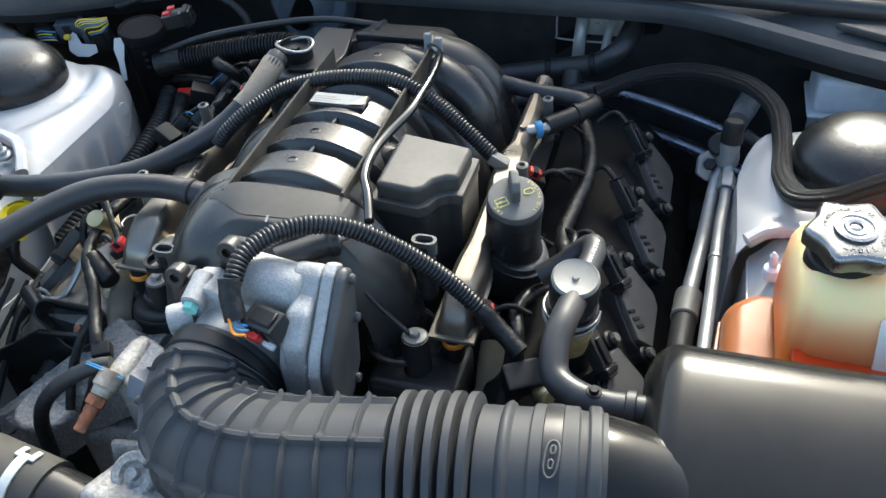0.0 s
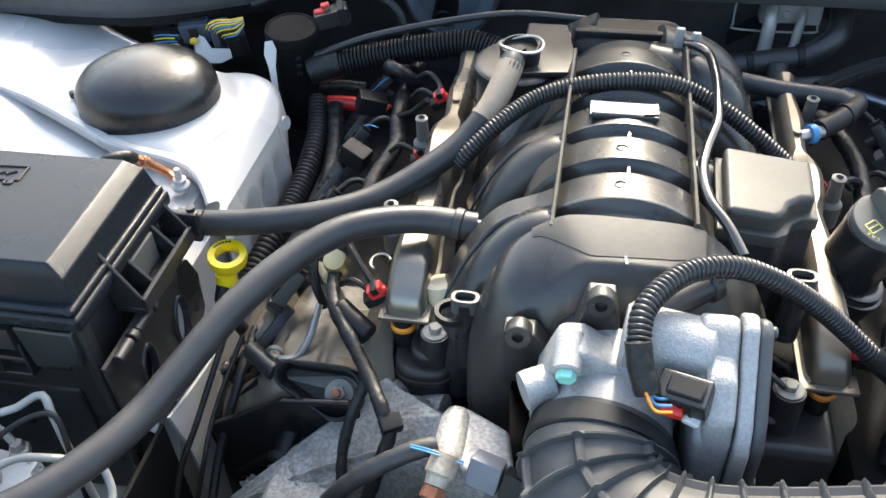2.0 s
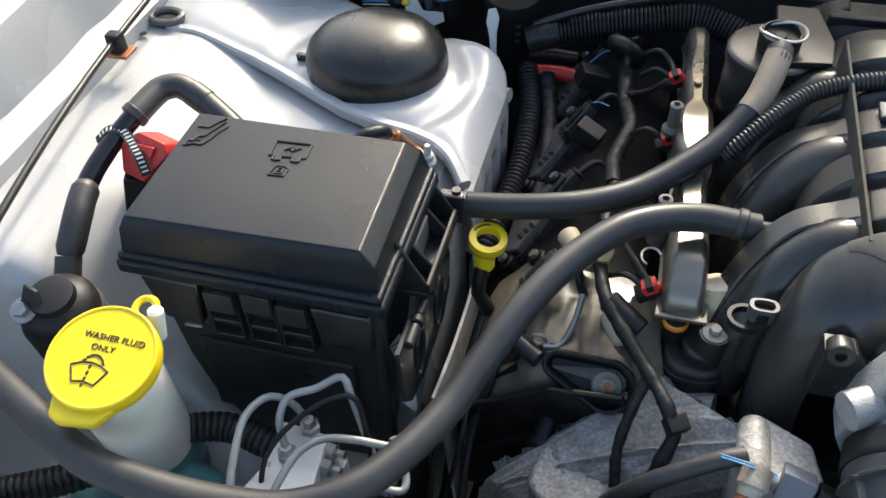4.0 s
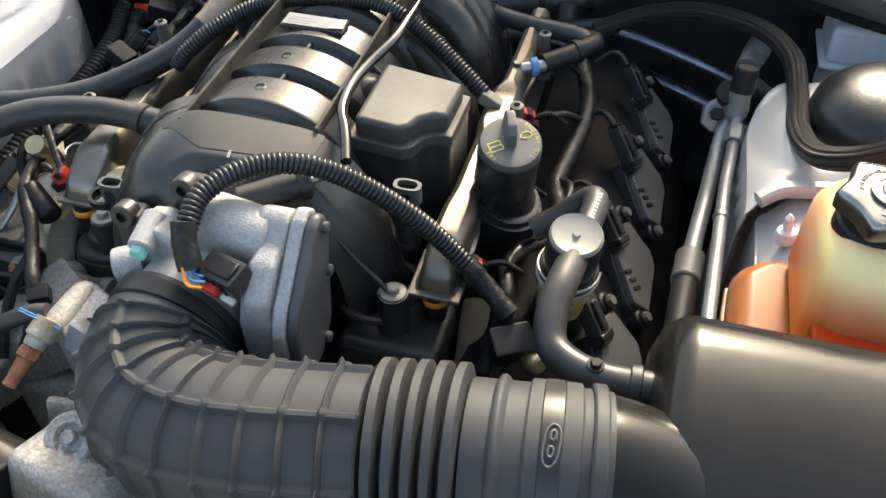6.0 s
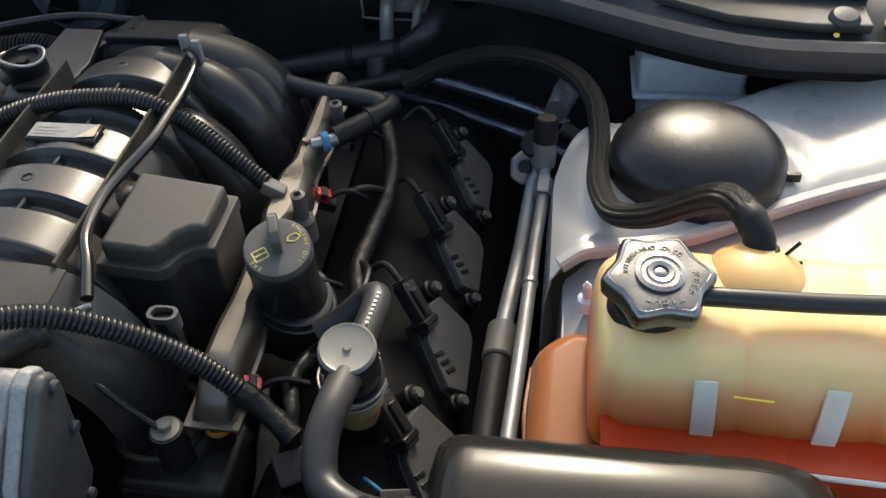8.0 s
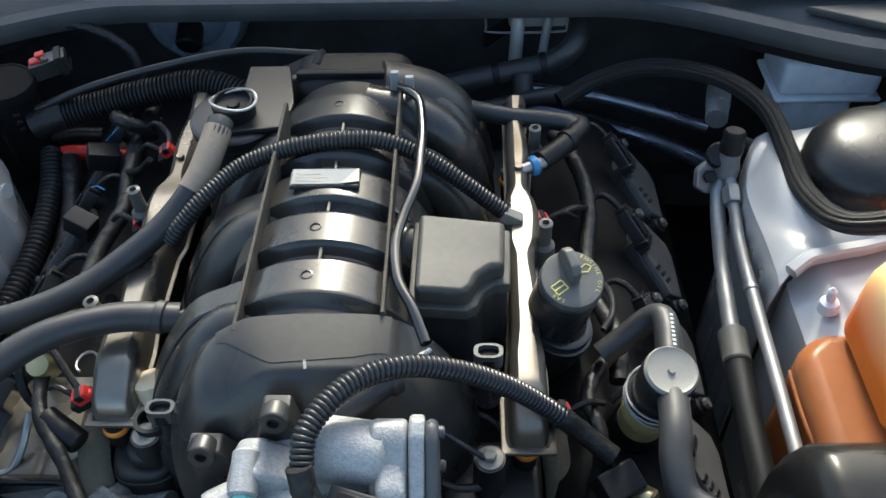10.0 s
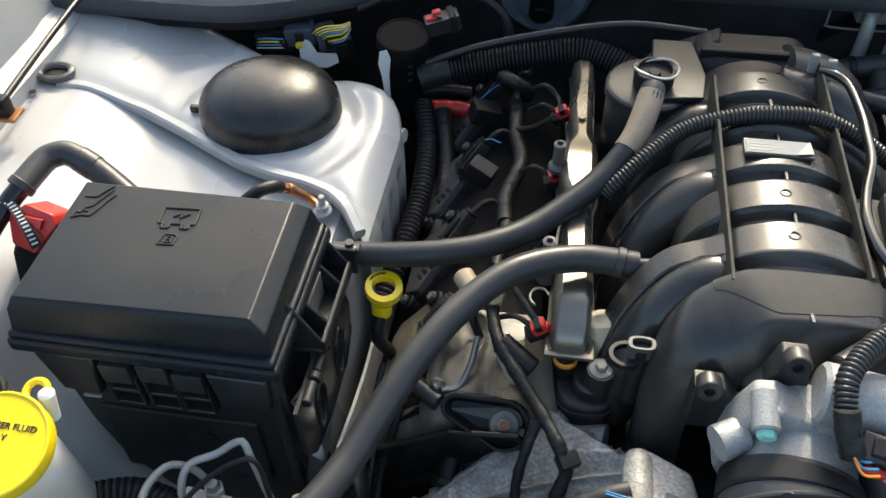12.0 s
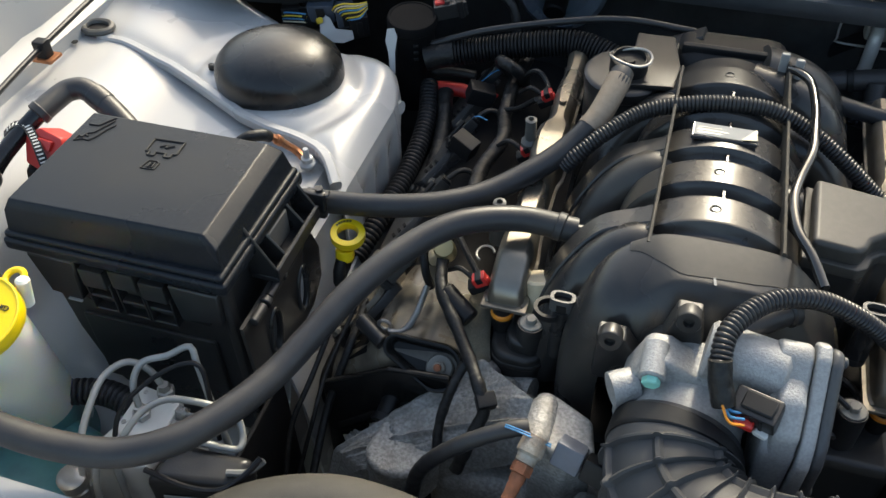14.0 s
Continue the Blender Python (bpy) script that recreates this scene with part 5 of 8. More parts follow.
part("front_flap", prism([(-0.430, 0.826), (-0.382, 0.826), (-0.384, 0.790), (-0.425, 0.784)], -0.420, -0.4065, 0.0015, 1, Matrix(((1, 0, 0, 0), (0, 0, -1, 0), (0, 1, 0, 0), (0, 0, 0, 1)))), BLACK, fuse)
part("slit", box(-0.545, -0.530, 0.4060, 0.4090, 0.7755, 0.7775, 0.0006, 1), TUBEGREY, fuse, "pale slit under the flap")
part("slit", box(-0.425, -0.405, 0.4155, 0.4185, 0.772, 0.776, 0.0006, 1), DARK, fuse)
part("front_panel", box(-0.545, -0.405, 0.414, 0.420, 0.655, 0.750, 0.003, 2), BLACK, fuse)
part("panel_hole", lathe([(0.0035, 0), (0.0035, 0.0005), (0.001, 0.0006)], (-0.452, 0.4138, 0.725), (0, -1, 0), 14), DARK, fuse)
part("corner_rib", box(-0.386, -0.376, 0.412, 0.424, 0.64, 0.835, 0.003, 2), BLACK, fuse)
# open bracket cell on the engine side
cell = lambda y, z0, z1: part("bracket_wall", prism([(-0.380, z0), (-0.352, z0), (-0.352, z0 + 0.008), (-0.380, z1)], -y - 0.003, -y, 0.0008, 1, yz), BLACK, fuse)
cell(0.458, 0.806, 0.866), cell(0.478, 0.806, 0.852), cell(0.520, 0.806, 0.852), cell(0.545, 0.806, 0.858)
part("bracket_wall", box(-0.355, -0.351, 0.458, 0.548, 0.804, 0.817, 0.001, 1), BLACK, fuse)
part("bracket_floor", box(-0.380, -0.352, 0.458, 0.548, 0.800, 0.806, 0.001, 1), BLACK, fuse)
part("inner_panel", box(-0.378, -0.368, 0.482, 0.518, 0.806, 0.834, 0.001, 1), GREYPLASTIC, fuse)

clip = thing("hose_clip", (-0.357, 0.563, 0.80), "black plastic clip holding the thick hose", "clip")
part("bracket", box(-0.372, -0.348, 0.552, 0.560, 0.795, 0.825, 0.002), BLACK, clip)
part("eye", lathe([(0.0020, 0), (0.0040, 0.0), (0.0040, 0.003), (0.0020, 0.003)], (-0.355, 0.560, 0.8245), (0, 0, 1), 16), BLACK, clip)
part("tongue", box(-0.370, -0.346, 0.556, 0.566, 0.818, 0.8215, 0.001, 1), BLACK, clip)
lab = axis_pose((-0.373, 0.438, 0.752), (0.50, -0.72, 0.48), 20)
part("side_label", prism([(-0.008, -0.016), (0.007, -0.012), (0.008, 0.014), (-0.005, 0.010)], 0, 0.0006, 0, 1, lab), WHITE, fuse, "white printed sticker")
for k in range(6):
    part("print_bar", box(-0.004, 0.005, -0.010 + 0.0036 * k, -0.0088 + 0.0036 * k, 0.0007, 0.0010, 0, 1, lab), INK, fuse)

shield = thing("splash_shield", (-0.345, 0.47, 0.60), "black plastic bracket and shield beside the fuse box", "shield")


def slotted_plate(outline, slots, x0, x1):
    """An upright plate, given as (y, z), with oval slots cut through it."""
    bm = bmesh.new()
    for loop in [outline] + slots:
        vs = [bm.verts.new((x0, y, z)) for y, z in loop]
        for a, b in zip(vs, vs[1:] + vs[:1]):
            bm.edges.new((a, b))
    bmesh.ops.triangle_fill(bm, use_beauty=True, edges=list(bm.edges))
    bm.verts.ensure_lookup_table()
    top = bmesh.ops.extrude_face_region(bm, geom=list(bm.faces))
    for v in top["geom"]:
        if isinstance(v, bmesh.types.BMVert):
            v.co.x = x1
    bmesh.ops.recalc_face_normals(bm, faces=bm.faces)
    return bm


SLOTS = ((0.5055, 0.744), (0.446, 0.747))
oval = lambda c, a, b: [(c[0] + a * math.cos(t) + 0.004 * math.sin(t), c[1] + b * math.sin(t)) for t in np.linspace(0, 2 * math.pi, 25)[:-1]]
part("plate", slotted_plate([(0.400, 0.800), (0.515, 0.800), (0.540, 0.785), (0.550, 0.760), (0.546, 0.722), (0.520, 0.704), (0.463, 0.702), (0.420, 0.713), (0.403, 0.735)], [oval(c, 0.0085, 0.022) for c in SLOTS], -0.363, -0.3595), BLACK, shield)
for c in SLOTS:
    part("slot_rim", sweep(bmesh.new(), [Vector((-0.359, y, z)) for y, z in oval(c, 0.0105, 0.0245) + [oval(c, 0.0105, 0.0245)[0]]], lambda i, q: circle(0.0022, 8)), BLACK, shield)
part("lower_plate", prism([(0.25, 0.70), (0.25, 0.46), (0.43, 0.46), (0.43, 0.70), (0.37, 0.70)], 0.353, 0.357, 0.0015, 1, Matrix(((0, 0, -1, 0), (1, 0, 0, 0), (0, 1, 0, 0), (0, 0, 0, 1)))), DARK, shield)
for y0, y1, r in ((0.412, 0.432, 0.0048), (0.434, 0.441, 0.0062), (0.443, 0.466, 0.0040), (0.468, 0.474, 0.0055), (0.476, 0.512, 0.0036)):
    part("hinge_rod", rod((-0.3565, y0, 0.797), (-0.3565, y1, 0.797), r, 14), BLACK, shield)
part("tag", prism([(0, 0), (0.014, 0.004), (0.010, -0.02)], 0, 0.0008, 0, 1, axis_pose((-0.372, 0.425, 0.70), (0.5, -0.75, 0.45), 10)), WHITE, shield, "scrap of pale sticker")

# ground strap
strap = thing("ground_strap", (-0.40, 0.626, 0.787), "copper ground cable lug on a white painted stud", "ground cable")
part("cable", tube([(-0.490, 0.580, 0.800), (-0.4528, 0.5980, 0.8355), (-0.4382, 0.6120, 0.8354), (-0.4345, 0.619, 0.829)], 0.0062, 22, 12, None, 0.06), TAPE, strap, "taped black cable end")
part("lug", tube([(-0.4345, 0.619, 0.829), (-0.430, 0.621, 0.827), (-0.422, 0.629, 0.814), (-0.415, 0.635, 0.803), (-0.404, 0.630, 0.798)], 0.0042, 24, 8), COPPER, strap, "bare copper lug")
part("crimp", lathe([(0.0046, -0.004), (0.0056, -0.003), (0.0056, 0.003), (0.0046, 0.004)], (-0.427, 0.6235, 0.823), (0.4, 0.45, -0.75), 12), COPPER, strap, "copper crimp")
part("nut", lathe([(0.0085, 0), (0.0088, 0.004), (0.006, 0.006), (0.006, 0.011), (0.0035, 0.012), (0.0032, 0.022), (0.0025, 0.023)], (-0.400, 0.627, 0.794), (0.05, -0.1, 1), 16), PAINT, strap, "white painted stud and nut")

# battery cable with boots and red terminal cover
cable = thing("battery_cable", (-0.64, 0.50, 0.80), "thick black battery cable with rubber boots", "cable")
C = [(-0.545, 0.560, 0.850), (-0.575, 0.575, 0.862), (-0.594, 0.582, 0.870), (-0.612, 0.586, 0.876), (-0.622, 0.582, 0.877), (-0.629, 0.573, 0.876), (-0.6345, 0.543, 0.873), (-0.645, 0.521, 0.862), (-0.651, 0.496, 0.852), (-0.653, 0.480, 0.845), (-0.6495, 0.462, 0.841), (-0.646, 0.445, 0.835), (-0.645, 0.421, 0.818), (-0.641, 0.402, 0.800), (-0.636, 0.385, 0.78)]
part("boot", tube(C[0:7], 0.0112, 50, 18), RUBBER, cable, "moulded rubber elbow boot")
part("boot_lip", lathe([(0.0108, -0.004), (0.0120, -0.003), (0.0120, 0.003), (0.0098, 0.004)], C[6], (-0.42, -0.87, -0.35), 22), RUBBER, cable)
part("boot_band", lathe([(0.0114, -0.009), (0.0120, -0.008), (0.0120, 0.008), (0.0114, 0.009)], (-0.594, 0.582, 0.870), (0.88, -0.26, -0.36), 22), RUBBER, cable)
part("sheath", tube(C[6:10], 0.0088, 30, 16), material("glossy_sheath", (0.012, 0.012, 0.013), 0.16, stain=(0.02, 0.02, 0.02), stain_amount=0.3, bump=0.03), cable, "glossy black cable insulation")
part("boot", sweep(bmesh.new(), spline(C[9:13], 30), lambda i, s: circle(0.0116 * (1 - 0.10 * max(0, 3 - i)) if i < 3 else 0.0116 * (1 - 0.07 * max(0, i - 26)), 20)), RUBBER, cable, "soft rubber boot")
part("sheath", tube(C[12:], 0.0105, 20, 14), RUBBER, cable)
cover = thing("terminal_cover", (-0.628, 0.525, 0.80), "red plastic battery terminal cover", "terminal cover")
part("cover", prism([(-0.025, 0.008), (-0.008, 0.020), (0.019, 0.016), (0.024, 0.006), (0.004, -0.022), (-0.019, -0.018)], -0.022, 0.006, 0.003, 2, pose(-0.615, 0.516, 0.852, 55, 0, -8)), RED, cover)
part("step", prism([(-0.010, 0.004), (0.010, 0.004), (0.008, -0.006), (-0.008, -0.006)], 0.0, 0.008, 0.0015, 2, pose(-0.612, 0.518, 0.858, 55, 0, -8)), RED, cover)
part("base", box(-0.024, 0.024, -0.020, 0.020, -0.05, -0.006, 0.003, 2, pose(-0.617, 0.525, 0.838, 0, 12, 20)), DARK, cover)
TIE = [(-0.659, 0.515, 0.862), (-0.650, 0.522, 0.870), (-0.638, 0.524, 0.870), (-0.626, 0.516, 0.866), (-0.614, 0.505, 0.860), (-0.606, 0.497, 0.848)]
part("printed_strap", sweep(bmesh.new(), spline(TIE, 30), lambda i, s: [(-0.0042, -0.0008), (0.0042, -0.0008), (0.0042, 0.0008), (-0.0042, 0.0008)]), TAPE, cover, "black printed strap")
tie_path = spline(TIE, 40)
for k in range(3, 38, 2):
    d = (tie_path[k + 1] - tie_path[k - 1]).normalized()
    side = d.cross(Vector((0, 0, 1))).normalized()
    n = side.cross(d)
    m = Matrix((side, d, n)).transposed().to_4x4()
    m.translation = tie_path[k] + n * 0.0010
    part("print_bar", box(-0.0026, 0.0026, -0.0007, 0.0007, -0.0004, 0.0002, 0, 1, m), WHITE, cover)

# washer cap details
wm = axis_pose(wc, wax)
cm2 = wm @ Matrix.Rotation(radians(-12), 4, "Z")
text_part("lettering", "WASHER FLUID", cm2 @ pose(0.004, 0.0135, 0.0020), 0.0064, INK, wcap, "dark raised lettering")
text_part("lettering", "ONLY", cm2 @ pose(-0.001, 0.0055, 0.0020), 0.0064, INK, wcap)
icon(wcap, cm2 @ pose(-0.004, -0.0145, 0.0022), [[(-0.0135, 0.005), (-0.008, -0.006), (0.0, -0.0045), (0.008, -0.006), (0.0135, 0.005)], [(-0.0135, 0.005), (-0.007, 0.008), (0.0, 0.009), (0.007, 0.008), (0.0135, 0.005)]], 0.0006, INK)
for k in range(7):
    a = radians(40 + 100 * k / 6)
    part("icon_line", box(-0.0013, 0.0013, -0.0007, 0.0007, 0.0018, 0.0026, 0, 1, cm2 @ pose(-0.003 + 0.009 * math.cos(a), -0.0135 + 0.0135 * math.sin(a), 0, 0, 0, math.degrees(a) + 90)), INK, wcap)
for k in range(4):
    part("icon_line", box(-0.0007, 0.0007, -0.0013, 0.0013, 0.0018, 0.0026, 0, 1, cm2 @ pose(-0.004, -0.0220 + 0.0045 * k, 0)), INK, wcap)
part("pull_tab", prism([(-0.024, 0.010), (-0.020, -0.006), (-0.012, -0.010), (0.012, -0.006), (0.022, 0.008)], -0.012, -0.002, 0.003, 3, wm @ pose(-0.008, -0.038, 0.0, 0, 0, -14)), YELLOW, wcap)
part("rim", sweep(bmesh.new(), [wm @ Vector((0.0366 * math.cos(t), 0.0366 * math.sin(t), 0.0012)) for t in np.linspace(0, 2 * math.pi, 61)], lambda i, s: circle(0.0016, 8)), YELLOW, wcap)
bm = bmesh.new()
sweep(bm, [wm @ Vector((0.021 + 0.0075 * math.cos(t), 0.038 + 0.008 * math.sin(t), -0.002)) for t in np.linspace(-0.6, 3.8, 16)], lambda i, s: circle(0.0028, 8))
part("hinge_loop", bm, YELLOW, wcap)
part("peg", rod((-0.519, 0.348, 0.838), (-0.516, 0.352, 0.866), 0.0058, 12, None, 0.002), MILKY, washer)
part("tank_body", prism([(-0.62, 0.24), (-0.505, 0.235), (-0.490, 0.29), (-0.50, 0.345), (-0.57, 0.36), (-0.63, 0.34)], 0.585, 0.672, 0.015, 3), TEAL, washer, "teal washer fluid seen through the tank")
hose("corrugated_hose", corrugated([(-0.66, 0.270, 0.695), (-0.60, 0.300, 0.70), (-0.56, 0.345, 0.70), (-0.51, 0.366, 0.70), (-0.465, 0.360, 0.70), (-0.43, 0.36, 0.70)], 0.013, 0.006), CORRUGATED, "black corrugated hose behind the washer bottle")

# hydraulic block of the anti-lock brakes
absu = thing("abs_unit", (-0.40, 0.31, 0.62), "aluminium brake hydraulic block with bent grey pipes", "abs unit")
part("block", prism([(-0.462, 0.268), (-0.445, 0.314), (-0.445, 0.357), (-0.404, 0.353), (-0.402, 0.322), (-0.398, 0.285)], 0.64, 0.748, 0.003, 2), MACHINED, absu, "machined aluminium block")
part("side_step", prism([(-0.405, 0.350), (-0.388, 0.345), (-0.388, 0.322), (-0.403, 0.322)], 0.64, 0.734, 0.002, 2), MACHINED, absu)
for q in ((-0.404, 0.343, 0.742), (-0.403, 0.330, 0.740)):
    part("fitting", lathe([(0.0062, 0.0), (0.0066, 0.001), (0.0066, 0.008), (0.0052, 0.009), (0.0036, 0.010), (0.0036, 0.016)], q, (0.95, -0.12, 0.08), 6), STEEL, absu, "steel hex fitting")
part("knurled_fitting", lathe([(0.0105, -0.05), (0.0105, -0.012), (0.0122, -0.011), (0.0122, -0.004), (0.0108, -0.003), (0.0108, 0.001), (0.0122, 0.002), (0.0122, 0.010), (0.0095, 0.012), (0.004, 0.0125)], (-0.456, 0.264, 0.732), (0, -0.1, 1), 24), STEEL, absu, "steel pipe coupling")
for q in ((-0.438, 0.350, 0.7478), (-0.410, 0.348, 0.7478), (-0.440, 0.318, 0.7478)):
    part("screw", lathe([(0.0022, 0.0), (0.0022, 0.0008), (0.0012, 0.0010)], q, (0, 0, 1), 10), STEEL, absu)
part("motor", prism([(-0.400, 0.276), (-0.326, 0.290), (-0.320, 0.322), (-0.394, 0.318)], 0.62, 0.742, 0.009, 4), BLACK, absu, "black pump motor housing")
part("lead", tube([(-0.400, 0.284, 0.745), (-0.362, 0.280, 0.744), (-0.334, 0.284, 0.745), (-0.318, 0.296, 0.752), (-0.308, 0.312, 0.76)], 0.0026, 30, 8), CORRUGATED, absu)
part("stub", tube([(-0.335, 0.300, 0.745), (-0.318, 0.305, 0.746), (-0.308, 0.315, 0.752)], 0.0030, 14, 8), TUBEGREY, absu)
lm = pose(-0.3655, 0.2815, 0.711, 90, 0, 11)
part("label", box(-0.0200, 0.0200, -0.0125, 0.0125, 0, 0.0007, 0.0, 1, lm), WHITE, absu, "white bar-code label")
for k in range(16):
    part("print_bar", box(-0.016 + 0.0020 * k, -0.0152 + 0.0020 * k + 0.0005 * (k % 3), -0.009, -0.002, 0.0008, 0.0011, 0, 1, lm), INK, absu)
for x0, x1 in ((-0.016, -0.010), (-0.006, 0.001), (0.005, 0.012)):
    part("print_bar", box(x0, x1, 0.002, 0.007, 0.0008, 0.0011, 0, 1, lm), INK, absu)
PIPES = ([(-0.447, 0.258, 0.66), (-0.447, 0.265, 0.735), (-0.450, 0.282, 0.768), (-0.455, 0.307, 0.779), (-0.457, 0.332, 0.785), (-0.448, 0.352, 0.784), (-0.432, 0.356, 0.776), (-0.422, 0.355, 0.758)],
         [(-0.425, 0.284, 0.755), (-0.418, 0.297, 0.771), (-0.411, 0.316, 0.778), (-0.397, 0.330, 0.780), (-0.375, 0.337, 0.776), (-0.352, 0.342, 0.768)],
         [(-0.428, 0.328, 0.758), (-0.434, 0.338, 0.778), (-0.430, 0.352, 0.790), (-0.412, 0.362, 0.793), (-0.395, 0.372, 0.799), (-0.386, 0.364, 0.788), (-0.372, 0.350, 0.755), (-0.360, 0.340, 0.715)],
         [(-0.432, 0.252, 0.66), (-0.433, 0.262, 0.735), (-0.432, 0.274, 0.759), (-0.424, 0.280, 0.758), (-0.421, 0.276, 0.735), (-0.420, 0.27, 0.68)],
         [(-0.372, 0.318, 0.748), (-0.350, 0.322, 0.742), (-0.338, 0.326, 0.740), (-0.340, 0.338, 0.745), (-0.352, 0.352, 0.765)])
for p in PIPES:
    part("pipe", tube(p, 0.0030, 44, 12), TUBEGREY, absu, "bent grey steel brake pipe")
part("lead", tube([(-0.440, 0.290, 0.72), (-0.437, 0.315, 0.765), (-0.415, 0.345, 0.785), (-0.385, 0.362, 0.792), (-0.372, 0.350, 0.765), (-0.368, 0.34, 0.72)], 0.0022, 40, 8), DARK, absu)
for q in ((-0.428, 0.328, 0.747), (-0.420, 0.354, 0.747)):
    part("fitting", lathe([(0.0078, 0), (0.0080, 0.001), (0.0080, 0.007), (0.0060, 0.008), (0.0046, 0.014)], q, (0, 0, 1), 6), STEEL, absu, "steel hex fitting")

# rod and clip along the wing, grommet, plugs
rodth = thing("release_cable", (-0.735, 0.70, 0.845), "thin black bonnet release cable along the fender", "cable")
part("cable", tube([(-0.690, 0.20, 0.80), (-0.700, 0.38, 0.836), (-0.718, 0.527, 0.850), (-0.736, 0.67, 0.853), (-0.750, 0.855, 0.854), (-0.758, 1.0, 0.850)], 0.0036, 60, 10), CORRUGATED, rodth)
part("clip", box(-0.744, -0.728, 0.668, 0.682, 0.835, 0.862, 0.003), DARK, rodth, "black plastic retaining clip")
part("clip_foot", box(-0.752, -0.722, 0.664, 0.686, 0.838, 0.842, 0.001), COPPER, rodth, "rusty clip foot")
gr = thing("grommet", (-0.741, 0.776, 0.818), "oval black rubber grommet in the white panel", "grommet")
bm = bmesh.new()
sweep(bm, [Vector((-0.741 + 0.018 * math.cos(t), 0.776 + 0.014 * math.sin(t), 0.8215)) for t in np.linspace(0, 2 * math.pi, 33)], lambda i, s: circle(0.0042, 8))
part("ring", bm, GREYPLASTIC, gr)
part("plug", lathe([(0.013, 0), (0.013, 0.0008), (0.002, 0.001)], (-0.741, 0.776, 0.8195), (0, 0, 1), 24), DARK, gr)
for q in ((-0.752, 0.742, 0.8185), (-0.735, 0.85, 0.8235)):
    solid("panel_hole_plug", lathe([(0.004, 0), (0.004, 0.0006), (0.001, 0.0008)], q, (0, 0, 1), 14), DARK, "small dark plug in the white panel", "plug", "panel plugs")
stud = thing("tower_stud", (-0.352, 0.79, 0.76), "white painted stud on the strut tower wall", "stud")
part("stud", lathe([(0.006, 0), (0.006, 0.008), (0.008, 0.009), (0.008, 0.014)], (-0.366, 0.786, 0.768), (1, -0.2, 0.1), 14), PAINT, stud)

# yellow dipstick
dip = thing("oil_dipstick", (-0.318, 0.553, 0.60), "yellow ring handle of the oil dipstick", "dipstick")
dm = axis_pose((-0.324, 0.546, 0.787), (0.10, -0.12, 0.985))
bm = bmesh.new()
sweep(bm, [dm @ Vector((0.0135 * math.cos(t), 0.0135 * math.sin(t), 0)) for t in np.linspace(0, 2 * math.pi, 37)], lambda i, s: [(-0.0030, -0.0045), (0.0030, -0.0045), (0.0036, 0.0), (0.0030, 0.0045), (-0.0030, 0.0045), (-0.0036, 0)])
part("ring", bm, YELLOW, dip)
dc, du = Vector((-0.324, 0.546, 0.787)), Vector((0.08, 0.62, 0.78)).normalized()
part("collar", lathe([(0.0065, 0.0), (0.0092, 0.002), (0.0092, 0.011), (0.0075, 0.014)], dc - du * 0.0125, (0.02, -0.25, -0.97), 20), YELLOW, dip)
part("tube", tube([dc - du * 0.025, dc - du * 0.04 - Vector((0, 0, 0.01)), (-0.318, 0.535, 0.70), (-0.305, 0.565, 0.55)], 0.006, 20, 12), DARK, dip)
for k in range(6):
    a = radians(60 + 12 * k)
    part("print_bar", box(-0.0009, 0.0009, -0.0011, 0.0011, 0.0046, 0.0050, 0, 1, dm @ pose(0.0135 * math.cos(a), 0.0135 * math.sin(a), 0, 0, 0, math.degrees(a))), INK, dip)

# cables down the wing side
for pts, rr in (([(-0.318, 0.50, 0.74), (-0.327, 0.44, 0.70), (-0.338, 0.40, 0.66), (-0.335, 0.36, 0.60)], 0.0028), ([(-0.305, 0.505, 0.735), (-0.316, 0.45, 0.70), (-0.318, 0.41, 0.67), (-0.330, 0.37, 0.60)], 0.0022), ([(-0.300, 0.52, 0.73), (-0.300, 0.47, 0.715), (-0.312, 0.43, 0.665), (-0.310, 0.37, 0.62)], 0.0042)):
    hose("thin_cable", tube(pts, rr, 24, 8, None, 0.04), TAPE, "thin black cable beside the fuse box", "cable", "thin cables")
hose("conduit", corrugated([(-0.345, 0.60, 0.70), (-0.335, 0.66, 0.715), (-0.330, 0.74, 0.72), (-0.335, 0.82, 0.73), (-0.35, 0.88, 0.74)], 0.012, 0.006), DARK, "black corrugated conduit along the strut tower", "conduit", "corrugated conduits")
hose("harness", tube([(-0.315, 0.62, 0.68), (-0.305, 0.70, 0.70), (-0.31, 0.80, 0.72), (-0.325, 0.87, 0.74)], 0.010, 30, 10, None, 0.06), TAPE, "taped wiring harness along the strut tower", "wiring harness", "wiring harnesses")

# rear left: vent canister, connectors, hoses
can = thing("purge_canister", (-0.372, 0.888, 0.70), "black plastic cylinder with electric plug on top", "canister")
cdir = Vector((0.05, -0.1, 1)).normalized()
ctop = Vector((-0.372, 0.888, 0.829))
part("body", lathe([(0.024, -0.13), (0.0255, -0.06), (0.0275, -0.052), (0.0275, -0.014), (0.0305, -0.011), (0.0310, -0.003), (0.0295, 0.001), (0.0270, 0.0015), (0.0262, 0.0005), (0.01, 0.0012)], ctop, cdir, 36), VALVE, can)
for k in range(3):
    part("rib", box(-0.003, 0.003, -0.0300, -0.0270, -0.045 + 0.010 * k, -0.041 + 0.010 * k, 0.0006, 1, axis_pose(ctop, cdir)), DARK, can)
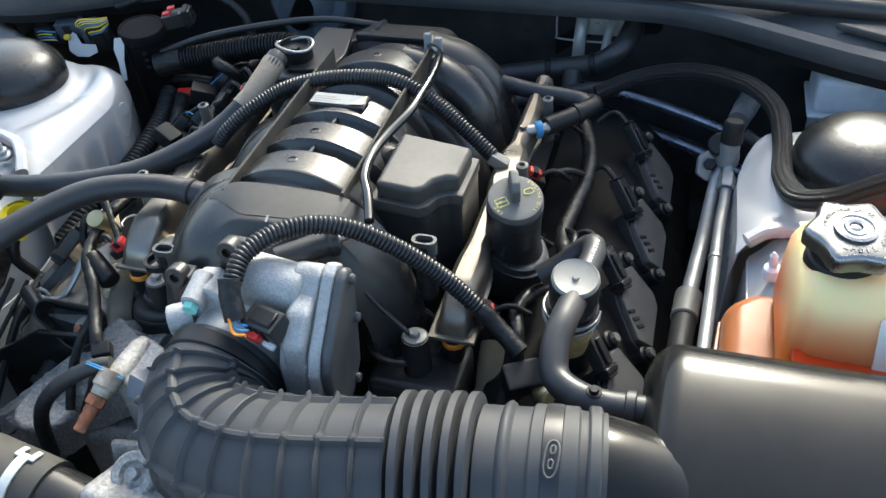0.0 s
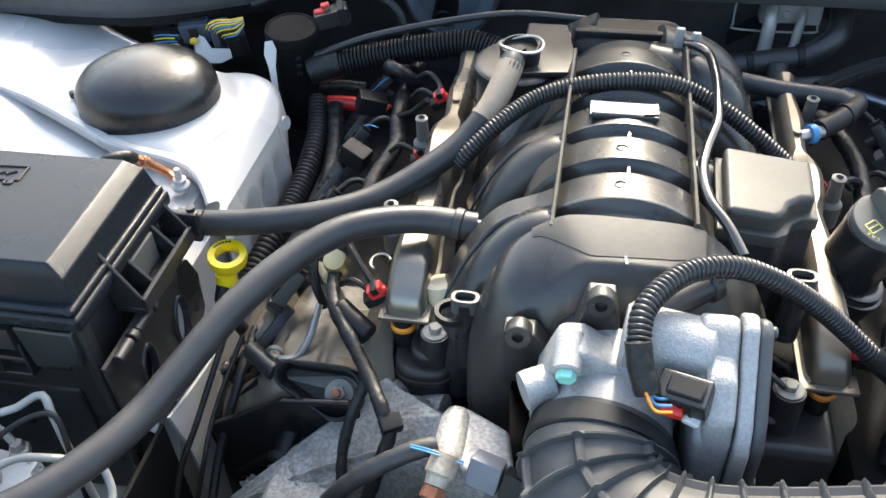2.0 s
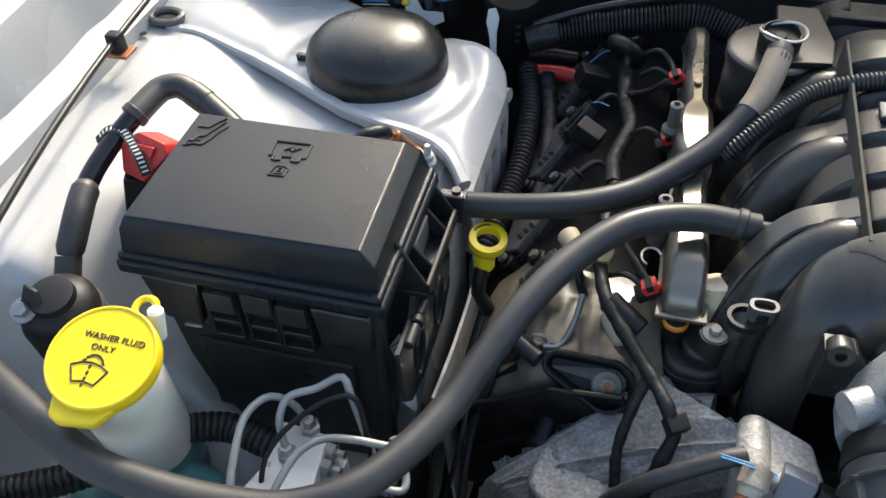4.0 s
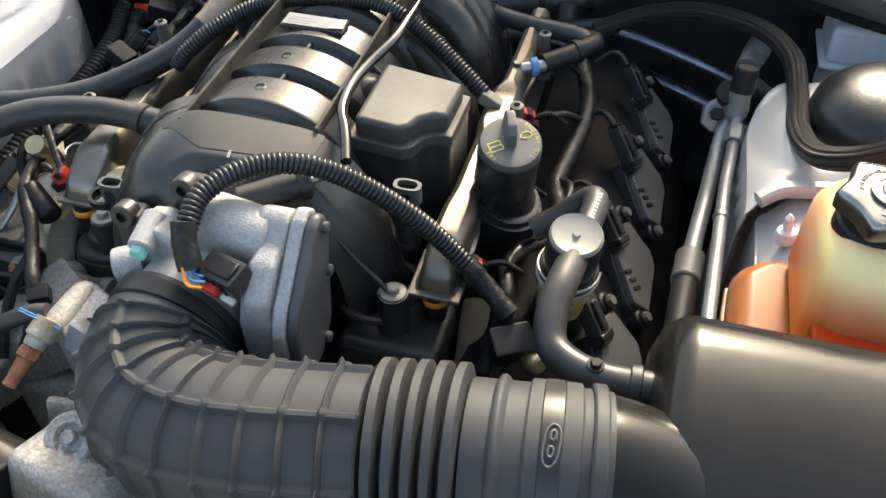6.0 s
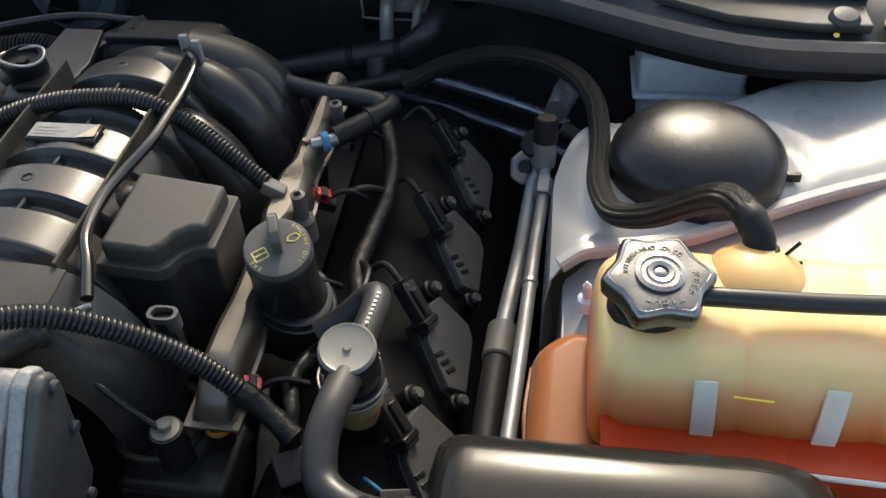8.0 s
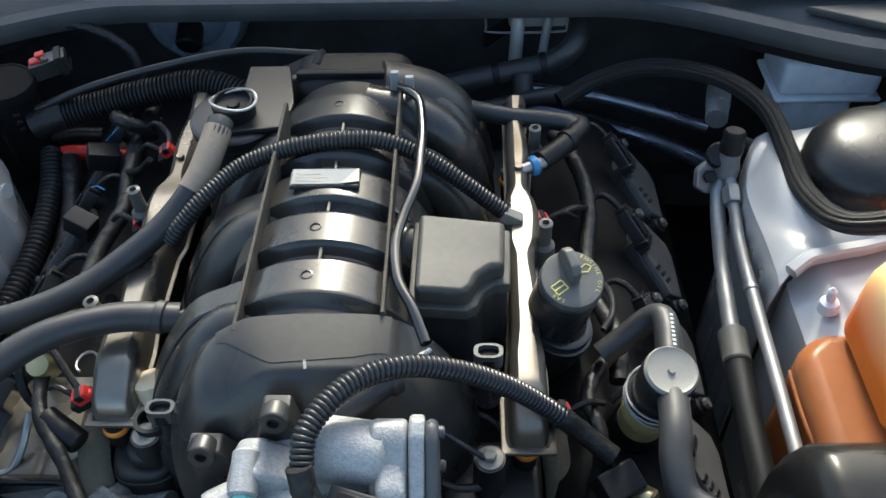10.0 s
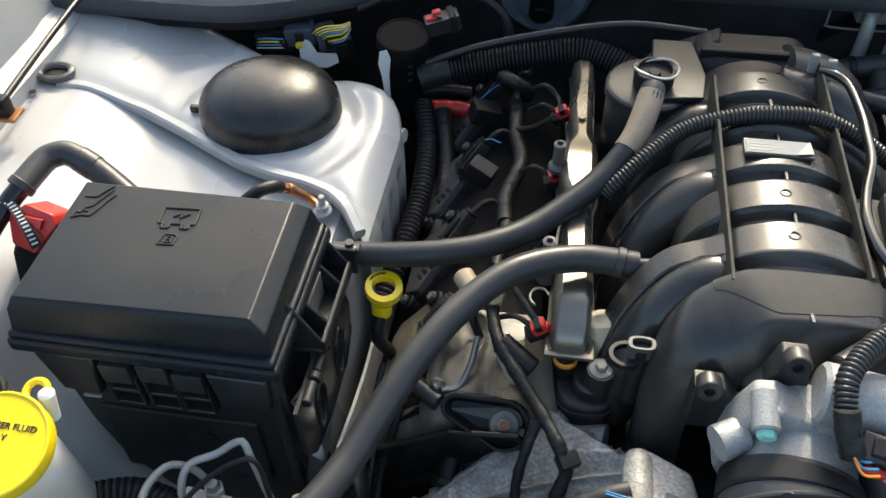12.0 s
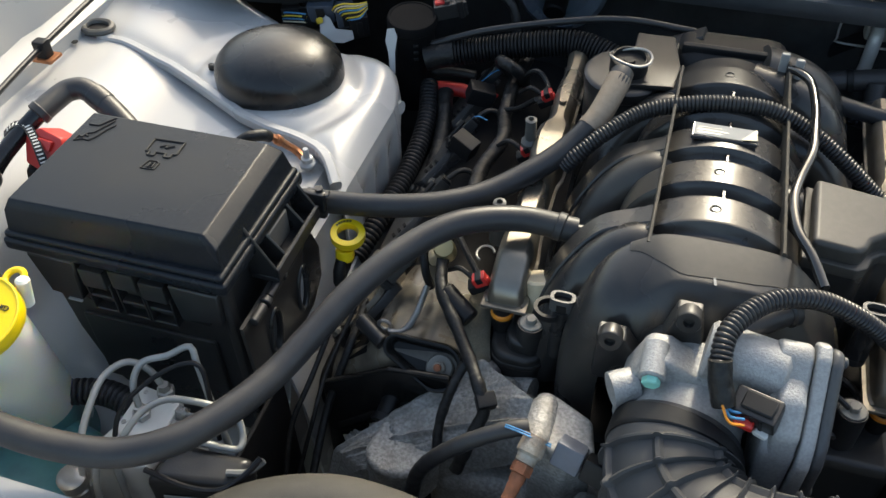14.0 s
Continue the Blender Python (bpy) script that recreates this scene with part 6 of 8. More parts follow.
for a in (-0.9, -1.9):
    part("rib", box(-0.0012, 0.0012, 0.0265, 0.0300, -0.050, -0.012, 0.0005, 1, axis_pose(ctop, cdir) @ pose(0, 0, 0, 0, 0, math.degrees(a) + 180)), DARK, can)
part("plug", box(-0.018, 0.022, -0.011, 0.011, -0.010, 0.009, 0.002, 2, pose(-0.333, 0.915, 0.832, 0, -10, 20)), BLACK, can)
part("plug_collar", box(0.010, 0.018, -0.013, 0.013, -0.012, 0.011, 0.002, 2, pose(-0.333, 0.915, 0.832, 0, -10, 20)), DARK, can)
part("lock", box(-0.016, -0.004, -0.006, 0.004, 0.008, 0.0115, 0.001, 1, pose(-0.333, 0.915, 0.832, 0, -10, 20)), RED, can, "red plug lock")
part("lock", box(-0.006, 0.004, -0.005, 0.004, 0.010, 0.013, 0.001, 1, pose(-0.335, 0.915, 0.835, 0, -10, 20)), RED, can, "red plug lock")
solid("body_tab", prism([(-0.005, 0.022), (0.003, 0.024), (0.008, 0.014), (0.007, -0.004), (0.010, -0.030), (0.004, -0.032), (-0.001, -0.006), (-0.006, 0.008)], -0.0008, 0.0008, 0.0004, 1, pose(-0.388, 0.848, 0.806, 70, 8, 16)), PAINT, "upright white painted metal tab", "tab")
conn = thing("connector_block", (-0.50, 0.905, 0.78), "dark connector block with coloured wires on a pale bracket", "connector")
PLUGBLUE = material("blue_grey_plug", (0.045, 0.06, 0.085), 0.4, stain=(0.08, 0.085, 0.09), stain_amount=0.5, stain_scale=40, bump=0.1)
for q, sz, h, mt in (((-0.546, 0.914, 0.798), (0.013, 0.012, 0.012), 12, DARK), ((-0.522, 0.912, 0.797), (0.012, 0.012, 0.011), -6, DARK), ((-0.502, 0.913, 0.808), (0.018, 0.013, 0.013), 10, PLUGBLUE), ((-0.470, 0.910, 0.806), (0.012, 0.012, 0.014), 24, PLUGBLUE), ((-0.452, 0.908, 0.797), (0.012, 0.012, 0.016), 30, DARK)):
    m = pose(*q, 8, -4, h)
    part("body", box(-sz[0], sz[0], -sz[1], sz[1], -sz[2], sz[2], 0.003, 2, m), mt, conn)
    part("rib", box(-sz[0] * 0.8, sz[0] * 0.8, -0.004, 0.001, sz[2], sz[2] + 0.0025, 0.0006, 1, m), DARK, conn)
    part("rib", box(-sz[0] * 0.3, sz[0] * 0.3, -sz[1] - 0.0025, -sz[1], -sz[2] * 0.6, sz[2] * 0.7, 0.0006, 1, m), DARK, conn)
part("bracket", prism([(-0.020, 0.018), (-0.014, -0.010), (0.0, -0.016), (0.020, -0.014), (0.034, -0.006), (0.030, 0.004), (0.006, 0.002), (-0.004, 0.014)], 0, 0.0015, 0.0004, 1, pose(-0.484, 0.893, 0.792, 62, 0, -6)), PAINT, conn, "pale grey metal bracket")
part("marker", rod((-0.502, 0.895, 0.800), (-0.497, 0.893, 0.803), 0.004, 10), YELLOWWIRE, conn, "yellow plastic pin")
for k in range(8):
    mt = (YELLOWWIRE, IVORY, YELLOWWIRE, BLUEWIRE, YELLOWWIRE, TAPE, YELLOWWIRE, BLUEWIRE)[k]
    a = 0.0032 * k
    part("wire", tube([(-0.482 + a * 0.9, 0.898, 0.816 - a * 0.5), (-0.474 + a * 0.8, 0.891, 0.826 - a * 0.7), (-0.462 + a * 0.5, 0.890, 0.832 - a * 0.9), (-0.448 + a * 0.2, 0.897, 0.830 - a * 0.8), (-0.440, 0.912, 0.826 - a * 0.4)], 0.0011, 18, 6), mt, conn, "thin coloured wire")
for k in range(4):
    part("wire", tube([(-0.556, 0.902, 0.800 - 0.004 * k), (-0.540 + 0.003 * k, 0.896, 0.806 - 0.004 * k), (-0.520, 0.899, 0.805 - 0.004 * k)], 0.0011, 10, 6), (BLUEWIRE, YELLOWWIRE, BLUEWIRE, IVORY)[k], conn)
hose("loom", tube([(-0.435, 0.93, 0.834), (-0.385, 0.965, 0.842), (-0.33, 0.985, 0.84), (-0.27, 0.975, 0.815), (-0.255, 0.96, 0.77)], 0.006, 40, 10, None, 0.05), TAPE, "taped wiring loom under the cowl", "wiring harness", "wiring harnesses")
bbh = thing("brake_booster_hose", (-0.2, 0.90, 0.79), "black corrugated hose behind the manifold", "hose")
part("conduit", corrugated([(-0.345, 0.876, 0.785), (-0.283, 0.892, 0.795), (-0.224, 0.900, 0.806), (-0.165, 0.905, 0.812), (-0.11, 0.89, 0.80), (-0.08, 0.87, 0.78)], 0.0158, 0.0044), DARK, bbh)
part("end_sleeve", tube([(-0.352, 0.874, 0.783), (-0.335, 0.879, 0.787), (-0.318, 0.884, 0.790)], 0.0162, 10, 16), TAPE, bbh, "taped end of the hose")
hose("vacuum_pipe", tube([(-0.345, 0.880, 0.800), (-0.280, 0.890, 0.822), (-0.195, 0.905, 0.838), (-0.12, 0.915, 0.846), (-0.04, 0.905, 0.848)], 0.0042, 40, 10), CORRUGATED, "thin glossy black pipe behind the manifold", "pipe")
hose("red_cable", tube([(-0.36, 0.884, 0.730), (-0.33, 0.886, 0.735), (-0.300, 0.888, 0.733), (-0.262, 0.886, 0.726)], 0.0092, 16, 14, None, 0.03), RED, "short red insulated cable", "cable")
hose("grey_cable", tube([(-0.365, 0.898, 0.745), (-0.33, 0.900, 0.751), (-0.295, 0.902, 0.749)], 0.0068, 16, 12), TAPE, "dark printed cable with grey sleeve", "cable")
boo = thing("brake_booster", (-0.22, 1.10, 0.70), "blue-grey painted round brake booster on the firewall", "brake booster")
part("shell", lathe([(0.066, -0.03), (0.066, 0.0), (0.060, 0.008), (0.044, 0.012), (0.040, 0.018), (0.028, 0.024), (0.016, 0.026)], (-0.226, 1.098, 0.790), (0, -1, 0.25), 44), BOOSTER, boo, "blue-grey pressed steel shell")
part("hub", rod((-0.226, 1.085, 0.788), (-0.226, 1.045, 0.770), 0.016, 20), DARK, boo)
eye = thing("lifting_eye", (-0.115, 1.12, 0.73), "small dark metal eye on the firewall", "bracket")
bm = bmesh.new()
sweep(bm, [Vector((-0.115 + 0.012 * math.cos(t), 1.112, 0.747 + 0.012 * math.sin(t))) for t in np.linspace(0, 2 * math.pi, 25)], lambda i, s: circle(0.0035, 8))
part("eye", bm, GREYPLASTIC, eye)
part("stem", rod((-0.115, 1.13, 0.74), (-0.115, 1.114, 0.735), 0.004, 10), GREYPLASTIC, eye)

# oil separator behind the left rail
sep = thing("oil_separator", (-0.105, 0.785, 0.72), "dusty black round separator can with hose cap", "separator")
part("can", lathe([(0.040, -0.12), (0.040, -0.012), (0.042, -0.010), (0.042, 0.0), (0.038, 0.003), (0.01, 0.004)], (-0.103, 0.787, 0.857), (0, -0.05, 1), 40), BLACK, sep)
part("top_plate", prism([(-0.10, 0.755), (-0.052, 0.762), (-0.048, 0.80), (-0.06, 0.86), (-0.10, 0.86)], 0.858, 0.864, 0.002, 2), BLACK, sep)
part("cap", lathe([(0.019, 0.0), (0.0195, 0.004), (0.0195, 0.016), (0.0185, 0.018), (0.0165, 0.018), (0.0155, 0.013), (0.006, 0.012), (0.005, 0.015)], (-0.100, 0.782, 0.862), (0, -0.1, 1), 32), DARK, sep)
bm = bmesh.new()
sweep(bm, [Vector((-0.099 + 0.021 * math.cos(t), 0.781 + 0.016 * math.sin(t), 0.880 + 0.002 * math.sin(2 * t))) for t in np.linspace(0, 2 * math.pi, 41)], lambda i, s: circle(0.0016, 8))
part("spring_clip", bm, STEEL, sep, "thin bright wire spring clip")

# joint of the battery cable by the washer bottle
joint = thing("cable_joint", (-0.625, 0.375, 0.76), "black plastic cable joint with a bright hex bolt", "cable joint")
part("housing", lathe([(0.030, -0.09), (0.030, -0.012), (0.026, -0.004), (0.018, 0.0), (0.017, 0.006), (0.006, 0.008)], (-0.625, 0.372, 0.826), (0.05, -0.15, 1), 30), DARK, joint)
for dz in (-0.022, -0.034, -0.046):
    part("ridge", lathe([(0.030, -0.003), (0.0322, -0.001), (0.0322, 0.001), (0.030, 0.003)], Vector((-0.625, 0.372, 0.826)) + dz * Vector((0.05, -0.15, 1)).normalized(), (0.05, -0.15, 1), 30), DARK, joint)
part("strap", prism([(-0.010, -0.006), (0.010, -0.006), (0.006, 0.010), (-0.004, 0.016)], 0.0, 0.004, 0.001, 1, pose(-0.634, 0.362, 0.830, 60, 0, 10)), DARK, joint)
part("bolt", bolt((-0.640, 0.356, 0.826), (0.1, -0.5, 0.86), 0.0065, None), STEEL, joint, "bright hex bolt")
part("band", lathe([(0.031, -0.056), (0.0325, -0.054), (0.0325, -0.046), (0.031, -0.044)], (-0.625, 0.372, 0.826), (0.05, -0.15, 1), 30), STEEL, joint, "thin steel band")


# ---- engine front and small engine parts ----
def socket(p, post, label):
    """An upright open oval plug socket on a post."""
    t = thing("plug_socket", (p[0], p[1], p[2] - post), label, "plug socket", "plug sockets")
    p = Vector(p)
    bm = bmesh.new()
    for r0, r1, z0, z1 in ((1.0, 0.72, -0.014, 0.0),):
        n = 28
        rings = []
        for k, z in ((r0, z0), (r0, z1), (r1, z1), (r1, z0)):
            rings.append([bm.verts.new((p.x + 0.0105 * k * math.copysign(abs(math.cos(a)) ** 0.7, math.cos(a)), p.y + 0.0065 * k * math.copysign(abs(math.sin(a)) ** 0.7, math.sin(a)), p.z + z)) for a in (2 * math.pi * j / n for j in range(n))])
        for a, b in zip(rings, rings[1:] + rings[:1]):
            for j in range(n):
                bm.faces.new((a[j], a[(j + 1) % n], b[(j + 1) % n], b[j]))
    part("socket", bm, COIL, t)
    part("floor", lathe([(0.0078, -0.012), (0.0076, -0.005), (0.002, -0.0045)], p, (0, 0, 1), 16), DARK, t)
    part("post", lathe([(0.009, -post), (0.0085, -0.013), (0.004, -0.0125)], p, (0, 0, 1), 18), BLACK, t)
    return t


sk = socket((-0.105, 0.482, 0.832), 0.07, "upright grey plug socket on the manifold flange")
bm = bmesh.new()
sweep(bm, [Vector((-0.115 + 0.012 * math.cos(t), 0.482 + 0.011 * math.sin(t), 0.814)) for t in np.linspace(0.8, 5.4, 22)], lambda i, s: [(-0.0016, -0.003), (0.0016, -0.003), (0.0016, 0.003), (-0.0016, 0.003)])
part("guard", bm, DARK, sk)
socket((0.128, 0.511, 0.858), 0.06, "upright grey plug socket beside the resonator box")

flange = thing("manifold_flange", (0, 0.49, 0.68), "black moulded manifold foot with bolt posts", "flange")


def rounded(cx, cy, rx, ry, n=40, power=0.7):
    """A rounded oblong outline."""
    out = []
    for j in range(n):
        c, d = math.cos(2 * math.pi * j / n), math.sin(2 * math.pi * j / n)
        out.append((cx + rx * math.copysign(abs(c) ** power, c), cy + ry * math.copysign(abs(d) ** power, d)))
    return out


part("foot", prism(rounded(-0.140, 0.505, 0.027, 0.035), 0.68, 0.752, 0.005, 3), BLACK, flange)
part("foot_rim", prism(rounded(-0.140, 0.505, 0.0283, 0.0363), 0.738, 0.744, 0.002, 2), BLACK, flange)
part("foot_step", prism(rounded(-0.135, 0.502, 0.018, 0.024), 0.750, 0.764, 0.004, 3), BLACK, flange)
part("foot", box(0.088, 0.170, 0.440, 0.505, 0.69, 0.752, 0.008, 3), BLACK, flange)
for p, h in (((-0.131, 0.490, 0.782), 0.07), ((0.129, 0.465, 0.790), 0.06)):
    part("post", lathe([(0.0125, -h), (0.012, -0.004), (0.0115, 0.0), (0.004, 0.0005)], p, (0, 0, 1), 24), BLACK, flange)
    part("washer", lathe([(0.0098, 0.0), (0.0100, 0.0012), (0.0090, 0.002), (0.003, 0.0021)], p, (0, 0, 1), 24), PALE, flange, "plated washer")
    part("bolt", lathe([(0.0048, 0.002), (0.005, 0.003), (0.005, 0.006), (0.0042, 0.0068)], p, (0, 0, 1), 6), PALE, flange, "dull hex bolt")
part("web", tube([(-0.085, 0.455, 0.785), (-0.06, 0.448, 0.80), (-0.03, 0.447, 0.83), (0.02, 0.455, 0.845)], 0.003, 20, 8), BLACK, flange)
part("web", tube([(0.075, 0.478, 0.832), (0.10, 0.470, 0.812), (0.125, 0.464, 0.793)], 0.0022, 14, 8), BLACK, flange)

ears = thing("mounting_ears", (-0.03, 0.44, 0.83), "black plastic bolt ears on the manifold front", "bracket")
for c, r in (((-0.061, 0.437, 0.848), 0.0105), ((-0.009, 0.442, 0.880), 0.0105)):
    c = Vector(c)
    part("ear", lathe([(0.004, -0.006), (r - 0.002, -0.007), (r - 0.001, -0.005), (r - 0.001, 0.005), (r - 0.002, 0.0065), (0.0040, 0.0065), (0.0036, 0.002)], c, (0, -0.96, 0.2), 26), BLACK, ears)
part("ear_web", prism([(-0.0715, 0.800), (-0.040, 0.800), (-0.034, 0.826), (-0.050, 0.850), (-0.0715, 0.850)], -0.450, -0.434, 0.002, 2, yz), BLACK, ears)
part("ear_web", prism([(-0.026, 0.820), (0.008, 0.820), (0.006, 0.848), (0.0, 0.882), (-0.018, 0.882), (-0.026, 0.850)], -0.458, -0.440, 0.002, 2, yz), BLACK, ears)
part("ear_web", prism([(-0.038, 0.815), (-0.024, 0.82), (-0.024, 0.856), (-0.036, 0.842)], -0.456, -0.444, 0.002, 2, yz), BLACK, ears)

# injectors with plugs on both rails
def injector(x, y, s, plug_z, red, label):
    t = thing("injector", (x, y, 0.72), label, "fuel injector", "fuel injectors")
    part("body", lathe([(0.007, -0.06), (0.008, -0.035), (0.009, -0.034), (0.009, -0.004)], (x, y - 0.010, 0.790), (0, 0, 1), 18), DARK, t)
    part("seal", lathe([(0.0085, 0), (0.0105, 0.002), (0.0105, 0.005), (0.0085, 0.007)], (x, y - 0.010, 0.769), (0, 0, 1), 20), ORANGE, t, "orange rubber seal ring")
    part("plug", box(-0.0065, 0.0065, -0.0055, 0.0055, -0.004, 0.007, 0.0015, 2, pose(x + s * 0.024, y + 0.004, plug_z, 0, s * 25, 15)), RED if red else DARK, t, "red plug lock" if red else "")
    part("plug_slot", box(-0.003, 0.003, -0.0062, 0.0062, 0.001, 0.0078, 0.0006, 1, pose(x + s * 0.024, y + 0.004, plug_z, 0, s * 25, 15)), DARK, t)
    part("clip_wing", box(-0.0078, 0.0078, -0.0035, 0.0035, -0.006, 0.002, 0.001, 1, pose(x + s * 0.024, y + 0.004, plug_z, 0, s * 25, 15)), RED if red else DARK, t, "red plug lock" if red else "")
    part("plug_body", box(-0.010, 0.010, -0.007, 0.007, -0.008, 0.002, 0.002, 2, pose(x + s * 0.027, y + 0.005, plug_z - 0.004, 0, s * 25, 15)), DARK, t)
    part("lead", tube([(x + s * 0.030, y + 0.004, plug_z), (x + s * 0.045, y + 0.010, plug_z + 0.004), (x + s * 0.060, y + 0.02, plug_z - 0.012)], 0.0025, 12, 8), TAPE, t)
    return t


for k, y in enumerate((0.514, 0.60, 0.70, 0.80)):
    injector(-0.160, y, -1, (0.792, 0.80, 0.80, 0.802)[k], k != 1, "black fuel injector with red locked plug under the rail")
for k, y in enumerate((0.494, 0.60, 0.712, 0.80)):
    injector(0.157, y, 1, (0.800, 0.79, 0.788, 0.79)[k], k != 1, "black fuel injector with red locked plug under the rail")
for x, y, z in ((-0.183, 0.706, 0.838), (-0.183, 0.578, 0.835), (0.180, 0.660, 0.838), (0.180, 0.800, 0.830)):
    g = thing("rail_stud", (x, y, 0.76), "black plastic stud cap beside the fuel rail", "stud", "rail studs")
    part("cap", lathe([(0.010, -0.05), (0.0098, -0.028), (0.0062, -0.024), (0.0055, -0.004), (0.0060, 0.0), (0.0030, 0.001), (0.0026, -0.004)], (x, y, z), (0, -0.08, 1), 18), GREYPLASTIC, g)
solid("rail_ring", sweep(bmesh.new(), [Vector((-0.187 + 0.008 * math.cos(t), 0.545 + 0.010 * math.sin(t), 0.80)) for t in np.linspace(0.3, 4.4, 18)], lambda i, s: circle(0.0011, 8)), STEEL, "bright bent wire ring on the rail", "wire clip")

# evaporative purge valve with corroded nozzle
valve = thing("purge_valve", (-0.08, 0.40, 0.70), "weathered grey valve body with rusty nozzle", "valve")
part("body", prism([(-0.106, 0.374), (-0.107, 0.408), (-0.102, 0.417), (-0.094, 0.420), (-0.062, 0.404), (-0.055, 0.374), (-0.076, 0.361)], 0.69, 0.785, 0.006, 3), ROUGHCAST, valve)
part("barrel", lathe([(0.0095, 0.0), (0.0110, 0.002), (0.0118, 0.020), (0.0118, 0.040), (0.0095, 0.047), (0.004, 0.050)], (-0.101, 0.370, 0.781), (0.02, 1, -0.08), 28), ROUGHCAST, valve, "mottled grey valve barrel")
part("plug", box(-0.013, 0.010, -0.008, 0.010, -0.012, 0.009, 0.002, 2, pose(-0.072, 0.370, 0.782, -30, 6, -14)), PLUGGREY, valve, "blue-grey electric plug")
part("plug_end", box(-0.014, 0.008, -0.007, 0.009, -0.011, 0.008, 0.002, 2, pose(-0.048, 0.362, 0.780, -30, 6, -14)), DARK, valve)
nz = lathe([(0.010, 0.0), (0.0105, 0.014), (0.0085, 0.016), (0.0078, 0.022)], (-0.100, 0.372, 0.792), (-0.22, -0.86, -0.46), 18)
part("collar", nz, CORRODED, valve, "corroded grey nozzle collar")
part("hex", lathe([(0.0078, 0), (0.0084, 0.002), (0.0084, 0.008), (0.006, 0.009)], (-0.1050, 0.3527, 0.7817), (-0.22, -0.86, -0.46), 6), RUST, valve, "rusted hex")
part("nozzle", lathe([(0.006, 0), (0.006, 0.006), (0.0052, 0.008), (0.0056, 0.012), (0.0050, 0.016), (0.0052, 0.022), (0.0042, 0.023)], (-0.1068, 0.3458, 0.7780), (-0.22, -0.86, -0.46), 18), RUST, valve, "rusty brown nozzle")
for k in range(2):
    part("wire", tube([(-0.125, 0.372 + 0.002 * k, 0.795), (-0.108, 0.366 + 0.002 * k, 0.800), (-0.088, 0.366 + 0.002 * k, 0.792)], 0.0007, 12, 6), BLUEWIRE, valve, "thin blue wire")
hose("valve_hose", tube([(-0.205, 0.362, 0.66), (-0.196, 0.362, 0.71), (-0.178, 0.362, 0.745), (-0.152, 0.366, 0.772), (-0.124, 0.374, 0.788), (-0.108, 0.380, 0.790)], 0.0068, 36, 14, None, 0.02), RUBBER, "short bent rubber hose to the valve")

shroud = thing("fan_shroud", (-0.24, 0.255, 0.60), "grey finned fan shroud below the radiator hose", "fan shroud")
part("panel", box(-0.32, -0.10, 0.238, 0.262, 0.60, 0.690, 0.006, 2), DARK, shroud)
for k in range(9):
    part("fin", box(-0.0016, 0.0016, -0.020, 0.020, -0.03, 0.012, 0.0008, 1, pose(-0.300 + 0.021 * k, 0.262, 0.700, -12, 0, -8)), GREYPLASTIC, shroud)

thermo = thing("thermostat_housing", (-0.07, 0.32, 0.66), "weathered cast aluminium thermostat housing", "housing")
part("body", box(-0.042, 0.050, -0.050, 0.050, -0.09, 0.012, 0.010, 3, pose(-0.034, 0.312, 0.742, -14, 4, -14)), ROUGHCAST, thermo)
part("gasket", box(-0.0025, 0.0025, -0.052, 0.030, -0.075, 0.014, 0.001, 1, pose(-0.078, 0.300, 0.738, -14, 4, -14)), DARK, thermo)
part("boss", lathe([(0.0185, -0.01), (0.0185, 0.003), (0.0165, 0.005), (0.011, 0.005), (0.009, 0.001)], (-0.048, 0.303, 0.762), (0.05, -0.50, 0.86), 28), ROUGHCAST, thermo)
part("bolt", bolt((-0.048, 0.303, 0.763), (0.05, -0.50, 0.86), 0.0055, None, washer=False), ROUGHCAST, thermo)
part("rib", box(-0.030, 0.022, -0.004, 0.004, -0.02, 0.005, 0.003, 2, pose(-0.058, 0.334, 0.752, -14, 4, 10)), ROUGHCAST, thermo)
part("drain_screw", rod((-0.028, 0.272, 0.740), (-0.028, 0.262, 0.730), 0.0055, 12), RUST, thermo, "rusty drain screw")
hc = thing("spring_clamp", (-0.140, 0.286, 0.757), "white-coated spring clamp on the radiator hose", "hose clamp")
HA, HD = Vector((-0.140, 0.2832, 0.7426)), Vector((0.99, -0.09, -0.14)).normalized()
hs = HD.cross(Vector((0, 0, 1))).normalized()
hu = hs.cross(HD)


def around(deg, lift=0.0, along=0.0):
    """A place on the hose: 0 degrees points to the front, 90 up."""
    a = radians(deg)
    return HA + HD * along + (hs * math.cos(a) + hu * math.sin(a)) * (0.0302 + lift)


def strap_piece(name, d0, d1, w, label="", along=0.0, lift=0.0012):
    bm = bmesh.new()
    path = [around(d0 + (d1 - d0) * k / 20, lift, along) for k in range(21)]
    rows = []
    for i, p in enumerate(path):
        n = (p - HA - HD * along).normalized()
        rows.append([bm.verts.new(p + HD * a + n * b) for a, b in ((-w, -0.0008), (w, -0.0008), (w, 0.0010), (-w, 0.0010))])
    for a, b in zip(rows, rows[1:]):
        for j in range(4):
            bm.faces.new((a[j], a[(j + 1) % 4], b[(j + 1) % 4], b[j]))
    bm.faces.new(rows[0]), bm.faces.new(rows[-1])
    return part(name, bm, PALECLAMP, hc, label)


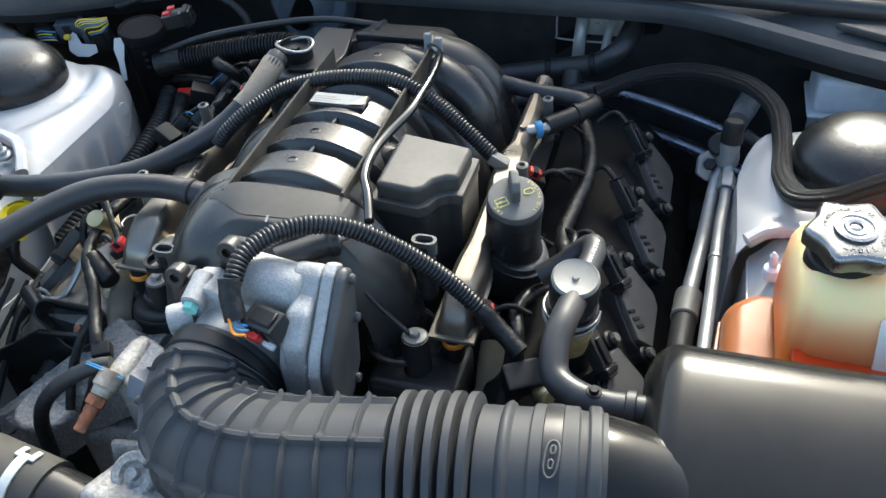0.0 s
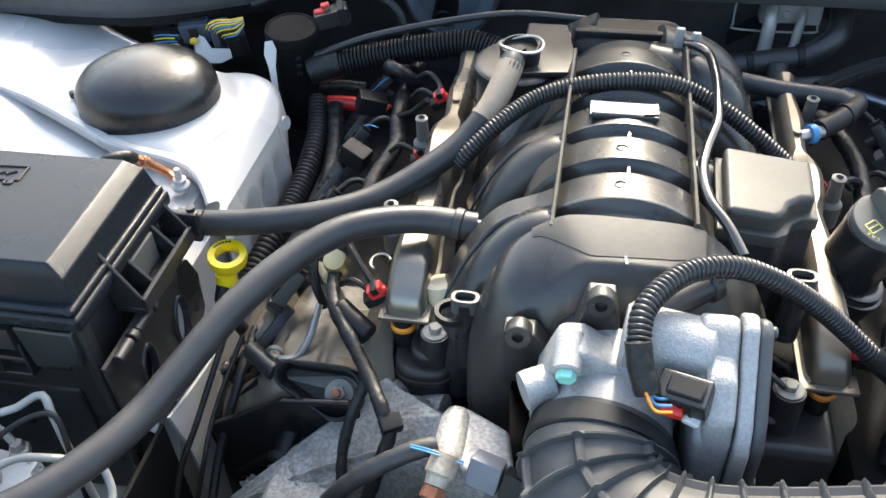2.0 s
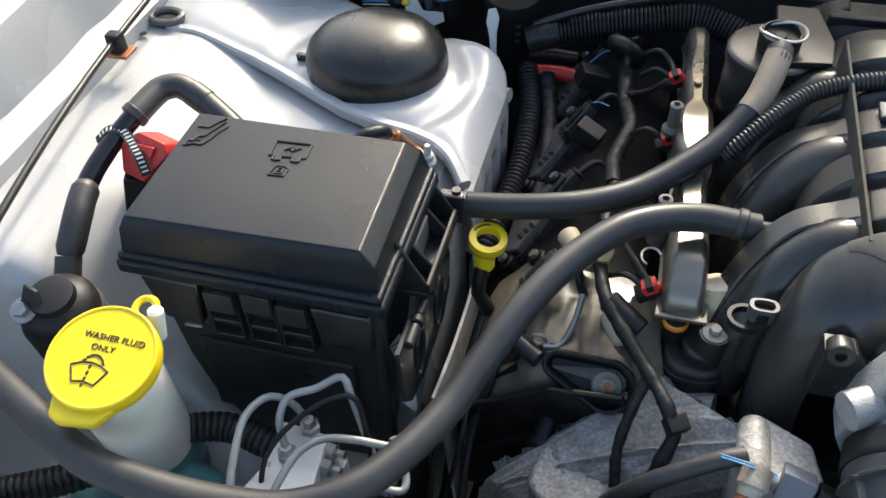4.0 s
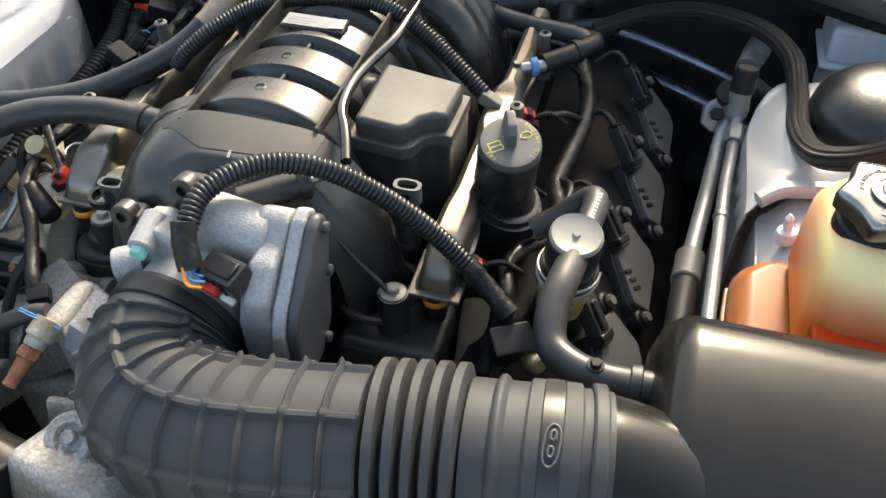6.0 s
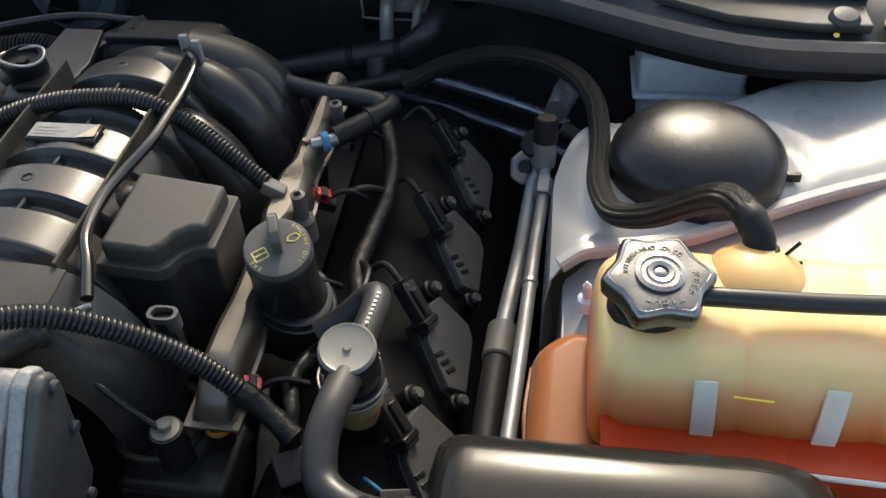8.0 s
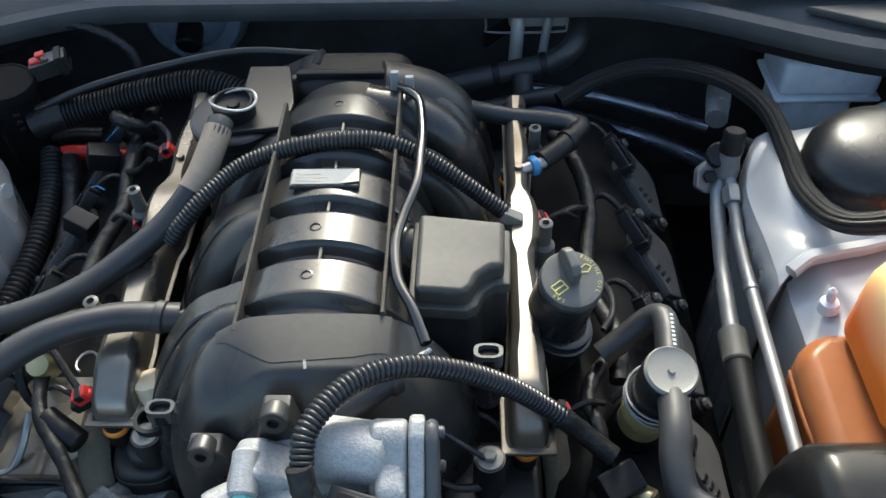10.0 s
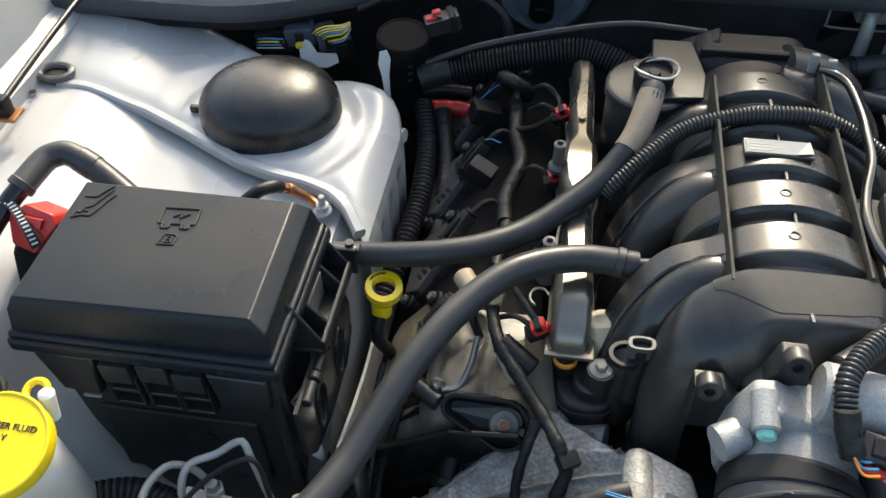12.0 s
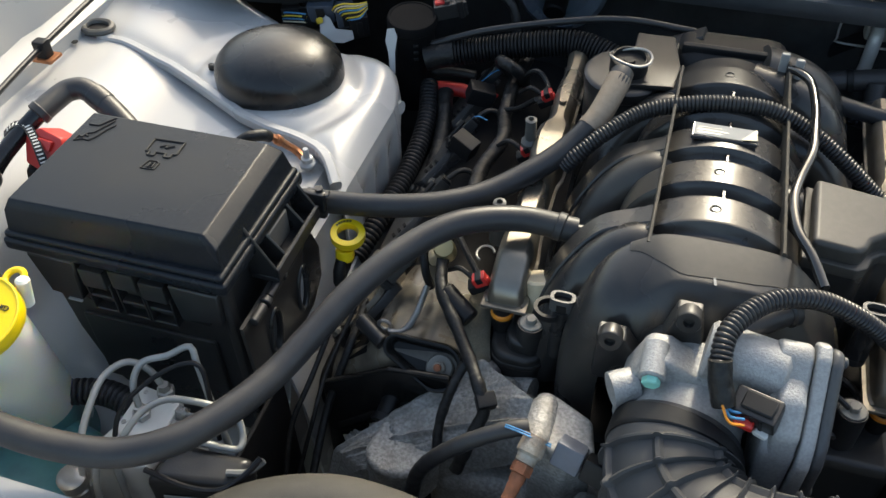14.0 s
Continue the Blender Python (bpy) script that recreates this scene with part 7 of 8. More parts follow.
strap_piece("band", 12, 112, 0.0042)
strap_piece("fork", 108, 126, 0.0024, "", -0.0062)
strap_piece("fork", 108, 126, 0.0024, "", 0.0062)
strap_piece("fork_bridge", 104, 112, 0.0088)
strap_piece("lock_plate", 4, 32, 0.0105, "pale clamp lock plate", 0.0, 0.0035)
for dx in (-0.0075, 0.0075):
    strap_piece("ear", 2, 30, 0.0026, "", dx, 0.0065)
strap_piece("tail", -18, 8, 0.0034, "", 0.001, 0.0030)
part("pin", tube([around(14, 0.008, -0.020), around(20, 0.009, -0.017), around(17, 0.008, -0.012), around(9, 0.008, -0.004), around(6, 0.007, 0.010)], 0.0016, 18, 8), BLUEWIRE, hc, "light blue lock wire")
# rough aluminium casting below, front plastic cover with bolt cup
cast = thing("timing_cover", (-0.19, 0.42, 0.60), "rough grey cast aluminium timing cover", "engine casting")


def casting(u, v):
    a = Vector((-0.300, 0.388, 0.652)).lerp(Vector((-0.172, 0.470, 0.742)), u)
    b = Vector((-0.266, 0.374, 0.650)).lerp(Vector((-0.080, 0.408, 0.752)), u)
    p = a.lerp(b, v)
    n = noise.noise((u * 6, v * 6, 1.0)) * 0.0025 + noise.noise((u * 17, v * 17, 2.0)) * 0.0012 + noise.noise((u * 55, v * 40, 3.0)) * 0.0007
    # ribs along the upper edge and aslant over the face
    n += 0.0045 * math.exp(-((v - 0.07) / 0.045) ** 2) + 0.0040 * math.exp(-((v - 0.30 - 0.55 * u) / 0.030) ** 2) + 0.0030 * math.exp(-((u - 0.46 + 0.25 * v) / 0.025) ** 2)
    p.z += n + 0.006 * math.sin(v * 3.1) - 0.03 * (ease(0.9, 1.0, v) + 1 - ease(0, 0.08, u))
    return p


part("casting", thicken(grid(casting, 110, 80), 0.02), ROUGHCAST, cast)
part("lower_lobe", prism([(-0.256, 0.386), (-0.248, 0.374), (-0.234, 0.366), (-0.214, 0.367), (-0.196, 0.374), (-0.184, 0.394), (-0.20, 0.42), (-0.25, 0.42)], 0.630, 0.6785, 0.006, 3, Matrix(((1, 0, 0, 0), (0, 1, 0, 0), (0.12, 0.10, 1, 0.0), (0, 0, 0, 1)))), ROUGHCAST, cast, "pitted lower lobe")
part("lower_casting", box(-0.20, -0.04, 0.385, 0.45, 0.56, 0.675, 0.02, 3), ROUGHCAST, cast)
bm = bmesh.new()
path = [Vector((-0.175, 0.475, 0.712)).lerp(Vector((-0.120, 0.462, 0.724)), k / 8) for k in range(9)]
sweep(bm, path, lambda i, s: circle(0.010 + 0.002 * math.sin(i), 12))
part("rib", bm, ROUGHCAST, cast)



fcover = thing("front_cover", (-0.24, 0.46, 0.60), "black plastic front engine cover with bolt cup", "engine cover")


def cover_nose():
    """Front end of the valve cover: a flat top that rolls down into an upright face."""
    bm = bmesh.new()
    rows = []
    for k in range(49):
        x = 0.176 + 0.150 * k / 48
        zt = 0.742 - 0.050 * ease(0.252, 0.328, x) - 0.010 * (1 - ease(0.176, 0.186, x)) - 0.05 * ease(0.316, 0.327, x)
        groove = 0.003 * math.exp(-((x - 0.226) / 0.004) ** 2) + 0.004 * math.exp(-((x - 0.268) / 0.003) ** 2)
        sec = [(0.575, zt - 0.004), (0.535, zt), (0.505, zt - groove), (0.482, zt - groove), (0.472, zt - 0.0015), (0.464, zt - 0.006), (0.457, zt - 0.014), (0.452, zt - 0.026), (0.449, zt - 0.045), (0.448, zt - 0.085), (0.448, 0.560), (0.575, 0.560)]
        rows.append([bm.verts.new((-x, y, z)) for y, z in sec])
    n = len(rows[0])
    for a, b in zip(rows, rows[1:]):
        for j in range(n):
            bm.faces.new((a[j], a[(j + 1) % n], b[(j + 1) % n], b[j]))
    bm.faces.new(rows[0]), bm.faces.new(rows[-1])
    return bm


# same cover as VALVE behind it, dusty and coloured as sunlit
part("shell", cover_nose(), SUNLITDUST, fcover, "dust-coated front end of the valve cover, sunlight put into its tan")
bx = Vector((-0.205, 0.450, 0.742))
bax = Vector((0.02, -0.62, 0.78)).normalized()


def pocket():
    """A drop-shaped bolt pocket with a raised rim."""
    m = axis_pose(bx, bax)
    inv = m.inverted().to_3x3()
    tip = inv @ Vector((-0.042, 0.010, 0.004))
    bm = bmesh.new()
    rings = []
    for grow, h in ((0.0045, -0.060), (0.0040, -0.004), (0.0025, 0.0), (0.0005, 0.0), (-0.0015, -0.012), (-0.004, -0.0145)):
        row = []
        for j in range(48):
            t = 2 * math.pi * j / 48
            d = Vector((math.cos(t), math.sin(t), 0))
            a = d * (0.0185 + grow)
            b = Vector((tip.x, tip.y, 0)) + d * (0.0085 + grow)
            best = a if d.dot(a) >= d.dot(b) else b
            row.append(bm.verts.new(m @ Vector((best.x, best.y, h))))
        rings.append(row)
    for p, q in zip(rings, rings[1:]):
        for j in range(48):
            bm.faces.new((p[j], p[(j + 1) % 48], q[(j + 1) % 48], q[j]))
    bm.faces.new(rings[0][::-1]), bm.faces.new(rings[-1])
    return bm


part("bolt_pocket", pocket(), SATIN, fcover, "black bolt pocket")
part("gasket_flange", tube([(-0.180, 0.446, 0.716), (-0.222, 0.443, 0.694), (-0.262, 0.441, 0.664), (-0.305, 0.442, 0.625)], 0.0068, 30, 12), SATIN, fcover)
part("front_web", prism([(-0.182, 0.700), (-0.182, 0.722), (-0.192, 0.742), (-0.250, 0.735), (-0.318, 0.69), (-0.322, 0.56), (-0.262, 0.58), (-0.20, 0.66)], -0.4465, -0.440, 0.002, 2, yz), SATIN, fcover, "smooth black front face")
part("stub", lathe([(0.0095, 0.0), (0.0095, 0.020), (0.0125, 0.021), (0.0125, 0.027), (0.008, 0.028)], (-0.248, 0.446, 0.690), (-0.10, -0.85, -0.35), 14), DARK, fcover)
part("vent_stub", rod((-0.292, 0.488, 0.738), (-0.262, 0.468, 0.736), 0.0082, 16), BLACK, fcover)
part("washer", lathe([(0.0125, -0.0145), (0.0130, -0.012), (0.0115, -0.0100), (0.003, -0.0098)], bx, bax, 24), PALE, fcover, "plated washer")
part("bolt", lathe([(0.0062, -0.0098), (0.0064, -0.007), (0.0064, -0.004), (0.005, -0.003)], bx, bax, 6), PALE, fcover, "plated bolt head")
part("stud", lathe([(0.0034, -0.004), (0.0034, 0.0025), (0.0024, 0.0032)], bx, bax, 12), RUST, fcover, "rusty stud tip")
vb = thing("coil_bracket", (-0.24, 0.50, 0.72), "bare metal bracket with pale dusty spark tubes", "bracket")
part("strip", tube([(-0.262, 0.478, 0.742), (-0.248, 0.484, 0.741), (-0.240, 0.500, 0.752), (-0.236, 0.520, 0.768)], 0.003, 18, 8), STEEL, vb)
part("ring", sweep(bmesh.new(), [Vector((-0.266 + 0.006 * math.cos(t), 0.482, 0.745 + 0.006 * math.sin(t))) for t in np.linspace(0, 2 * math.pi, 21)], lambda i, s: circle(0.0018, 8)), STEEL, vb)
part("tube", rod((-0.205, 0.53, 0.745), (-0.190, 0.500, 0.735), 0.018, 22), IVORY, vb, "pale dusty spark tube")
part("tube", rod((-0.262, 0.600, 0.758), (-0.240, 0.570, 0.752), 0.010, 16), IVORY, vb)

loom = thing("engine_harness", (-0.2, 0.50, 0.72), "black cloth-taped wiring harness with plugs", "wiring harness", "wiring harnesses")
part("trunk", tube([(-0.226, 0.66, 0.775), (-0.229, 0.590, 0.784), (-0.227, 0.544, 0.786), (-0.216, 0.504, 0.782), (-0.193, 0.474, 0.772), (-0.174, 0.446, 0.770), (-0.160, 0.424, 0.766), (-0.152, 0.412, 0.752), (-0.158, 0.398, 0.730), (-0.168, 0.380, 0.70)], 0.0058, 90, 14, None, 0.12), TAPE, loom)
part("branch", tube([(-0.176, 0.448, 0.768), (-0.184, 0.428, 0.752), (-0.190, 0.408, 0.725), (-0.188, 0.388, 0.70)], 0.0045, 30, 10, None, 0.10), TAPE, loom)
part("branch", tube([(-0.228, 0.560, 0.786), (-0.235, 0.572, 0.80), (-0.222, 0.560, 0.812), (-0.200, 0.535, 0.802), (-0.186, 0.520, 0.795)], 0.003, 24, 8), TAPE, loom)
part("plug", rod((-0.216, 0.508, 0.780), (-0.186, 0.491, 0.768), 0.0100, 18), DARK, loom, "black cylindrical plug")
part("foil_wrap", lathe([(0.0085, 0), (0.0105, 0.006), (0.0092, 0.012), (0.0108, 0.018), (0.009, 0.026)], (-0.2275, 0.556, 0.778), (0.05, -0.5, 0.8), 14), BRASS, loom, "frayed metal braid")
part("loop", tube([(-0.244, 0.575, 0.768), (-0.248, 0.555, 0.788), (-0.243, 0.535, 0.776), (-0.236, 0.53, 0.755)], 0.004, 24, 8), DARK, loom)
part("clip", box(-0.008, 0.009, -0.007, 0.007, -0.007, 0.007, 0.002, 2, pose(-0.152, 0.416, 0.758, 20, 0, 30)), DARK, loom)
sleeve = bmesh.new()
sweep(sleeve, spline([(-0.184, 0.535, 0.758), (-0.183, 0.512, 0.758), (-0.180, 0.490, 0.752), (-0.174, 0.470, 0.738), (-0.169, 0.457, 0.715)], 40), lambda i, s: circle(0.0125, 18, 0.006))
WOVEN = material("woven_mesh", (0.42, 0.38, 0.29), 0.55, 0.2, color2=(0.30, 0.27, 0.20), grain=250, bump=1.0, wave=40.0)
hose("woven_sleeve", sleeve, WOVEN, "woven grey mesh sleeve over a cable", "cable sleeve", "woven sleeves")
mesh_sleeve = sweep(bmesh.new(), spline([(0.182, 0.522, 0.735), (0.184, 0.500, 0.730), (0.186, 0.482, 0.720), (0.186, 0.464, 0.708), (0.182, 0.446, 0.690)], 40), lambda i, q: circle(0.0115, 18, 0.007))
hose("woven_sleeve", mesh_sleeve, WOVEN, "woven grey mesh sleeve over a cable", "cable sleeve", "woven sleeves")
part("end_cap", rod((-0.134, 0.530, 0.800), (-0.124, 0.515, 0.745), 0.0135, 20), IVORY, flange, "pale plastic runner sleeve")

# ---- label and bosses on the manifold ----
sticker = thing("manifold_label", (0, 0.662, 0.886), "white part label with a folded corner", "label")
part("pad", box(-0.029, 0.028, 0.652, 0.674, 0.884, 0.8885, 0.001, 1), MANIFOLD, sticker)
part("paper", prism([(-0.027, 0.654), (0.014, 0.654), (0.026, 0.672), (-0.027, 0.672)], 0.8888, 0.8892, 0, 1), material("aged_label_paper", (0.30, 0.30, 0.29), 0.7, spec=0.2, stain=(0.28, 0.275, 0.26), stain_amount=0.5, stain_scale=60, bump=0.05), sticker)
part("fold", prism([(0.014, 0.654), (0.026, 0.672), (0.0275, 0.656)], 0.8894, 0.8902, 0, 1), IVORY, sticker)
for k in range(3):
    part("print_bar", box(-0.024, -0.004 + 0.006 * (k % 2), 0.657 + 0.004 * k, 0.6585 + 0.004 * k, 0.8893, 0.8895, 0, 1), PALE, sticker)
for y in (0.552, 0.604, 0.774):
    part("boss", lathe([(0.0050, -0.002), (0.0048, 0.0003), (0.0036, 0.0006), (0.0030, -0.0006)], (-0.001, y, spine(y)), (0, 0, 1), 20), DARK if y < 0.76 and y > 0.58 else MANIFOLD, manifold)
for q in ((0.048, 0.803, 0.884), (0.062, 0.795, 0.884)):
    part("clip", box(q[0] - 0.004, q[0] + 0.004, q[1] - 0.003, q[1] + 0.003, q[2] - 0.012, q[2] + 0.010, 0.001, 1), GREYPRINT, manifold, "pale plastic pipe clip")
for k in range(4):
    part("cast_mark", box(-0.012 + 0.009 * k, -0.006 + 0.009 * k, -0.001, 0.001, 0, 0.0007, 0, 1, pose(0.002, 0.5035, 0.8765, 45, 0, 5)), BLACK, manifold)
part("scratch", box(-0.001, 0.001, -0.0035, 0.0035, 0, 0.0005, 0, 1, pose(0.0055, 0.4805, 0.8830, 8, 0, 10)), GREYPRINT, manifold)
for pts, r in (([(0.03, 0.84, 0.85), (0.075, 0.845, 0.835), (0.105, 0.85, 0.80), (0.12, 0.85, 0.74)], 0.03), ([(0.02, 0.80, 0.858), (0.07, 0.79, 0.85), (0.102, 0.785, 0.82), (0.12, 0.78, 0.76)], 0.024)):
    bm = bmesh.new()
    sweep(bm, spline(pts, 24), lambda i, s: circle(r, 20, r * 0.85))
    part("runner", bm, MANIFOLD, manifold)


# ---- right side of the bay ----
grip_m = Matrix.Translation(top) @ axis_pose((0, 0, 0), axis, 20)
for k, (sx, rows) in enumerate(((-1, 1), (1, 1))):
    m = grip_m @ pose(sx * 0.0130, 0, 0.0086, 0, 0, 0)
    icon(filler, m, [[(-0.005, -0.004), (0.005, -0.004), (0.005, 0.004), (-0.005, 0.004), (-0.005, -0.004)], [(-0.005, 0), (0.005, 0)]] if sx < 0 else [[(-0.005, 0.0), (0.0, -0.003), (0.005, -0.001), (0.003, 0.003), (-0.003, 0.003), (-0.005, 0.0)]], 0.0006, GOLDPRINT, "print_line")
for a0, word in ((-20, "ENGINE OIL"), (160, "SAE")):
    for k, ch in enumerate(word):
        if ch == " ":
            continue
        a = radians(a0 + 48 - 10.5 * k)
        text_part("lettering", ch, grip_m @ pose(0.0203 * math.cos(a), 0.0203 * math.sin(a), 0.0084, 0, 0, math.degrees(a) - 90), 0.0042, GOLDPRINT, filler, "", 0.0002)
part("bead", lathe([(0.0340, -0.086), (0.0352, -0.084), (0.0340, -0.080)], top, axis, 30), BLACK, filler)

elbow = thing("breather_elbow", (0.25, 0.55, 0.80), "grey-black rubber breather elbow with pale print", "hose")
part("elbow", tube([(0.218, 0.552, 0.798), (0.236, 0.561, 0.808), (0.251, 0.567, 0.821), (0.2605, 0.564, 0.831), (0.2630, 0.551, 0.834), (0.2610, 0.530, 0.835), (0.2585, 0.512, 0.836)], 0.0100, 50, 18), RUBBER, elbow)
for k in range(8):
    part("print_bar", box(-0.0012, 0.0012, -0.0012, 0.0008, 0, 0.0003, 0, 1, pose(0.2655 - 0.0004 * k, 0.555 - 0.0042 * k, 0.8441 + 0.0003 * k, 0, 10, 8 * (k % 3))), WHITE, elbow)

# ignition coils
def coil(s, y, label, mat=COIL):
    t = thing("ignition_coil", (s * 0.296, y, 0.70), label, "ignition coil", "ignition coils")
    m = Matrix.Translation((s * 0.297, y, 0.722)) @ Matrix.Rotation(s * radians(45), 4, "Y") @ Matrix.Scale(s, 4, (1, 0, 0))
    n = m.to_3x3() @ Vector((0, 0, 1))
    part("cover_plate", prism([(-0.024, 0.024), (-0.014, 0.042), (0.022, 0.034), (0.030, 0.020), (0.030, -0.036), (0.010, -0.042), (-0.018, -0.012)], -0.012, 0.007, 0.0022, 2, m), mat, t, "dusty flat coil body")
    part("step", prism([(-0.030, 0.004), (-0.018, -0.016), (0.008, -0.044), (0.020, -0.046), (0.020, -0.030), (-0.020, 0.016)], -0.014, 0.001, 0.002, 2, m), BLACK, t)
    for k in range(3):
        part("slot", box(-0.002, 0.002, -0.007, 0.004, 0.0066, 0.0082, 0.0005, 1, m @ pose(-0.004 + 0.007 * k, -0.016 - 0.004 * k, 0, 0, 0, -40)), DARK, t)
    for q in ((-0.020, 0.047), (0.026, -0.046)):
        p = m @ Vector((*q, -0.004))
        part("sleeve", lathe([(0.0088, -0.010), (0.0082, 0.004), (0.0092, 0.005), (0.0092, 0.007), (0.0070, 0.0085), (0.0070, 0.011), (0.0045, 0.011)], p, n, 18), DARK, t)
        part("bolt", lathe([(0.0050, 0.009), (0.0054, 0.012), (0.0044, 0.0145)], p, n, 8), GREYPLASTIC, t, "small dull bolt")
    a, b = m @ Vector((-0.060, 0.024, 0.010)), m @ Vector((-0.018, 0.000, 0.006))
    along, side = (b - a).normalized(), n.cross(b - a).normalized()
    pm = Matrix((side, along, side.cross(along) * (1 if side.cross(along).dot(n) > 0 else -1))).transposed().to_4x4()
    if pm.determinant() < 0:
        pm = Matrix((-side, along, n - along * n.dot(along))).transposed().to_4x4()
    pm.translation = a
    length = (b - a).length
    plug = part("plug", box(-0.0085, 0.0085, 0.004, length, -0.006, 0.007, 0.0018, 2, pm), BLACK, t, "black coil plug")
    part("latch", box(-0.0045, 0.0045, 0.012, length - 0.012, 0.007, 0.0098, 0.001, 1, pm), DARK, plug)
    part("lip", box(-0.0098, 0.0098, length - 0.010, length - 0.004, -0.007, 0.0085, 0.001, 1, pm), DARK, plug)
    for k in range(3):
        part("seal_rib", box(-0.0070 + 0.0002 * k, 0.0070, 0.0005 + 0.0024 * k, 0.0020 + 0.0024 * k, -0.005, 0.006, 0.0005, 1, pm), DARK, plug)
    part("lead", tube([a + (b - a) * 0.06, a + Vector((-s * 0.010, 0.010, 0.004)), a + Vector((-s * 0.020, 0.016, 0.000)), a + Vector((-s * 0.034, 0.010, -0.010))], 0.0030, 18, 8), TAPE, t)
    return t


for k in range(4):
    coil(1, 0.500 + 0.113 * k, "dusty black ignition coil bolted to the valve cover")
    coil(-1, 0.535 + 0.113 * k, "dusty black ignition coil bolted to the valve cover" if k else "dust-coated ignition coil at the engine's front, sunlight put into its tan", COIL if k else SUNLITDUST)

rl = thing("coil_harness", (0.23, 0.70, 0.74), "black corrugated and taped coil wiring harness", "wiring harness", "wiring harnesses")
part("trunk", tube([(0.205, 0.86, 0.775), (0.218, 0.837, 0.775), (0.231, 0.785, 0.771), (0.232, 0.744, 0.765), (0.226, 0.704, 0.760), (0.223, 0.654, 0.762), (0.238, 0.593, 0.772), (0.236, 0.55, 0.765)], 0.008, 90, 12, None, 0.07), TAPE, rl)
part("branch", tube([(0.236, 0.575, 0.772), (0.215, 0.545, 0.785), (0.205, 0.515, 0.790), (0.212, 0.480, 0.785), (0.205, 0.45, 0.74)], 0.006, 40, 10, None, 0.07), TAPE, rl)
part("branch", tube([(0.231, 0.75, 0.770), (0.215, 0.735, 0.785), (0.200, 0.725, 0.786)], 0.0035, 16, 8), TAPE, rl)
part("branch", tube([(0.224, 0.66, 0.766), (0.236, 0.64, 0.778), (0.236, 0.61, 0.782), (0.226, 0.59, 0.782)], 0.0028, 20, 8), TAPE, rl)
ll = thing("coil_harness", (-0.24, 0.75, 0.74), "black taped coil wiring harness with loops", "wiring harness", "wiring harnesses")
part("trunk", tube([(-0.232, 0.92, 0.775), (-0.236, 0.86, 0.775), (-0.232, 0.80, 0.772), (-0.222, 0.75, 0.775), (-0.232, 0.70, 0.770), (-0.228, 0.655, 0.776)], 0.0080, 70, 12, None, 0.09), TAPE, ll)
part("loop", tube([(-0.240, 0.885, 0.765), (-0.255, 0.870, 0.795), (-0.243, 0.850, 0.806), (-0.226, 0.856, 0.79), (-0.226, 0.872, 0.77)], 0.0075, 40, 10, None, 0.05), TAPE, ll)
part("branch", tube([(-0.232, 0.80, 0.778), (-0.214, 0.79, 0.79), (-0.200, 0.783, 0.805), (-0.192, 0.776, 0.815)], 0.003, 18, 8), TAPE, ll)
part("branch", tube([(-0.225, 0.855, 0.79), (-0.205, 0.845, 0.806), (-0.190, 0.83, 0.800), (-0.188, 0.805, 0.80)], 0.0028, 22, 8), TAPE, ll)
part("plug", box(-0.016, 0.016, -0.012, 0.012, -0.010, 0.012, 0.002, 2, pose(-0.272, 0.84, 0.765, 0, 20, 20)), DARK, ll)
part("plug", box(-0.014, 0.014, -0.010, 0.010, -0.010, 0.012, 0.002, 2, pose(-0.262, 0.735, 0.768, 0, 20, -20)), DARK, ll)
for k in range(2):
    part("wire", tube([(-0.28, 0.872 - 0.10 * k, 0.762), (-0.262, 0.882 - 0.10 * k, 0.775), (-0.246, 0.872 - 0.10 * k, 0.78)], 0.0008, 12, 6), BLUEWIRE, ll, "thin blue wire")

# connector hose with blue clip
fl = thing("fuel_line", (0.20, 0.80, 0.80), "black fuel line with moulded elbow at the rail", "hose")
part("line", tube([(0.222, 0.818, 0.815), (0.214, 0.826, 0.816), (0.19, 0.832, 0.816), (0.155, 0.838, 0.816), (0.10, 0.86, 0.815), (0.05, 0.90, 0.81)], 0.0095, 50, 16), RUBBER, fl)
part("elbow", tube([(0.184, 0.768, 0.815), (0.204, 0.787, 0.816), (0.220, 0.808, 0.816), (0.227, 0.822, 0.815), (0.222, 0.828, 0.814)], 0.0100, 40, 18), DARK, fl, "moulded plastic elbow")
part("collar", lathe([(0.0100, -0.004), (0.0118, -0.003), (0.0118, 0.003), (0.0100, 0.004)], (0.212, 0.7975, 0.816), (0.72, 0.69, 0), 20), DARK, fl)
qc = thing("quick_connector", (0.178, 0.762, 0.80), "metal fuel connector with blue release clip", "connector")
part("pipe", rod((0.164, 0.756, 0.814), (0.190, 0.768, 0.815), 0.006, 14), STEEL, qc)
part("clip", lathe([(0.0085, 0), (0.0095, 0.002), (0.0095, 0.006), (0.0085, 0.007)], (0.174, 0.7605, 0.8145), (0.9, 0.42, 0), 16), BLUEWIRE, qc, "blue release ring")

# refrigerant lines
ac = thing("refrigerant_line", (0.36, 0.65, 0.70), "dull aluminium air-conditioning line with black sleeve", "pipe", "refrigerant lines")
part("pipe", tube([(0.3685, 0.800, 0.770), (0.364, 0.770, 0.752), (0.358, 0.710, 0.738), (0.352, 0.655, 0.737), (0.348, 0.615, 0.737)], 0.0076, 40, 16), ACGREY, ac)
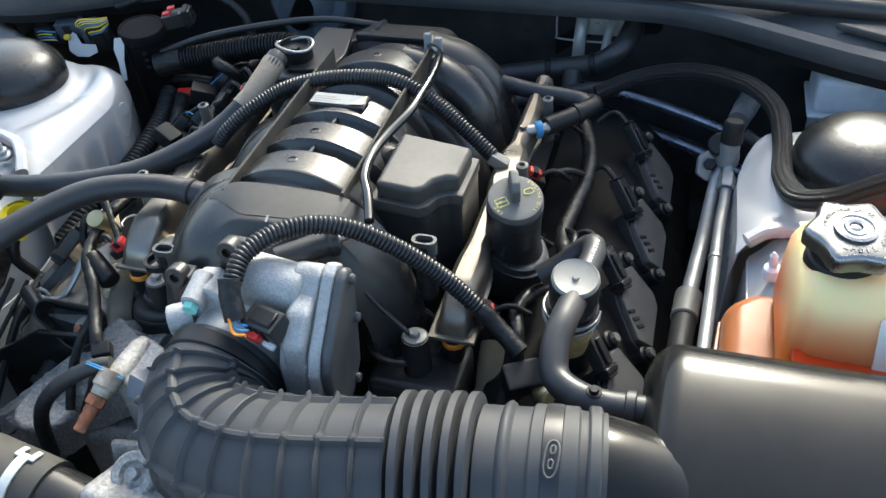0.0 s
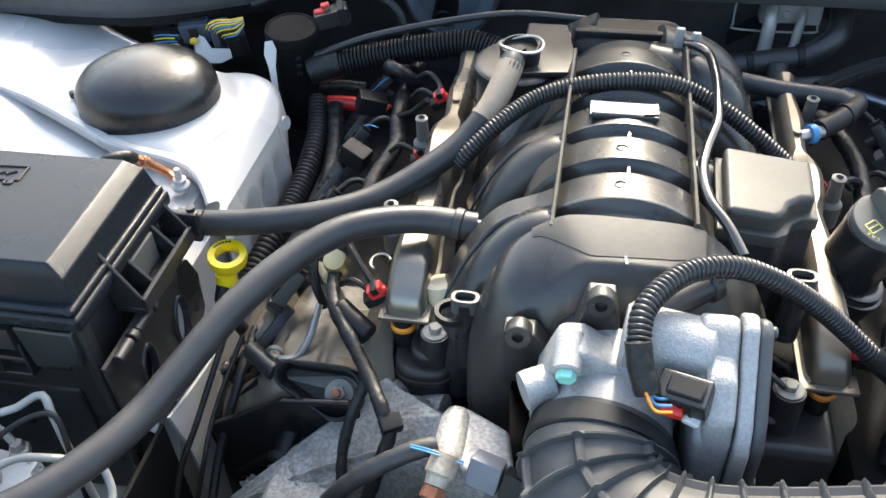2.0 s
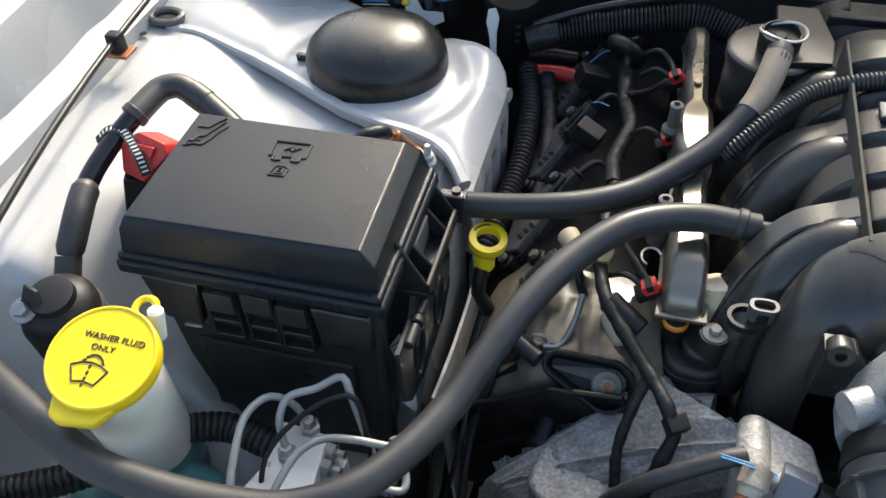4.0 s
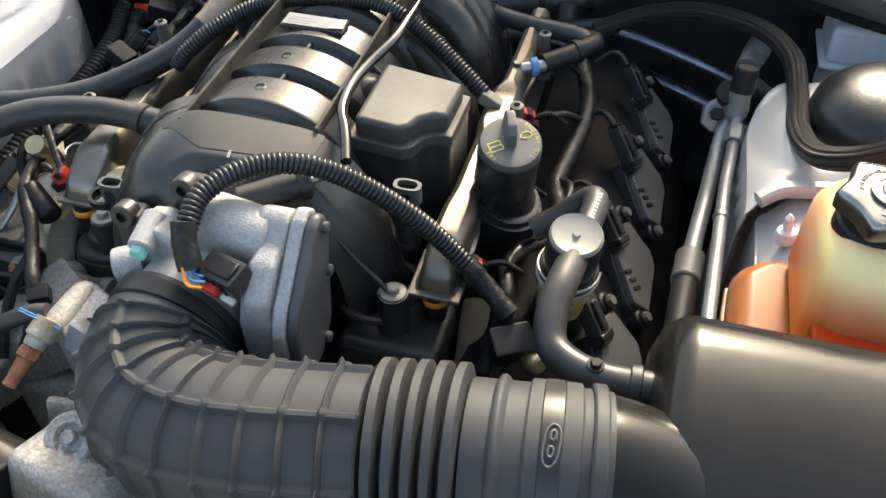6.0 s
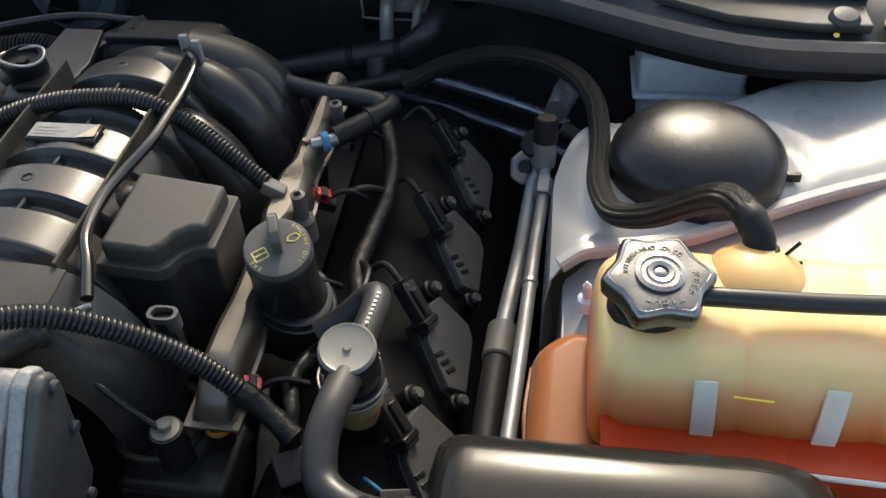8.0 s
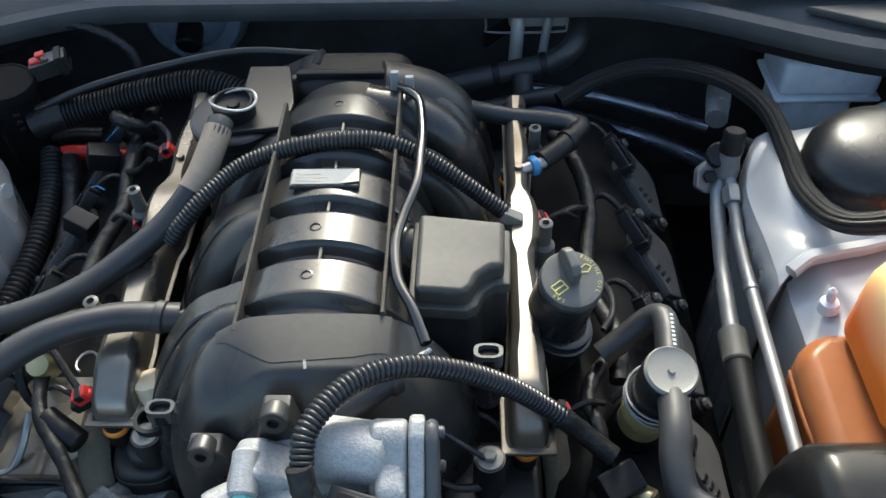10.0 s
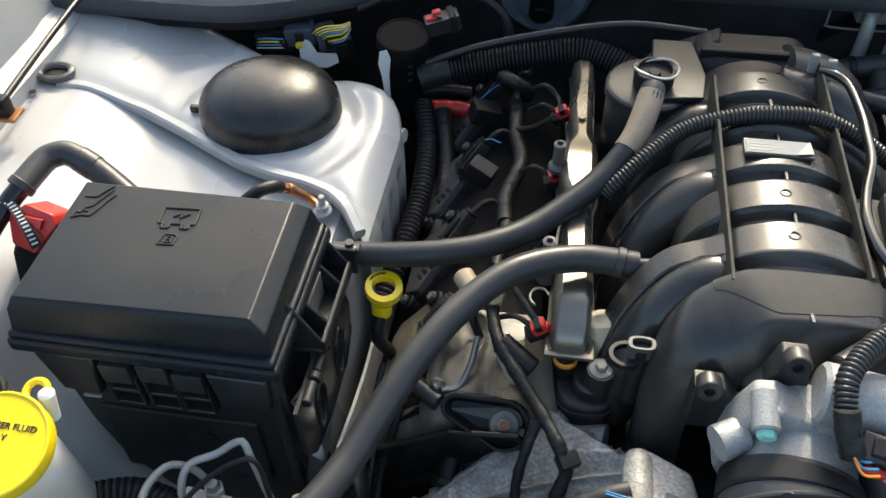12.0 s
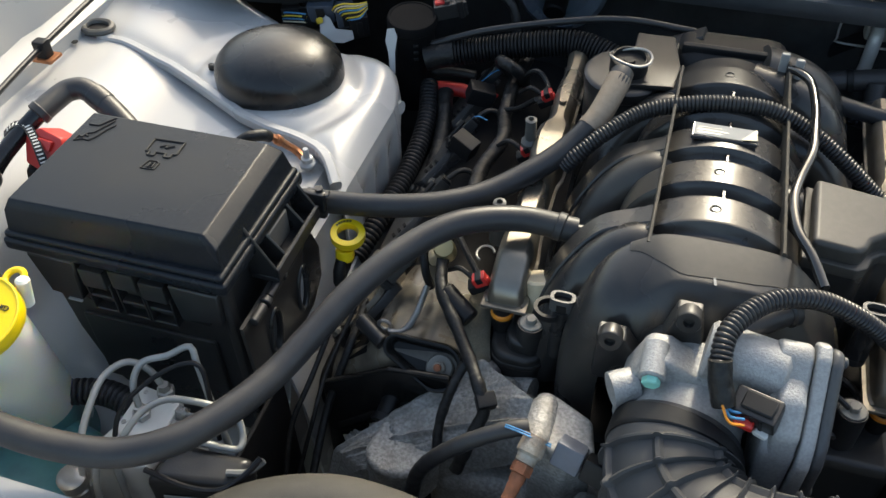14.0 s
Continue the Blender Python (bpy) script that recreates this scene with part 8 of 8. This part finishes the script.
part("ferrule", lathe([(0.0115, -0.018), (0.0128, -0.016), (0.0118, -0.008), (0.0128, -0.006), (0.0118, 0.002), (0.0128, 0.004), (0.0128, 0.016), (0.0110, 0.018)], (0.3475, 0.606, 0.737), (0.08, 1, 0), 22), GREYPLASTIC, ac)
part("sleeve", tube([(0.347, 0.60, 0.737), (0.344, 0.54, 0.735), (0.342, 0.46, 0.728), (0.34, 0.36, 0.70)], 0.0110, 30, 18), DARK, ac, "black rubber hose section")
ac2 = thing("refrigerant_line", (0.37, 0.65, 0.72), "thin bright aluminium air-conditioning line", "pipe", "refrigerant lines")
part("pipe", tube([(0.3735, 0.799, 0.786), (0.3755, 0.785, 0.772), (0.3745, 0.75, 0.762), (0.371, 0.705, 0.758), (0.367, 0.62, 0.760), (0.363, 0.54, 0.764), (0.358, 0.45, 0.768)], 0.0058, 44, 14), ACGREY, ac2)
part("nut", lathe([(0.0085, -0.010), (0.0095, -0.008), (0.0095, 0.008), (0.0085, 0.010)], (0.3750, 0.770, 0.767), (0.05, 0.95, 0.2), 6), ACGREY, ac2)
part("band", lathe([(0.0062, -0.003), (0.007, -0.002), (0.007, 0.002), (0.0062, 0.003)], (0.3685, 0.655, 0.759), (0.05, 1, 0), 18), STEEL, ac2)
fit = thing("refrigerant_fitting", (0.37, 0.84, 0.74), "aluminium block fittings with dark bolts", "pipe fitting")
part("collar", lathe([(0.0075, -0.030), (0.0085, -0.014), (0.0115, -0.012), (0.0120, -0.002), (0.0105, 0.004), (0.0105, 0.016), (0.008, 0.018)], (0.3735, 0.7985, 0.785), (0.03, 0.25, 0.96), 24), ACGREY, fit)
part("bolt_cap", lathe([(0.0095, 0.0), (0.0118, 0.002), (0.0118, 0.010), (0.0108, 0.012), (0.0112, 0.022), (0.009, 0.025)], (0.374, 0.801, 0.796), (0.03, 0.2, 0.97), 12), DARK, fit, "black ribbed cap")
part("flange", prism([(-0.018, -0.008), (-0.008, -0.016), (0.010, -0.016), (0.016, -0.004), (0.012, 0.012), (-0.004, 0.018), (-0.016, 0.010)], -0.005, 0.005, 0.003, 2, pose(0.360, 0.800, 0.766, 60, 0, 12)), ACGREY, fit)
part("bolt", bolt((0.357, 0.795, 0.771), (-0.1, -0.8, 0.6), 0.0068, None, washer=False), DARK, fit)
part("cap", lathe([(0.0125, -0.006), (0.013, 0.0), (0.013, 0.010), (0.011, 0.012)], (0.366, 0.808, 0.786), (-0.2, -0.6, 0.7), 20), DARK, fit, "black service cap")
part("cylinder", lathe([(0.012, 0), (0.0125, 0.02), (0.0115, 0.022), (0.0135, 0.026), (0.0135, 0.055), (0.011, 0.058)], (0.384, 0.890, 0.770), (0.24, 0.9, 0.02), 22), ACGREY, fit, "dull aluminium pipe end")
part("arm", tube([(0.390, 0.855, 0.775), (0.41, 0.850, 0.765), (0.44, 0.852, 0.755)], 0.008, 12, 12), BLACK, fit)

# heater pipes and hoses at the firewall
blu = material("coated_pipe", (0.24, 0.26, 0.31), 0.28, 0.8, stain=(0.06, 0.06, 0.07), stain_amount=0.5, stain_scale=20, bump=0.1)
hose("heater_pipe", tube([(0.19, 0.993, 0.741), (0.266, 0.985, 0.734), (0.346, 0.972, 0.718), (0.40, 0.96, 0.705)], 0.0068, 30, 14), blu, "dark coated metal heater pipe", "pipe", "heater pipes")
hose("heater_pipe", tube([(0.15, 1.05, 0.678), (0.221, 1.044, 0.670), (0.289, 1.032, 0.654), (0.358, 1.016, 0.641), (0.42, 1.00, 0.62)], 0.0105, 30, 16), blu, "thicker dark coated metal heater pipe", "pipe", "heater pipes")
hh = thing("heater_hose", (0.18, 0.99, 0.74), "black heater hose with tee piece and clamps", "hose")
part("hose", tube([(0.05, 0.975, 0.748), (0.099, 0.984, 0.753), (0.137, 0.990, 0.759), (0.175, 0.994, 0.765), (0.211, 0.994, 0.774), (0.239, 1.000, 0.795), (0.250, 1.04, 0.808)], 0.0135, 50, 18), RUBBER, hh)
part("tee", rod((0.180, 0.985, 0.768), (0.182, 0.965, 0.735), 0.012, 18), RUBBER, hh)
for a in ((0.150, 0.991, 0.761), (0.205, 0.994, 0.772)):
    part("clamp", lathe([(0.0142, -0.004), (0.0152, -0.003), (0.0152, 0.003), (0.0142, 0.004)], a, (1, 0.05, 0.2), 20), DARK, hh)
hose("rear_hose", tube([(0.24, 0.94, 0.77), (0.20, 0.955, 0.755), (0.15, 0.965, 0.735), (0.08, 0.96, 0.72)], 0.010, 30, 14), RUBBER, "black hose behind the cylinder head")
evap = thing("firewall_fitting", (0.20, 1.10, 0.72), "silver pipe stubs through a black firewall plate", "pipe fitting")
part("plate", box(0.135, 0.285, 1.112, 1.122, 0.715, 0.79, 0.008, 3), DARK, evap)
part("plate_rim", tube([(0.14, 1.106, 0.795), (0.14, 1.106, 0.757), (0.148, 1.106, 0.748), (0.235, 1.106, 0.748), (0.243, 1.106, 0.757), (0.243, 1.106, 0.795)], 0.0016, 40, 8), MACHINED, evap, "bright edge of the plate")
part("block", box(0.168, 0.240, 1.086, 1.110, 0.766, 0.806, 0.004, 3), MACHINED, evap, "bright aluminium valve block")
part("bolt", bolt((0.198, 1.085, 0.782), (0, -1, 0.1), 0.0055, None), MACHINED, evap)
part("pipe", tube([(0.179, 1.092, 0.790), (0.1785, 1.074, 0.787), (0.1775, 1.066, 0.770), (0.176, 1.062, 0.735), (0.174, 1.062, 0.715)], 0.0085, 30, 16), MACHINED, evap)
part("pipe", tube([(0.217, 1.092, 0.786), (0.216, 1.076, 0.783), (0.213, 1.070, 0.768), (0.2105, 1.066, 0.745), (0.209, 1.066, 0.728)], 0.0055, 30, 14), MACHINED, evap)

# brake fluid reservoir by the cowl
br = thing("brake_reservoir", (0.52, 0.98, 0.70), "bluish white translucent brake fluid reservoir", "reservoir")
part("lower", box(0.476, 0.560, 0.955, 1.02, 0.69, 0.752, 0.008, 3), BLUEWHITE, br)
part("upper", box(0.468, 0.580, 0.948, 1.025, 0.755, 0.80, 0.008, 3), BLUEWHITE, br)
part("lip", box(0.464, 0.584, 0.944, 1.028, 0.750, 0.756, 0.002, 1), BLUEWHITE, br)

# clip on the apron and small pieces
nub = thing("fir_tree_clip", (0.414, 0.607, 0.785), "white plastic push clip on the painted apron", "clip")
part("pin", lathe([(0.0085, 0), (0.009, 0.004), (0.0075, 0.010), (0.0035, 0.012), (0.0042, 0.016), (0.003, 0.020), (0.0035, 0.023), (0.001, 0.027)], (0.414, 0.608, 0.786), (-0.1, 0, 1), 18), BLUEWHITE, nub)
pc = thing("spring_clip", (0.508, 0.572, 0.885), "black spring clamp on the braided hose end", "hose clamp")
part("band", lathe([(0.0112, -0.006), (0.0122, -0.004), (0.0122, 0.004), (0.0112, 0.005)], (0.517, 0.574, 0.882), (0.15, -0.35, -0.92), 22), DARK, pc)
part("ear", rod((0.526, 0.569, 0.883), (0.537, 0.571, 0.899), 0.0012, 8), DARK, pc)
part("ear", rod((0.524, 0.566, 0.884), (0.541, 0.568, 0.884), 0.0016, 8), DARK, pc)

# conduit end clip on the right rail, connector at the conduit's lower end
plugs = thing("sensor_plug", (0.22, 0.45, 0.76), "black sensor plug with yellowed boot", "plug")
part("body", box(-0.016, 0.016, -0.012, 0.012, -0.012, 0.012, 0.003, 2, pose(0.222, 0.455, 0.772, 20, 0, 30)), DARK, plugs)
part("boot", lathe([(0.006, 0), (0.008, 0.004), (0.008, 0.014), (0.006, 0.016)], (0.235, 0.452, 0.766), (0.7, -0.5, 0.2), 14), BRASS, plugs)
part("lead", tube([(0.222, 0.452, 0.765), (0.214, 0.446, 0.745), (0.215, 0.44, 0.70)], 0.005, 16, 10, None, 0.06), TAPE, plugs)
part("plug", box(-0.010, 0.014, -0.008, 0.008, -0.008, 0.008, 0.002, 2, pose(0.283, 0.452, 0.742, 10, 20, 20)), DARK, plugs)
part("wire", tube([(0.262, 0.468, 0.745), (0.270, 0.460, 0.752), (0.280, 0.455, 0.747)], 0.0015, 10, 6), BLUEWIRE, plugs, "thin blue wire")

# ---- cowl details ----
part("screw", lathe([(0.010, 0), (0.0105, 0.002), (0.007, 0.005), (0.005, 0.007)], (-0.489, 0.936, 0.868), (0, -0.2, 1), 18), STEEL, cowl)
part("grille_back", box(-0.68, -0.525, 0.925, 0.995, 0.0, 0.003, 0.001, 1, Matrix.Translation((0, 0, 0.862)) @ Matrix.Rotation(radians(0), 4, "X")), DARK, cowl, "dark opening behind the grille")
for k in range(12):
    part("slat", box(-0.0025, 0.0025, -0.04, 0.04, 0, 0.003, 0.0005, 1, pose(-0.665 + 0.0115 * k, 0.958, 0.866, 10, 0, 35)), PALE, cowl)
    part("slat", box(-0.0025, 0.0025, -0.04, 0.04, 0.001, 0.004, 0.0005, 1, pose(-0.665 + 0.0115 * k, 0.958, 0.866, 10, 0, -35)), PALE, cowl)
part("strip", tube([(0.10, 1.008, 0.872), (0.25, 1.004, 0.872), (0.34, 0.996, 0.873), (0.45, 0.982, 0.874), (0.55, 0.970, 0.875), (0.672, 0.960, 0.875)], 0.0115, 50, 14), RUBBER, cowl, "worn rubber strip")
part("side_plate", prism([(0.470, 0.955), (0.540, 0.918), (0.610, 0.905), (0.668, 0.905), (0.668, 0.950), (0.56, 0.960)], 0.858, 0.868, 0.003, 2), COWLGREY, cowl, "grey cover plate")
part("clip", lathe([(0.0145, 0.0), (0.0145, 0.004), (0.011, 0.008), (0.004, 0.009)], (0.643, 0.916, 0.866), (0, -0.15, 1), 22), COWLGREY, cowl)
part("clip", lathe([(0.0135, 0.0), (0.0135, 0.003), (0.009, 0.005), (0.008, 0.009), (0.004, 0.010)], (0.692, 0.912, 0.862), (0, -0.15, 1), 22), DARK, cowl)
part("marker", lathe([(0.0028, 0.0), (0.0028, 0.001), (0.001, 0.0014)], (0.634, 0.897, 0.861), (0, -0.3, 1), 10), YELLOWWIRE, cowl, "small yellow paint dot")
